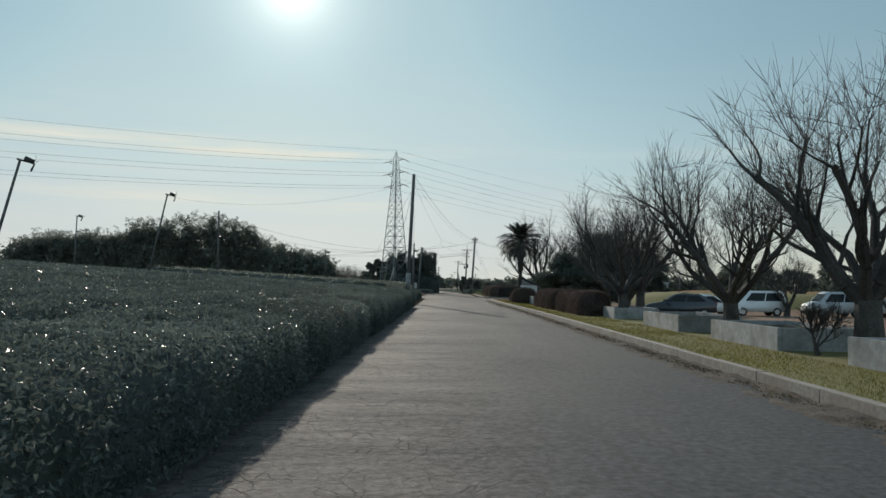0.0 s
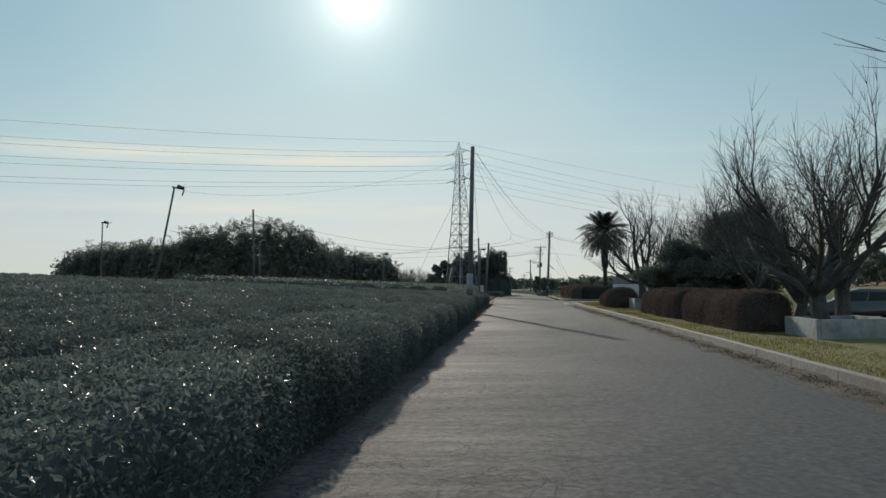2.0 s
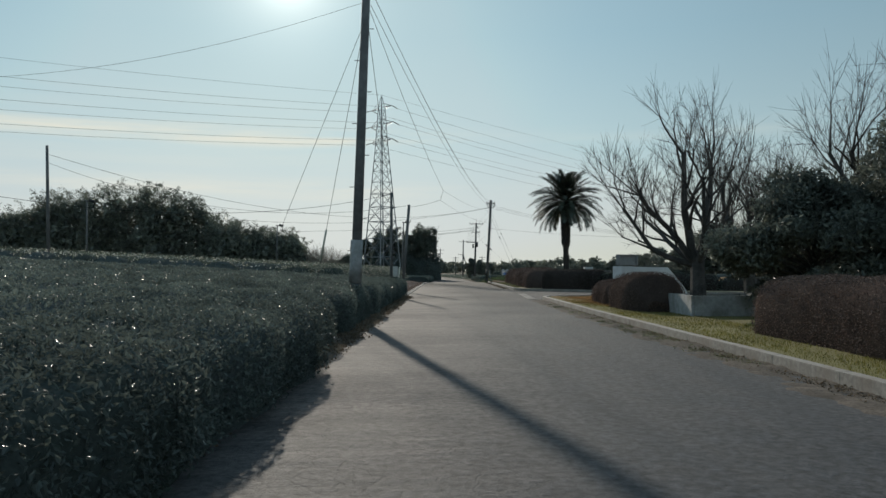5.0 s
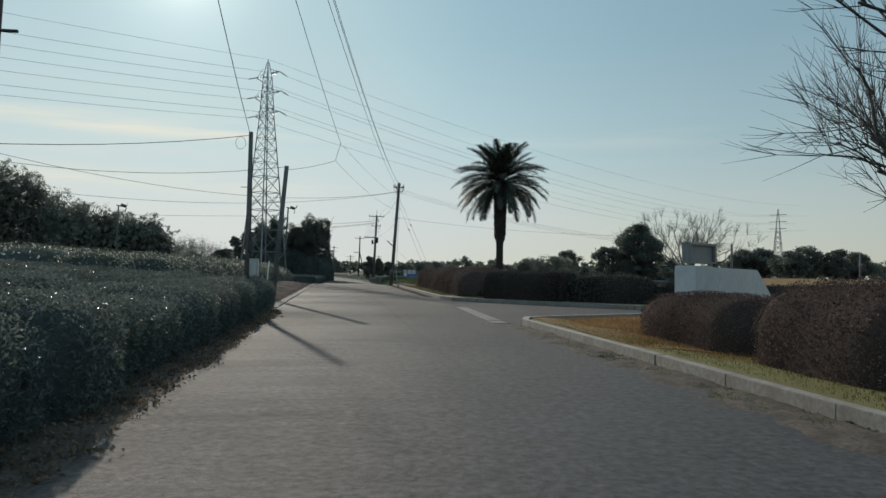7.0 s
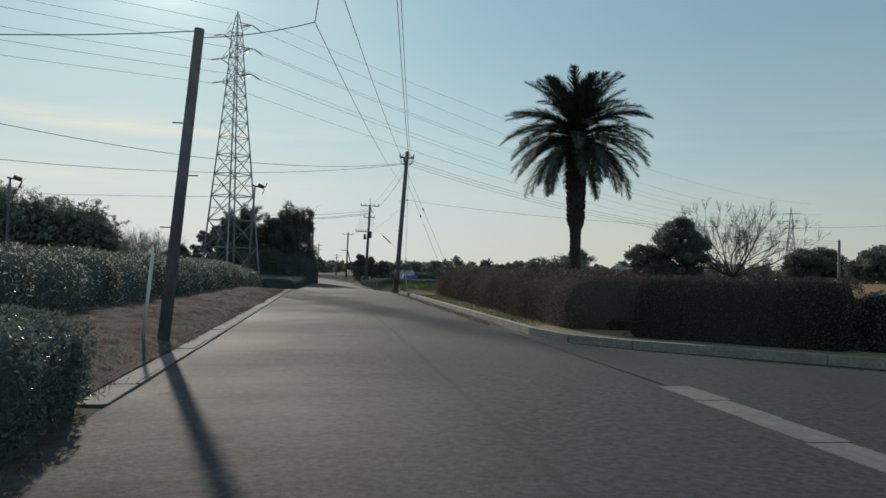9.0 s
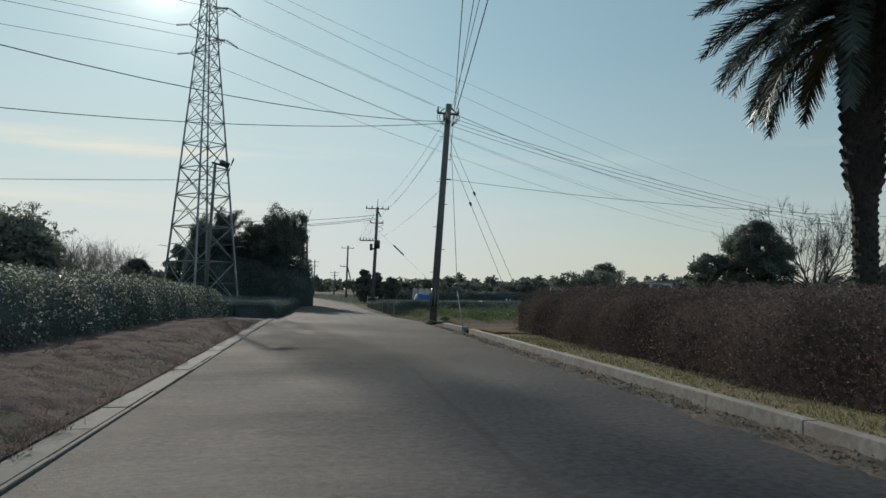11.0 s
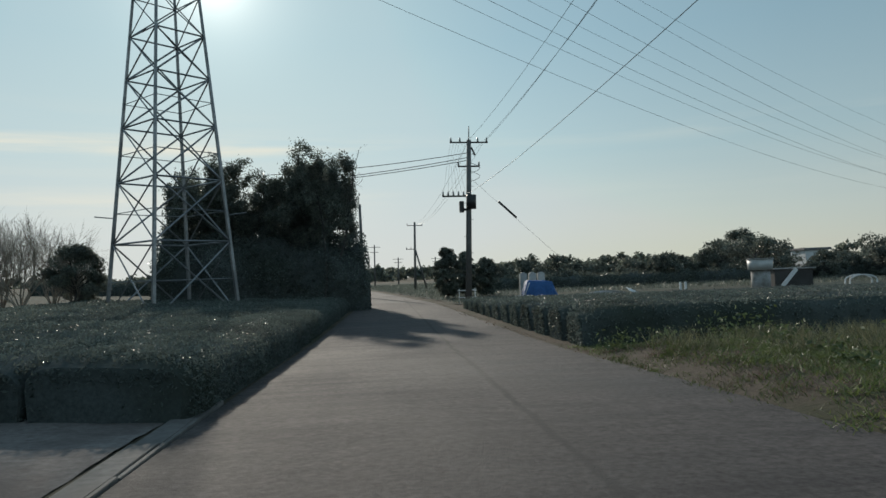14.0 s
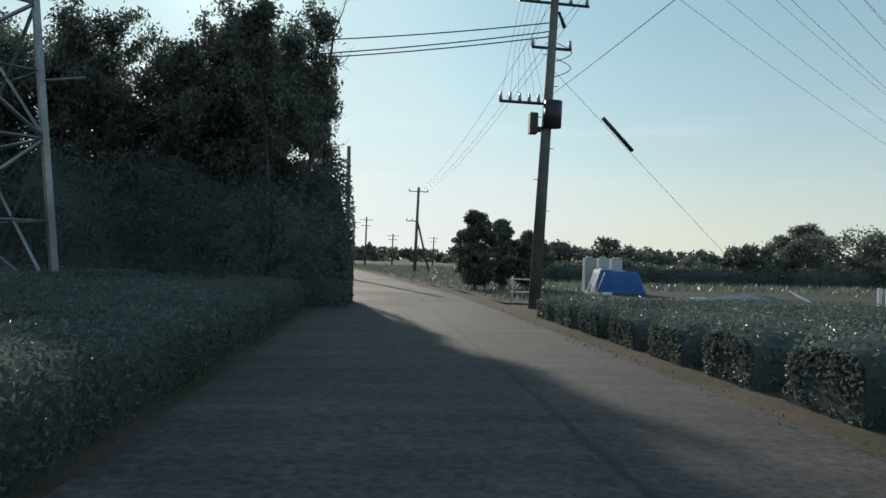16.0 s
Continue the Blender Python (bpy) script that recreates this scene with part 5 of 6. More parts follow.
cable("service_line", (4.9, 113, 8.05), (-23.8, 78.4, 8.4), 2.3, 0.011, M_WIRE, "line across the lane to a post in the field", "wire", "lines across the fields")
cable("service_line", (4.9, 113, 8.0), (-28.0, 92.0, 6.95), 1.75, 0.011, M_WIRE, "line across the lane to a frost fan", "wire", "lines across the fields")
cable("service_line", (-2.3, 55.15, 9.0), (-21.75, 58.0, 8.0), 1.1, 0.005, M_WIRE, "line from the tall pole to a frost fan", "wire", "lines across the fields")
cable("service_line", (-2.3, 80.6, 5.42), (-23.85, 78.5, 7.9), 1.5, 0.009, M_WIRE, "line from the leaning pole to a post in the field", "wire", "lines across the fields")
for k in range(3):
    cable("service_line", (4.95, 113, 8.2 - 0.16 * k), (37.0, 116.4 + 0.2 * k, 4.2 - 0.15 * k), 1.1, 0.008, M_WIRE, "line across the field", "wire", "lines across the fields")
cable("service_line", (4.8, 113.1, 5.6), (4.5, 150.8, 5.7), 0.35, 0.009, M_WIRE, "lower line between two utility poles", "wire", "lines along the lane")
# stays of the tall pole, down into the tea row
cable("stay_wire", (-2.27, 55.15, 8.8), (-4.3, 58.5, 0.9), 0.0, 0.008, M_ALU, "steel stay wire of the tall pole", "wire", n=2)
solid("guy_guard", rod((-4.1, 58.17, 1.68), (-3.85, 57.76, 2.65), 0.035, 0.035, 8), M_CABLEGUARD, "pale plastic sleeve on a stay wire", "cable guard")
cable("stay_wire", (-2.27, 55.15, 8.6), (-7.5, 64.0, 1.0), 0.0, 0.008, M_ALU, "steel stay wire of the tall pole", "wire", n=2)
guard = solid("guy_guard", rod((6.28, 150.82, 5.32), (7.26, 151.03, 4.43), 0.06, 0.06, 8), M_WIRE, "black sleeve guard on a thin stay wire", "cable guard")
cable("stay_wire", (4.85, 150.9, 6.6), (10.6, 151.7, 1.4), 0.0, 0.006, M_ALU, "thin steel stay wire of the utility pole", "wire", n=2)
cable("service_line", (4.75, 113.1, 5.76), (36.5, 110.5, 5.0), 0.72, 0.008, M_WIRE, "line across the field", "wire", "lines across the fields")
cable("service_line", (-4.72, 117.3, 6.0), (-60, 121, 7.5), 0.8, 0.011, M_WIRE, "thin line to the frost fan", "wire", "lines across the fields")
# a hanging joint where the thin line from the short leaning pole meets the main line
cable("service_line", (-2.25, 55.15, 8.9), (-0.18, 78.4, 6.1), 0.25, 0.008, M_WIRE, "thin line down to a hanging joint", "wire", "lines along the lane")
cable("service_line", (-0.18, 78.4, 6.1), (4.85, 112.9, 7.6), 0.3, 0.007, M_WIRE, "thin line from a hanging joint to the pole", "wire", "lines along the lane")
cable("service_line", (-0.18, 78.4, 6.1), (-0.38, 80.7, 5.75), 0.0, 0.008, M_WIRE, "short drop at the hanging joint", "wire", "lines along the lane", n=2)
cable("service_line", (-2.3, 80.6, 5.3), (-0.38, 80.7, 5.75), 0.06, 0.008, M_WIRE, "line from the leaning pole to the joint", "wire", "lines along the lane", n=6)
cable("service_line", (-0.38, 80.7, 5.75), (4.85, 112.9, 6.4), 0.4, 0.007, M_WIRE, "line from the joint to the leaning utility pole", "wire", "lines along the lane")

# bare shrubs at the far corner of the field
for x, y, h, k in ((-22.6, 150.6, 5.0, 83), (-21.0, 150.0, 5.6, 81), (-19.5, 151.0, 5.4, 85), (-18.2, 150.3, 5.3, 82), (-16.9, 150.8, 4.6, 86), (-15.6, 150.4, 3.6, 87)):
    bare_tree((x, y, gz_at(x, y)), h, 0.42, 7, k, "pale bare brush beside the grove", low=0.03, bark=M_PALETWIG, twig=M_PALETWIG, thick=0.45)
evergreen("evergreen_shrub", (-15.5, 150.0, gz_at(-15.5, 150)), 3.5, 1.5, 84, "small dark evergreen bush below the pylon", 0.12, 600, 0.02, category="shrub", clumps=60)
cable("service_line", (-2.9, 73.2, 5.35), (-22.0, 58.0, 5.4), 1.5, 0.009, M_WIRE, "line from the short pole to a frost fan", "wire", "lines across the fields")

# ---- things beside the lane, first stretch ----


def planter(place, length, depth, tall, turn, label):
    """A precast concrete planter box: four walls and soil."""
    ob = thing("planter_box", place, label, "planter", "concrete planters under the trees", turn=turn)
    t = 0.09
    for k, (x0, x1, y0, y1) in enumerate(((0, t, 0, length), (depth - t, depth, 0, length), (t + 0.002, depth - t - 0.002, 0, t), (t + 0.002, depth - t - 0.002, length - t, length))):
        part("panel", a_box(x0, x1, y0, y1, -0.1, tall - 0.004 * k, bevel=0.012), M_CONCRETE, ob)
    part("soil", a_box(t, depth - t, t, length - t, 0.0, tall - 0.12), M_SOIL, ob)
    return ob


PLANT = "grey concrete planter box round a bare tree"
planter((7.05, 9.6, 0.06), 3.4, 2.2, 0.50, 0, PLANT)
planter((7.05, 15.7, 0.06), 3.9, 2.0, 0.50, 0, PLANT)
planter((7.05, 22.3, 0.06), 3.9, 1.9, 0.50, 0, PLANT)
planter((7.05, 30.6, 0.06), 2.1, 1.8, 0.48, 0, PLANT)
planter((6.6, 54.5, 0.06), 2.1, 2.4, 0.58, 0, PLANT)

M_GLASS = bpy.data.materials.new("car glass")
M_GLASS.use_nodes = True
b = M_GLASS.node_tree.nodes["Principled BSDF"]
b.inputs["Base Color"].default_value, b.inputs["Roughness"].default_value, b.inputs["Metallic"].default_value = (0.02, 0.025, 0.03, 1), 0.06, 0.0
M_TYRE = surface("tyre rubber", (0.015, 0.015, 0.015), (0.03, 0.03, 0.03), 30, 0.85, 0.2)
M_RIM = surface("alloy rim", (0.35, 0.35, 0.36), (0.5, 0.5, 0.5), 20, 0.35, 0.0, metal=0.8)


def paint(name, c):
    m = surface(name, tuple(0.9 * v for v in c), c, 3, 0.3, 0.0, stain=tuple(0.85 * v for v in c))
    m.node_tree.nodes["Principled BSDF"].inputs["Coat Weight"].default_value = 0.6
    return m


M_WHITECAR, M_DARKCAR, M_SILVER = paint("white car paint", (0.72, 0.73, 0.74)), paint("dark car paint", (0.03, 0.033, 0.04)), paint("silver car paint", (0.42, 0.44, 0.46))
M_LIGHT = surface("lamp lens", (0.6, 0.6, 0.6), (0.75, 0.75, 0.75), 10, 0.15, 0.0)
M_TAIL = surface("tail lamp lens", (0.3, 0.02, 0.02), (0.4, 0.03, 0.03), 10, 0.2, 0.0)


def car(place, turn, colour, label, van=False):
    """A parked car: body, cabin, panes, wheels, lamps, bumpers."""
    ob = thing("car", place, label, "car", "cars parked behind the trees", turn=turn)
    L, W, H = (3.9, 1.55, 1.78) if van else (4.2, 1.66, 1.5)
    if van:
        side = [(0, 0.3), (0.0, 0.72), (0.12, 0.9), (0.6, 1.03), (1.2, 1.66), (1.5, H), (3.6, H), (3.84, 1.1), (L, 0.9), (L, 0.3)]
    else:
        side = [(0, 0.35), (0.05, 0.68), (0.35, 0.84), (1.05, 0.95), (1.75, 1.40), (2.2, H), (3.2, 1.46), (3.95, 1.05), (4.15, 0.98), (L, 0.35)]

    def hull(outline, half):
        bm = bmesh.new()
        left = [bm.verts.new((x, -half * (1 - 0.14 * max(0.0, (z - 0.9)) / 0.6), z)) for x, z in outline]
        right = [bm.verts.new((x, half * (1 - 0.14 * max(0.0, (z - 0.9)) / 0.6), z)) for x, z in outline]
        bm.faces.new(left)
        bm.faces.new(right[::-1])
        n = len(outline)
        for i in range(n):
            j = (i + 1) % n
            bm.faces.new((left[j], left[i], right[i], right[j]))
        bmesh.ops.recalc_face_normals(bm, faces=bm.faces)
        bmesh.ops.bevel(bm, geom=bm.edges[:], offset=0.055, segments=2, affect="EDGES")
        for f in bm.faces:
            f.smooth = True
        return bm

    body = part("body", hull(side, W / 2), colour, ob)
    glass = [(0.95, 1.06), (1.42, 1.62), (3.55, 1.62), (3.72, 1.06)] if van else [(1.25, 0.98), (1.85, 1.38), (3.15, 1.36), (3.6, 1.02)]
    for s in (-1, 1):
        for a, c in ((0, 0.47), (0.5, 1.0)):
            bm = bmesh.new()
            lerp = lambda p, q, k: (p[0] + (q[0] - p[0]) * k, p[1] + (q[1] - p[1]) * k)
            quad = [lerp(glass[0], glass[3], a), lerp(glass[1], glass[2], a), lerp(glass[1], glass[2], c), lerp(glass[0], glass[3], c)]
            f = bm.faces.new([bm.verts.new((x, s * (W / 2 * (1 - 0.14 * max(0, z - 0.9) / 0.6) + 0.004), z)) for x, z in quad])
            bmesh.ops.solidify(bm, geom=[f], thickness=0.01)
            part("side_window", bm, M_GLASS, body)
    for (xa, za), (xb, zb), nm in (((side[3][0] + 0.06, side[3][1] + 0.05), ((side[4][0] - 0.06, side[4][1] - 0.06) if van else (side[5][0] - 0.1, side[5][1] - 0.06)), "windscreen"), ((side[-4][0] + 0.06, side[-4][1] - 0.06), (side[-3][0] + 0.03, side[-3][1] + 0.06), "rear_window")):
        bm = bmesh.new()
        h = W / 2 - 0.16
        f = bm.faces.new([bm.verts.new(p) for p in ((xa, -h, za + 0.015), (xa, h, za + 0.015), (xb, h * 0.9, zb + 0.02), (xb, -h * 0.9, zb + 0.02))])
        bmesh.ops.solidify(bm, geom=[f], thickness=0.03)
        part(nm, bm, M_GLASS, body)
    for x in (0.75, L - 0.75):
        for s in (-1, 1):
            y = s * (W / 2 - 0.09)
            wheel = part("wheel", rod((x, y - 0.09, 0.3), (x, y + 0.09, 0.3), 0.3, 0.3, 20), M_TYRE, ob)
            part("rim", rod((x, y + s * 0.085, 0.3), (x, y + s * 0.1, 0.3), 0.19, 0.17, 14), M_RIM, wheel)
    for s in (-1, 1):
        part("headlight", a_box(-0.01, 0.12, s * (W / 2 - 0.3) - 0.16, s * (W / 2 - 0.3) + 0.16, 0.62, 0.74, bevel=0.02), M_LIGHT, ob)
        part("tail_light", a_box(L - 0.08, L + 0.01, s * (W / 2 - 0.16) - 0.08, s * (W / 2 - 0.16) + 0.08, 0.75, 1.0, bevel=0.02), M_TAIL, ob)
        part("door_mirror", a_box(1.22, 1.34, s * (W / 2 + 0.08) - 0.08, s * (W / 2 + 0.08) + 0.08, 0.98, 1.1, bevel=0.02), colour, ob)
    part("bumper", a_box(-0.03, 0.1, -W / 2 + 0.06, W / 2 - 0.06, 0.25, 0.45, bevel=0.03), M_TYRE if van else colour, ob)
    return ob


car((12.6, 46.5, -0.42), -14, M_DARKCAR, "dark parked estate car behind the planters")
car((19.9, 50.4, -0.50), 180, M_WHITECAR, "white parked hatchback in the car park")
car((20.3, 53.0, -0.50), 0, M_WHITECAR, "white parked minivan in the car park", True)
car((25.6, 52.5, -0.50), 2, M_SILVER, "silver parked van in the car park", True)
car((34.5, 51.5, -0.50), 178, M_WHITECAR, "white parked hatchback in the car park")
car((31.0, 48.5, -0.50), 3, M_SILVER, "silver parked car in the car park")

# sign by the drive
M_SIGNWALL = surface("white rendered wall", (0.46, 0.475, 0.49), (0.6, 0.615, 0.63), 7, 0.8, 0.2, stain=(0.5, 0.5, 0.5), wide=0.9)
M_BOARD = surface("sign board", (0.15, 0.155, 0.16), (0.22, 0.225, 0.23), 6, 0.5, 0.1)
sign = thing("sign_stand", (7.03, 64.08, 0.10), "long low white sign wall with a framed board on posts", "sign", turn=35)


def slab(outline, thick):
    """An upright slab from an outline of x and z, its edges rounded."""
    bm = bmesh.new()
    f = bm.faces.new([bm.verts.new((x, 0, z)) for x, z in outline])
    ext = bmesh.ops.extrude_face_region(bm, geom=[f])
    bmesh.ops.translate(bm, verts=[v for v in ext["geom"] if isinstance(v, bmesh.types.BMVert)], vec=(0, thick, 0))
    bmesh.ops.recalc_face_normals(bm, faces=bm.faces)
    bmesh.ops.bevel(bm, geom=bm.edges[:], offset=0.02, segments=2, affect="EDGES")
    return bm


part("pillar", slab([(-0.05, -0.1), (0.95, -0.1), (0.82, 0.35), (0.72, 0.8), (0.66, 1.37), (-0.05, 1.38)], 0.5), M_SIGNWALL, sign)
part("wall", slab([(0.70, -0.1), (4.5, -0.1), (4.0, 0.5), (2.95, 1.33), (0.70, 1.36)], 0.3), M_SIGNWALL, sign).location = (0, 0.1, 0)
for x in (0.14, 0.98):
    part("post", a_box(x, x + 0.08, 0.24, 0.32, 1.3, 1.46, bevel=0.008), M_STEEL, sign)
board = part("board", a_box(0.09, 1.05, 0.24, 0.32, 1.47, 1.8, bevel=0.01), M_BOARD, sign, "grey recessed sign board")
for x0, x1, z0, z1 in ((0.0, 0.088, 1.43, 1.86), (1.052, 1.14, 1.43, 1.86), (0.09, 1.05, 1.43, 1.468), (0.09, 1.05, 1.802, 1.86)):
    part("frame_bar", a_box(x0, x1, 0.18, 0.36, z0, z1, bevel=0.01), M_BOARD, board)
marker = thing("marker_post", (9.35, 71.5, 0.12), "small white marker post beside the drive", "post")
part("stem", a_box(-0.014, 0.014, -0.014, 0.014, -0.1, 0.15, bevel=0.003), M_SIGNWALL, marker)
plate = part("plate", a_box(-0.075, 0.075, -0.012, 0.012, 0.15, 0.27, bevel=0.006), M_SIGNWALL, marker)
for z in (0.18, 0.22):
    part("writing_bar", a_box(-0.055, 0.055, -0.018, -0.013, z, z + 0.014), M_DARKSTEEL, plate)
solid("slim_post", rod((0, 0, 0), (0.05, 0, 0.95), 0.03, 0.03, 8), M_SIGNWALL, "slim white post in front of the green hedge", "post", at=pose(17.4, 72.6, 0.1))

# ---- fittings of the poles ----
M_CABINET = surface("cabinet enamel", (0.36, 0.36, 0.345), (0.46, 0.46, 0.44), 8, 0.5, 0.05)
cab = part("cabinet", a_box(0.10, 0.36, -0.26, 0.0, 0.98, 1.52, bevel=0.015), M_CABINET, pole_b, "pale grey meter cabinet")
part("cabinet_door", a_box(0.13, 0.33, -0.278, -0.262, 1.01, 1.49, bevel=0.008), M_CABINET, cab)
part("switch_box", a_box(0.06, 0.2, -0.14, 0.02, 1.75, 2.05, bevel=0.012), M_DARKSTEEL, pole_b)
part("meter", rod((0.14, -0.2, 2.25), (0.14, -0.02, 2.25), 0.08, 0.08, 14), M_DARKSTEEL, pole_b)
part("conduit", rod((0.10, -0.03, 1.5), (0.085, -0.02, 4.6), 0.015, 0.015, 6), M_DARKSTEEL, pole_b)
ring = [Vector((0.15 * math.cos(a * math.pi / 7) - 0.27, 0, 5.05 + 0.19 * math.sin(a * math.pi / 7))) for a in range(15)]
part("cable_coil", tubes([(*p, *q, 0.006, 0.006) for p, q in zip(ring[:-1], ring[1:])], 4), M_WIRE, pole_b)
M_YELLOW = surface("faded yellow guard", (0.17, 0.15, 0.10), (0.24, 0.21, 0.14), 12, 0.6, 0.1)
part("sheath", rod(Vector((0.38, 0, 9.6)) * (1.0 / 9.6), Vector((0.38, 0, 9.6)) * (2.2 / 9.6), 0.178, 0.174, 16), M_CONCRETE, pole_a, "pale sheath round the pole")
for p_, d_, z0, z1, rr in ((pole_r, dr, 0.55, 1.25, 0.158), (pole_a, Vector((0.38, 0, 9.6)), 0.72, 0.98, 0.19)):
    sleeve = part("guard_sleeve", rod(d_ * (z0 / d_.z), d_ * (z1 / d_.z), rr, rr - 0.004, 18), M_DARKSTEEL, p_)
    for k in range(8):
        a = k * math.pi / 4
        o = Vector((math.cos(a), math.sin(a), 0)) * (rr + 0.001)
        part("stripe", tubes([(*(d_ * (z0 / d_.z) + o + Vector((0, 0, 0.03))), *(d_ * (z1 / d_.z) + o - Vector((0, 0, 0.03))), 0.014, 0.014)], 4), M_YELLOW, sleeve)
cross_arm(pole_r, dr * 0.955, 0.45, (1, 0.15, 0), 3)
cross_arm(pole_r, dr * 0.92, 0.35, (0.2, 1, 0), 2)
for k in range(5):
    s_ = -1 if k % 2 else 1
    loop = [dr * 0.965 + Vector((s_ * (0.12 + (0.2 + 0.04 * k) * math.sin(math.pi * i / 8)), 0.05 * k - 0.1, 0.15 - 0.09 * i)) for i in range(9)]
    part("lead", tubes([(*p, *q, 0.012, 0.012) for p, q in zip(loop[:-1], loop[1:])], 4), M_WIRE, pole_r)
part("splice_box", a_box(0.3, 0.55, -0.18, 0.1, 7.95, 8.3, bevel=0.03), M_DARKSTEEL, pole_r)
part("bracket", rod(dr * 0.65 + Vector((-0.15, 0, 0)), dr * 0.65 + Vector((0.3, 0, 0)), 0.03, 0.03, 6), M_DARKSTEEL, pole_r)
for k in range(6):
    p0 = dt * 0.985 + Vector((-1.0 + 0.16 * k, 0, -0.02))
    part("jumper", tubes([(*p0, *(p0 + Vector((-0.25 - 0.03 * k, 0, -1.35))), 0.004, 0.004), (*(p0 + Vector((-0.25 - 0.03 * k, 0, -1.35))), *(dt * 0.66 + Vector((-1.35 + 0.24 * k, 0, 0.2))), 0.004, 0.004)], 4), M_WIRE, pole_t)
for x, z in ((0.12, 0.84), (0.16, 0.79)):
    loop = [dt * z + Vector((0.1 + 0.5 * math.sin(math.pi * i / 8), 0, 0.18 - 0.07 * i)) for i in range(9)]
    part("lead", tubes([(*p, *q, 0.012, 0.012) for p, q in zip(loop[:-1], loop[1:])], 4), M_WIRE, pole_t)
part("fuse_unit", rod(dt * 0.96 + Vector((0.3, -0.1, -0.5)), dt * 0.96 + Vector((0.12, -0.1, -0.05)), 0.06, 0.04, 8), M_DARKSTEEL, pole_t)
part("cooling_box", a_box(-0.32, -0.08, -0.32, 0.0, 5.0, 5.6, bevel=0.02), M_DARKSTEEL, pole_t)
# short insulated lines out of the wood to the pole
for z0, z1, y in ((7.55, 8.0, 151.0), (7.05, 7.75, 151.2), (6.95, 7.6, 151.5)):
    cable("insulated_line", (-6.0, 152.5, z0 - 0.25), (4.7, 150.9, z1), 0.15, 0.018, M_WIRE, "thick insulated line from the wood to the pole", "wire", "lines to the transformer pole")
behind, db = pole("utility_pole", (-1.7, 175.3, -0.2), (-1.86, 175.2, 7.8), 0.15, 0.11, "grey pole rising behind the wood", bolts=False)
# pale sleeve of a stay at the foot of the short leaning pole
sleeve_c = thing("stay_guard", (-3.02, 80.25, 0.12), "thin pale stay guard at the foot of a leaning pole", "post")
part("sleeve", rod((0, 0, -0.1), (0.1, 0.12, 1.45), 0.03, 0.028, 8), M_CABLEGUARD, sleeve_c)
# guy stake by the kerb, with its two stays
stake = thing("stay_guard", (4.4, 107.2, 0.0), "pale thin stay guard leaning at a kerb gap", "post")
part("sleeve", rod((0, 0, -0.1), (-0.12, 0.65, 1.3), 0.02, 0.018, 8), M_CONCRETE, stake)
cable("stay_wire", (4.28, 107.85, 1.3), (4.9, 113.0, 7.6), 0.0, 0.009, M_ALU, "steel stay wire of the leaning pole", "wire", n=2)
for top_z, foot in ((6.75, 7.6), (7.35, 8.1)):
    cable("stay_wire", (4.88, 113.0, top_z), (foot, 112.5, 0.1), 0.0, 0.008, M_ALU, "steel stay wire of the leaning pole", "wire", n=2)
    mid_ = Vector((4.88, 113.0, top_z)).lerp(Vector((foot, 112.5, 0.1)), 0.3)
    solid("stay_insulator", rod(mid_ + Vector((-0.03, 0.0, 0.07)), mid_ + Vector((0.03, 0.0, -0.07)), 0.045, 0.045, 8), M_DARKSTEEL, "small dark egg insulator on a stay wire", "insulator")

# ---- right-hand field, tanks and far trees ----
M_TARP = surface("blue tarpaulin", (0.008, 0.055, 0.19), (0.018, 0.10, 0.29), 3, 0.65, 0.9, stain=(0.010, 0.065, 0.21), depth=0.12, wide=1.5)
M_TANK = surface("white plastic tank", (0.34, 0.35, 0.35), (0.46, 0.47, 0.47), 6, 0.5, 0.05)
# a tarpaulin drawn over a square heap: flat top, steep uneven sides, hanging folds
U, S = np.meshgrid(np.linspace(-1, 1, 34), np.linspace(-1, 1, 22))
rise_ = np.clip((1 - np.abs(U)) / 0.26, 0, 1) ** 0.8 * np.clip((1 - np.abs(S)) / 0.34, 0, 1) ** 0.8
P = np.stack([1.15 * U + 0.05 * np.sin(5 * S) * (1 - rise_), 0.85 * S + 0.05 * np.sin(7 * U) * (1 - rise_), 1.02 * rise_ * (1 - 0.07 * U)], axis=-1).reshape(-1, 3)
P[:, 2] += lumpy(P * np.array([2.2, 2.2, 1.2]), 1.0, 0.07) * (P[:, 2] > 0.1)
i = (np.arange(21)[:, None] * 34 + np.arange(33)[None]).reshape(-1)
solid("tarpaulin", mesh_from("tarpaulin", P, np.stack([i, i + 1, i + 35, i + 34], axis=1), M_TARP, True), None, "bright blue tarpaulin over a heap beside the tanks", "tarpaulin", at=pose(10.85, 163.0, -0.2))
for x in (9.82, 10.49, 11.13):
    ob = thing("water_tank", (x, 164.4, -0.22), "white plastic tank standing behind the blue tarpaulin", "tank", "tanks behind the tarpaulin")
    part("barrel", a_box(0, 0.5, 0, 0.5, 0.0, 1.6, bevel=0.025), M_TANK, ob)
    part("lid", rod((0.25, 0.25, 1.602), (0.25, 0.25, 1.67), 0.15, 0.13, 14), M_TANK, ob)
solid("leaning_pole", rod((0, 0, 0), (0.42, 0.1, 0.95), 0.03, 0.03, 8), M_SIGNWALL, "white pole leaning on the blue tarpaulin", "pole", at=pose(9.62, 162.0, -0.22))
rail = thing("crop_rail", (4.6, 153.0, -0.2), "low white pipe rail at the end of the tea rows", "rail")
for z in (0.35, 0.75):
    part("bar", rod((-0.5, 0, z), (0.6, 0.15, z), 0.025, 0.025, 8), M_SIGNWALL, rail)
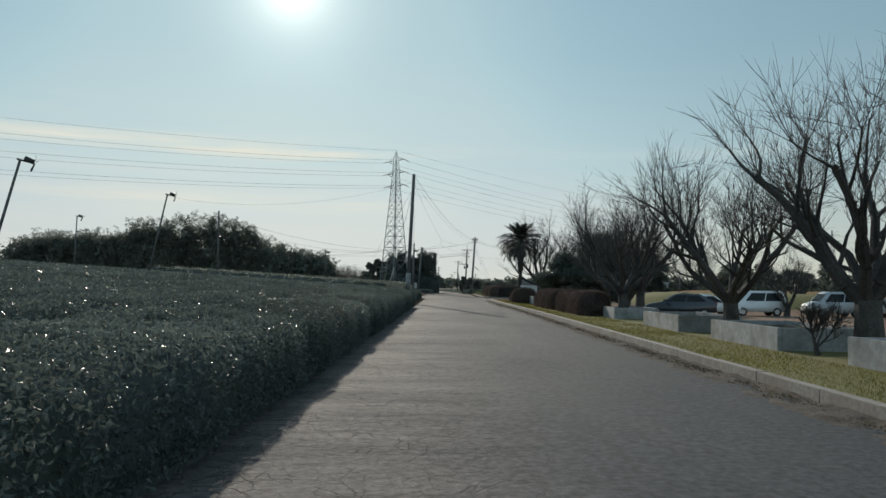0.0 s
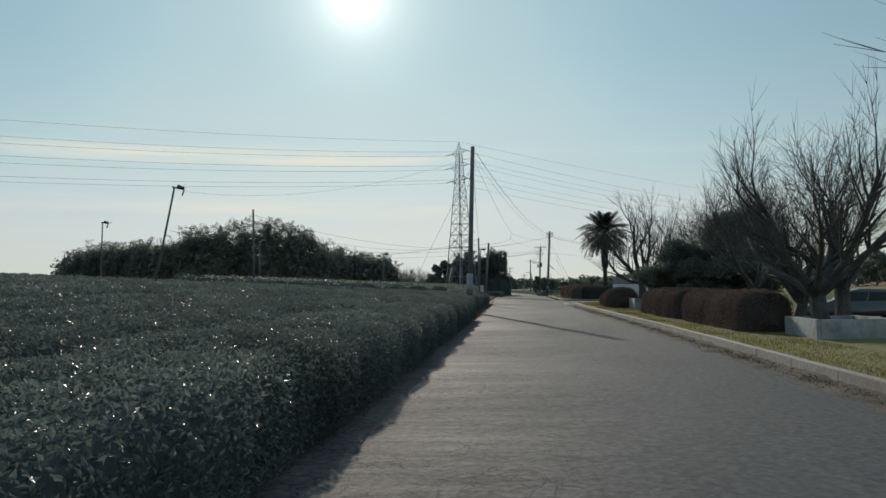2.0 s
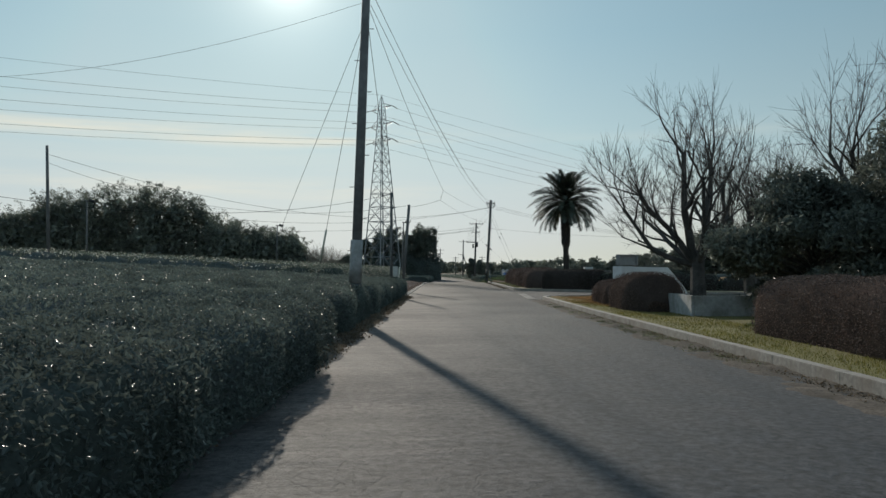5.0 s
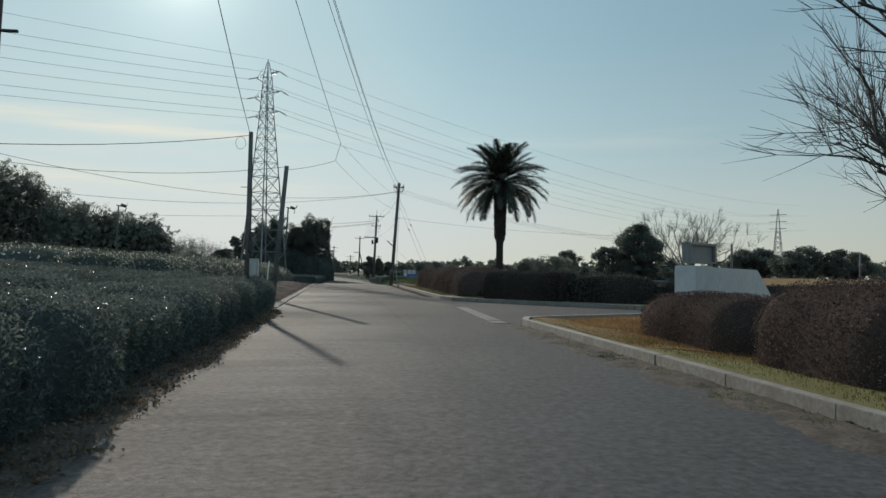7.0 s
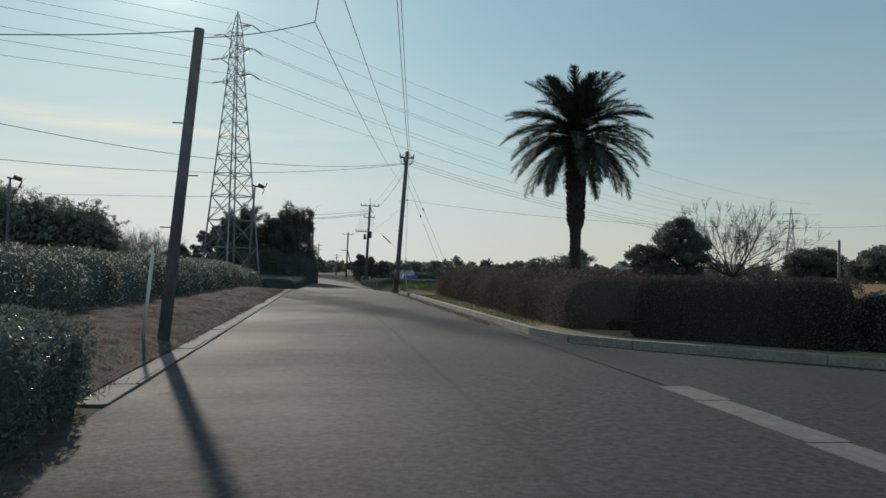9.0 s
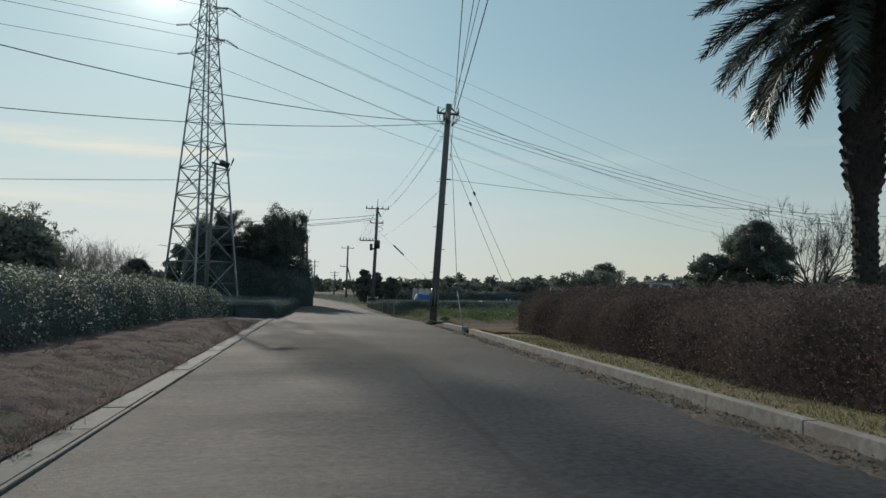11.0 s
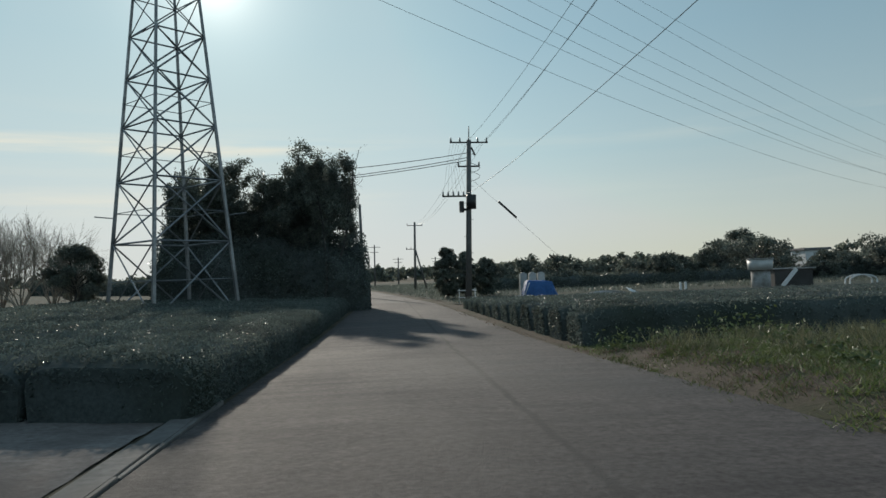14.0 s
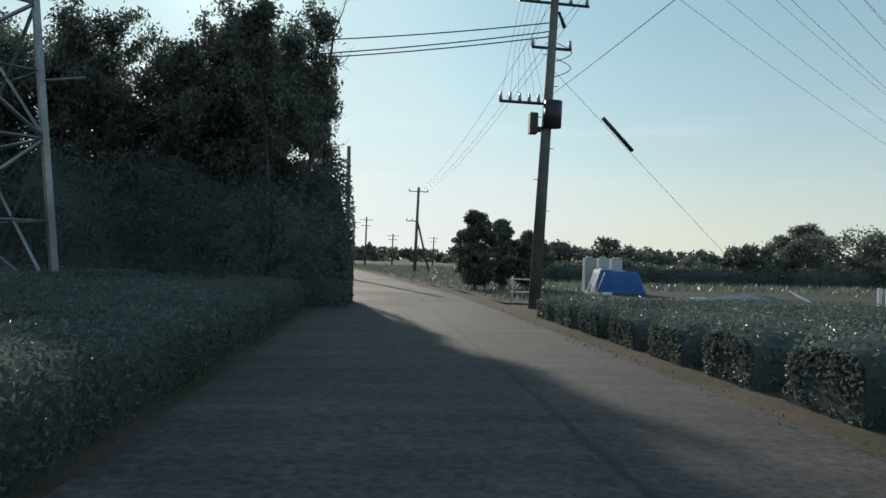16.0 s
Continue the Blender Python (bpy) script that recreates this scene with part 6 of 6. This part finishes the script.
for x in (-0.4, 0.5):
    part("upright", rod((x, 0.06, -0.1), (x, 0.06, 0.85), 0.025, 0.025, 8), M_SIGNWALL, rail)
drum = thing("concrete_tank", (23.25, 155.6, -0.22), "pale round tank on a thick concrete column", "tank")
part("column", rod((0, 0, -0.1), (0, 0, 1.28), 0.58, 0.56, 24), M_CONCRETE, drum)
part("bowl", rod((0, 0, 1.282), (0, 0, 1.92), 0.72, 0.76, 28), M_TANK, drum)
part("rim", rod((0, 0, 1.922), (0, 0, 2.0), 0.79, 0.79, 28), M_CONCRETE, drum)
hut = thing("tin_shed", (25.2, 157.5, -0.22), "low dark tin shed behind a leaning white sheet", "shed")
part("wall", a_box(0, 2.6, 0, 2.0, 0, 1.25, bevel=0.02), M_DARKSTEEL, hut)
part("roof", a_box(-0.15, 2.75, -0.15, 2.15, 1.254, 1.33, bevel=0.01), M_STEEL, hut)
bm = a_box(-0.13, 0.13, -0.015, 0.015, 0, 1.75, bevel=0.006)
solid("leaning_sheet", bm, M_SIGNWALL, "long white sheet leaning beside the tank", "sheet", at=pose(24.2, 155.2, -0.22, 0, 42, 0))
# pipes that lie along the end of the tea rows
heap = random.Random(6)
for k in range(5):
    x0, long_ = 10.3 + 0.5 * k + heap.uniform(-0.2, 0.2), heap.uniform(2.2, 3.4)
    arc = [Vector((x0 + long_ * q / 8, 154.6 + 0.28 * k + heap.uniform(-0.03, 0.03), -0.14 + 0.06 * k * 0.5 + 0.15 * math.sin(math.pi * q / 8))) for q in range(9)]
    solid("pipe", tubes([(*p, *q, 0.045, 0.045) for p, q in zip(arc[:-1], arc[1:])], 8), M_CONCRETE, "pale bent pipe lying at the field edge", "pipe", "pipes at the field edge")
solid("white_sheet", a_box(-0.55, 0.55, -0.35, 0.35, -0.012, 0.012, bevel=0.004), M_SIGNWALL, "white sheet propped up at the field edge", "sheet", at=pose(15.0, 154.8, 0.03, 20, 22, 10))
frame_stand = thing("white_stand", (17.8, 155.0, -0.22), "small white frame standing on a plank", "stand")
for x in (0, 0.32):
    part("upright", a_box(x, x + 0.12, -0.06, 0.06, 0.062, 0.75, bevel=0.02), M_SIGNWALL, frame_stand)
part("plank", a_box(-0.2, 1.45, -0.2, 0.2, 0.0, 0.06, bevel=0.01), M_SIGNWALL, frame_stand)
for x, y, w in ((9.1, 161.0, 0.35), (9.7, 160.7, 0.22), (12.6, 158.2, 0.3), (20.4, 154.4, 0.25), (21.9, 154.6, 0.3)):
    solid("white_block", a_box(-w, w, -0.12, 0.12, 0, 0.13, bevel=0.03), M_SIGNWALL, "small pale block lying at the field edge", "block", "blocks at the field edge", at=pose(x, y, -0.22, 0, 0, 20 * w))
hoop = thing("hoop_frame", (30.2, 156.0, -0.22), "white bent pipe frame at the field edge", "frame")
for y in (0.0, 0.5):
    arc = [Vector((0.9 * math.cos(math.pi * i / 10), y, 0.4 + 0.35 * math.sin(math.pi * i / 10))) for i in range(11)]
    part("hoop", tubes([(*p, *q, 0.05, 0.05) for p, q in zip(arc[:-1], arc[1:])], 6), M_SIGNWALL, hoop)
    for x in (-0.9, 0.9):
        part("leg", rod((x, y, -0.05), (x, y, 0.4), 0.05, 0.05, 6), M_SIGNWALL, hoop)

FARTREE = "dark evergreen tree in the far row"
for x, y, h, w, s in ((4.5, 164.0, 3.6, 1.05, 41), (6.0, 165.5, 3.3, 0.85, 42), (7.6, 166.5, 2.9, 1.0, 43)):
    evergreen("evergreen_shrub", (x, y, -0.2), h, w, s, "dark bushy evergreen at the bend of the lane", 0.17, 420, 0.02, category="shrub", group="shrubs at the bend", clumps=130)
r = random.Random(12)
x = 9.5
while x < 62:
    h = r.uniform(2.2, 3.0) if not 36 < x < 44 else r.uniform(3.8, 4.7)
    evergreen("evergreen_tree", (x, 188 + r.uniform(-3, 3), -0.2), h + 0.2, h * 0.66, 50 + int(x * 3), FARTREE, 0.3, 70, 0.02, group="far row of evergreens", clumps=40)
    x += r.uniform(1.2, 2.0) if not 36 < x < 44 else 2.4
x = 64
while x < 150:
    h = r.uniform(3.2, 5.4)
    evergreen("evergreen_tree", (x, 205 - (x - 64) * 0.75 + r.uniform(-4, 4), -0.1), h, h * 0.7, 90 + int(x * 3), FARTREE, 0.4, 60, 0.02, group="far row of evergreens", clumps=24)
    x += r.uniform(3.2, 5.0)
for x, y, h, w, s in ((57.6, 150.0, 5.0, 2.6, 67), (61.2, 151.0, 5.3, 2.6, 68), (58.0, 139.0, 4.6, 2.4, 61), (61.5, 141.0, 5.2, 2.6, 62), (65.0, 140.0, 4.8, 2.4, 63), (69.0, 141.5, 4.4, 2.6, 64), (52.0, 216.0, 6.3, 3.5, 65), (49.4, 217.0, 5.0, 2.4, 69), (38.0, 152.0, 5.0, 2.4, 66)):
    evergreen("evergreen_tree", (x, y, 0), h, w, s, "dark evergreen tree beyond the drive", 0.32, 140, 0.3, group="evergreens beyond the drive", clumps=60)
# behind the car park
x = 16
while x < 70:
    h = r.uniform(3.0, 4.6)
    evergreen("evergreen_tree", (x, 74 + (x - 16) * 0.28 + r.uniform(-3, 3), 0.1), h, h * 0.5, 130 + int(x * 3), "evergreen tree behind the car park", 0.28, 150, 0.15, group="trees behind the car park", clumps=24) if x > 30 else None
    x += r.uniform(3.0, 4.4)
for k, (x, y, h) in enumerate(((24, 52, 4.6), (30, 50, 5.0), (36, 48, 4.8), (41, 40, 5.0))):
    bare_tree((x, y, -0.5), h + 0.5, 0.8, 4, 70 + k, "bare tree behind the car park")

# fields beyond the bend: dark winter crops
M_FIELD = surface("winter crop", (0.028, 0.036, 0.031), (0.056, 0.067, 0.054), 5, 1.0, 0.5, stain=(0.07, 0.062, 0.045), depth=0.05, gloss=0.1, wide=0.08)
LX, LV = np.meshgrid(np.linspace(0, 1, 20), np.linspace(153, 330, 50))
sheet("far_field", road_edges(LV)[1] + 0.9 + LX * 72, LV, lambda x, y: ground_z(x, y) + 0.02 + 0.03 * np.sin(x * 1.3 + y), M_FIELD, "dark green winter crop field beyond the bend", "field")
sheet("far_meadow", road_edges(LV)[0] - 0.9 - LX * 52, LV, lambda x, y: ground_z(x, y) + 0.02 + 0.03 * np.sin(x * 1.3 + y), M_FIELD, "dull green meadow beyond the wood", "field")
clipped("field_hedge", (8.0, 182.0), (66.0, 189.0), 1.6, 1.15, 2.6, M_TEACORE, M_EVERGREEN, "low dark hedge along the far field", "hedge", "", 0.2, 90, r=0.5, lump=0.25, seed=6, proud=0.2, loose=0.9)
clipped("field_hedge", (-5.5, 186.0), (-40.0, 200.0), 1.6, 1.3, 2.6, M_TEACORE, M_EVERGREEN, "low dark hedge beyond the wood", "hedge", "", 0.22, 80, r=0.5, lump=0.25, seed=8, proud=0.2, loose=0.9)
# far land: low woods and roofs at the horizon
far = []
r = random.Random(15)
for k in range(150):
    a = math.radians(-62 + 124 * k / 149)
    d = r.uniform(330, 460)
    far.append((d * math.sin(a), 60 + d * math.cos(a), r.uniform(4.0, 8.0), r.uniform(4.0, 8.0)))
centres, radii = [], []
for x, y, h, w in far:
    for _ in range(12):
        centres.append((x + r.uniform(-w, w), y + r.uniform(-3, 3), h * (0.02 + 0.9 * r.random()) + 0.3))
        radii.append(r.uniform(1.6, 2.6))
solid("far_woods", clump_leaves(centres, radii, 7, 2.3, 0.55), M_GROVE, "low hazy woods along the horizon", "wood", kind="stuff")

POLE_FAR = "far slim utility pole beside the bending lane"
for x, y, h in ((-4.0, 268, 8.0), (-1.6, 250, 7.6), (3.0, 262, 5.4), (12.5, 290, 6.0), (-10.5, 330, 8.0)):
    p_, d_ = pole("utility_pole", (x, y, -0.2), (x + 0.1, y, h), 0.16, 0.11, POLE_FAR, "far poles", bolts=False, sides=8)
    cross_arm(p_, d_ * 0.94, 1.1, (1, 0.2, 0), 0)
    cross_arm(p_, d_ * 0.82, 0.8, (1, 0.2, 0), 0)
for x, y, h in ((37.0, 116.4, 4.3), (60.8, 130.0, 4.2), (44.7, 166.0, 6.1)):
    pole("utility_pole", (x, y, 0), (x, y, h), 0.12, 0.09, "slim pole among the far trees", "far poles", bolts=False, sides=8)

# a second pylon on the same line, far off
far_pylon = thing("pylon", (155.0, 296.0, 0.0), "far lattice pylon on the horizon", "pylon")
for k in range(4):
    c, s = math.cos(k * 1.5708), math.sin(k * 1.5708)
    part("leg", tubes([(3 * c, 3 * s, 0, 0.9 * c, 0.9 * s, 18, 0.12, 0.1), (0.9 * c, 0.9 * s, 18, 0.15 * c, 0.15 * s, 25.5, 0.1, 0.08)], 4), M_STEEL, far_pylon)
for k in range(10):
    rows = []
    for q in range(4):
        a0, a1 = q * 1.5708, (q + 1) * 1.5708
        z0, z1 = k * 1.8, (k + 1) * 1.8
        r0, r1 = 3 - 2.1 * z0 / 18, 3 - 2.1 * z1 / 18
        rows.append((r0 * math.cos(a0), r0 * math.sin(a0), z0, r1 * math.cos(a1), r1 * math.sin(a1), z1, 0.06, 0.06))
        rows.append((r0 * math.cos(a1), r0 * math.sin(a1), z0, r1 * math.cos(a0), r1 * math.sin(a0), z1, 0.06, 0.06))
    for row in rows:
        part("brace", tubes([row], 4), M_STEEL, far_pylon)
for z in (18.5, 21.0, 23.5):
    part("arm", tubes([(*(ARM * -2.9 + Vector((0, 0, z))), *(ARM * 2.9 + Vector((0, 0, z))), 0.1, 0.1)], 4), M_STEEL, far_pylon)

# buildings on the far right
M_ROOFTILE = surface("grey roof", (0.10, 0.10, 0.11), (0.18, 0.18, 0.19), 4, 0.7, 0.2)
for x, y, w, h, d in ((62, 216, 3.6, 3.4, 4),):
    ob = thing("building", (x, y, -0.2), "far pale flat-roofed building behind trees", "building", "far buildings")
    part("wall", a_box(0, w, 0, d, 0, h, bevel=0.05), M_SIGNWALL, ob)
    part("roof", a_box(-0.3, w + 0.3, -0.3, d + 0.3, h + 0.004, h + 0.35, bevel=0.05), M_ROOFTILE, ob)
    for k in range(int(w / 2.6)):
        part("window", a_box(0.8 + k * 2.5, 2.2 + k * 2.5, -0.02, 0.04, h * 0.45, h * 0.75, bevel=0.01), M_GLASS, ob)
M_DEADBLADE = leafy("dead lawn blade", (0.13, 0.075, 0.035), (0.32, 0.195, 0.09), 0.9, 0.3)
M_TURF = surface("dead verge turf", (0.072, 0.052, 0.048), (0.175, 0.126, 0.112), 22, 1.0, 0.9, stain=(0.085, 0.066, 0.066), depth=0.04, gloss=0.05, wide=0.9)
M_LITTER = leafy("leaf litter", (0.08, 0.06, 0.042), (0.19, 0.145, 0.10), 0.9, 0.2)
# ---- grasses ----


def scatter(n, x0, x1, y0, y1, keep=None):
    P = np.stack([rng.uniform(x0, x1, n), rng.uniform(y0, y1, n), np.zeros(n)], axis=1)
    if keep is not None:
        P = P[keep(P[:, 0], P[:, 1])]
    return P


def tuft_field(n, blades_each, x0, x1, y0, y1, spread):
    c = scatter(n, x0, x1, y0, y1)
    P = np.repeat(c, blades_each, axis=0)
    P[:, :2] += rng.normal(0, spread, (len(P), 2))
    return P


P = scatter(60000, 4.64, 6.9, 0, 67.5)
P[:, 2] = 0.12 - 0.06 * smooth(4.9, 6.0, P[:, 0])
solid("lawn_grass", blades(P, 0.05, 0.008), M_GRASSBLADE, "short yellow-green winter grass blades", "grass", kind="stuff")
P = scatter(40000, 4.7, 9.5, 59.5, 70.5, lambda x, y: y < drive_near(x) - 0.2)
P[:, 2] = 0.10
solid("dry_lawn_grass", blades(P, 0.05, 0.009), M_DEADBLADE, "short dry tan grass blades", "grass", kind="stuff")
P = scatter(6000, 4.62, 6.4, 84, 104.5, lambda x, y: np.sin(x * 2.3 + 0.4 * y) * np.sin(0.9 * y + x) + 0.5 * np.sin(2.1 * y) > 0.35)
P[:, 2] = 0.15
solid("kerb_grass", blades(P, 0.06, 0.009), M_GRASSBLADE, "short grass between kerb and hedge", "grass", kind="stuff")
P = scatter(12000, 4.62, 6.4, 84, 104.5)
P[:, 2] = 0.15
solid("dead_kerb_grass", blades(P, 0.05, 0.009, 0.9), M_TUSSOCK, "short dead grass between kerb and brown hedge", "grass", kind="stuff")
VX, VY = np.meshgrid(np.linspace(-6.6, -2.50, 60), np.linspace(74.6, 116.5, 520))
clod = lambda x, y: lumpy(np.stack([x * 1.6, y * 1.1, 0 * x], -1).reshape(-1, 3), 1.0, 0.05).reshape(x.shape) + lumpy(np.stack([x * 5.5, y * 4.5, 0 * x], -1).reshape(-1, 3), 1.0, 0.035, 3.0).reshape(x.shape)
sheet("verge_turf", VX, VY, lambda x, y: ground_z(x, y) + 0.015 + clod(x, y) * smooth(-2.50, -2.75, x), M_TURF, "dead reddish-brown turf of the verge", "verge")
P = np.concatenate([scatter(26000, -5.9, -2.55, 75, 115.5), tuft_field(260, 50, -5.8, -2.55, 76, 116, 0.16)])
P[:, 2] = ground_z(P[:, 0], P[:, 1]) + 0.01
solid("verge_grass", blades(P, 0.035, 0.009, 1.8), M_VERGE, "flattened dry brown grass of the verge", "grass", kind="stuff")
P = tuft_field(95, 20, -2.75, -2.42, 75, 113, 0.07)
P[:, 2] = 0.03
solid("edge_grass", blades(P, 0.12, 0.006, 0.9), M_VERGE, "dry grass tufts along the edging", "grass", kind="stuff")
clumpy = lambda x, y: np.sin(x * 0.9 + 1.7 * np.sin(y * 0.7)) + np.sin(y * 1.3 + 1.1 * np.sin(x * 0.8 + 2)) + 0.8 * np.sin(2.3 * x + 1.9 * y)
P = np.concatenate([scatter(5000, 5.0, 16, 110.8, 117.0), tuft_field(160, 50, 5.2, 16, 110.8, 117.5, 0.15), scatter(60000, 4.6, 30, 112.4, 127.0, lambda x, y: clumpy(x, y) > 0.9 - 0.9 * smooth(114, 117, y) - 0.5 * smooth(119, 124, y)), scatter(9000, 5.2, 15, 115.0, 122.5), tuft_field(300, 60, 4.5, 24, 115.5, 127.0, 0.16), tuft_field(170, 60, 4.0, 6.4, 117.5, 127.0, 0.14)])
P[:, 2] = ground_z(P[:, 0], P[:, 1])
solid("weed_patch", blades(P, 0.075, 0.009, 1.0), M_WEED, "clumps of rough green weeds on the fallow strip", "weeds", kind="stuff")
P = np.concatenate([scatter(9000, 4.4, 20, 108, 125), tuft_field(120, 40, 4.1, 5.6, 113, 127, 0.12)])
P[:, 2] = ground_z(P[:, 0], P[:, 1])
solid("dry_weed_patch", blades(P, 0.06, 0.008, 0.9), M_VERGE, "dry brown weeds beside the lane", "weeds", kind="stuff")
P = np.concatenate([tuft_field(46, 190, 4.9, 22, 121.5, 126.7, 0.26), tuft_field(16, 120, 6.5, 20, 114, 121, 0.2)])
P[:, 2] = ground_z(P[:, 0], P[:, 1])
solid("tussock_patch", blades(P, 0.30, 0.008, 0.6), M_TUSSOCK, "grey-green weed tussocks before the tea rows", "weeds", kind="stuff")
# a leafy green plant at the foot of the leaning pole, and others along the bank
mound_way = random.Random(33)
mounds = [(mound_way.uniform(5.4, 22), mound_way.uniform(112.5, 126.6), mound_way.uniform(0.25, 0.6)) for _ in range(90)]
Q = []
for x, y, w in ((4.2, 112.8, 0.2), (4.7, 112.6, 0.16), (5.6, 114.6, 0.22), (7.4, 115.8, 0.4), (4.5, 125.4, 0.42), (6.2, 122.4, 0.4), (9.6, 119.2, 0.45), (12.4, 121.0, 0.5), *mounds):
    q = np.abs(rng.normal(0, 1, (170, 3)) * np.array([w * 0.5, w * 0.5, w * 0.3]) + np.array([9, 9, w * 0.38])) - np.array([9, 9, 0.02])
    Q.append(q + np.array([x, y, float(ground_z(x, y))]))
Q = np.concatenate(Q)
solid("leafy_weeds", leaves(Q, 0.09, 0.5, np.tile([0, -0.3, 1.0], (len(Q), 1)), 0.6), M_BRIGHTWEED, "low leafy green weeds along the bank", "weeds", kind="stuff")
P = scatter(60000, -14, 46, 155, 262, lambda x, y: (x > road_edges(y)[1] + 1.1) & ((y > 167) | (x < 9)))
P[:, 2] = ground_z(P[:, 0], P[:, 1]) + 0.01
solid("crop_blades", blades(P, 0.3, 0.03, 0.5), M_EVERGREEN, "dark green winter crop beyond the bend", "crop", kind="stuff")
# leaf litter along the kerb and hedge foot
P = np.concatenate([tuft_field(70, 18, 4.15, 4.42, -4, 67, 0.1), scatter(1300, 4.15, 4.42, -4, 67), scatter(1600, 4.0, 4.42, 86, 111), scatter(1800, -2.2, -1.85, 20, 73), scatter(1500, 3.1, 4.2, 122, 153, lambda x, y: (x > road_edges(y)[1] - 0.35 * rng.uniform(0, 1, len(x)) ** 2) & (x < road_edges(y)[1] + 0.1))])
P[:, 2] = profile(P[:, 1]) + rng.uniform(0.012, 0.05, len(P))
solid("leaf_litter", leaves(P, 0.045, 0.6, np.tile([0, 0, 1.0], (len(P), 1)), 0.5), M_LITTER, "brown leaf litter gathered at the lane's edges", "litter", kind="stuff")

P = scatter(16000, 4.0, 4.42, -4, 67.4, lambda x, y: rng.uniform(0, 1, len(x)) < (0.25 + 0.75 * (np.sin(y * 1.3) * np.sin(y * 0.37 + 1) > 0.1)) * smooth(3.98, 4.35, x))
P[:, 2] = 0.012 + rng.uniform(0, 0.02, len(P))
solid("kerb_debris", leaves(P, 0.03, 0.7, np.tile([0, 0, 1.0], (len(P), 1)), 0.6), M_LITTER, "crumbled leaves and grit gathered at the kerb's foot", "litter", kind="stuff")
P = tuft_field(90, 50, 0.05, 0.4, 44, 63, 0.09)
P[:, 0] = kerb_x(P[:, 1]) - 0.1 - np.abs(P[:, 0])
P[:, 2] = 0.012
solid("kerb_weeds", blades(P, 0.04, 0.008, 1.0), M_TUSSOCK, "dull green weeds in the dirt at the kerb's foot", "weeds", kind="stuff")
P = np.concatenate([scatter(2600, -2.35, -1.75, 44, 72), tuft_field(60, 40, -2.25, -1.8, 44, 72, 0.1)])
P[:, 2] = 0.03 + rng.uniform(0, 0.04, len(P)) - 0.05 * (P[:, 0] + 2.0)
solid("row_litter", leaves(P, 0.05, 0.6, np.tile([0, 0, 1.0], (len(P), 1)), 0.6), M_LITTER, "dead leaves below the tea row", "litter", kind="stuff")
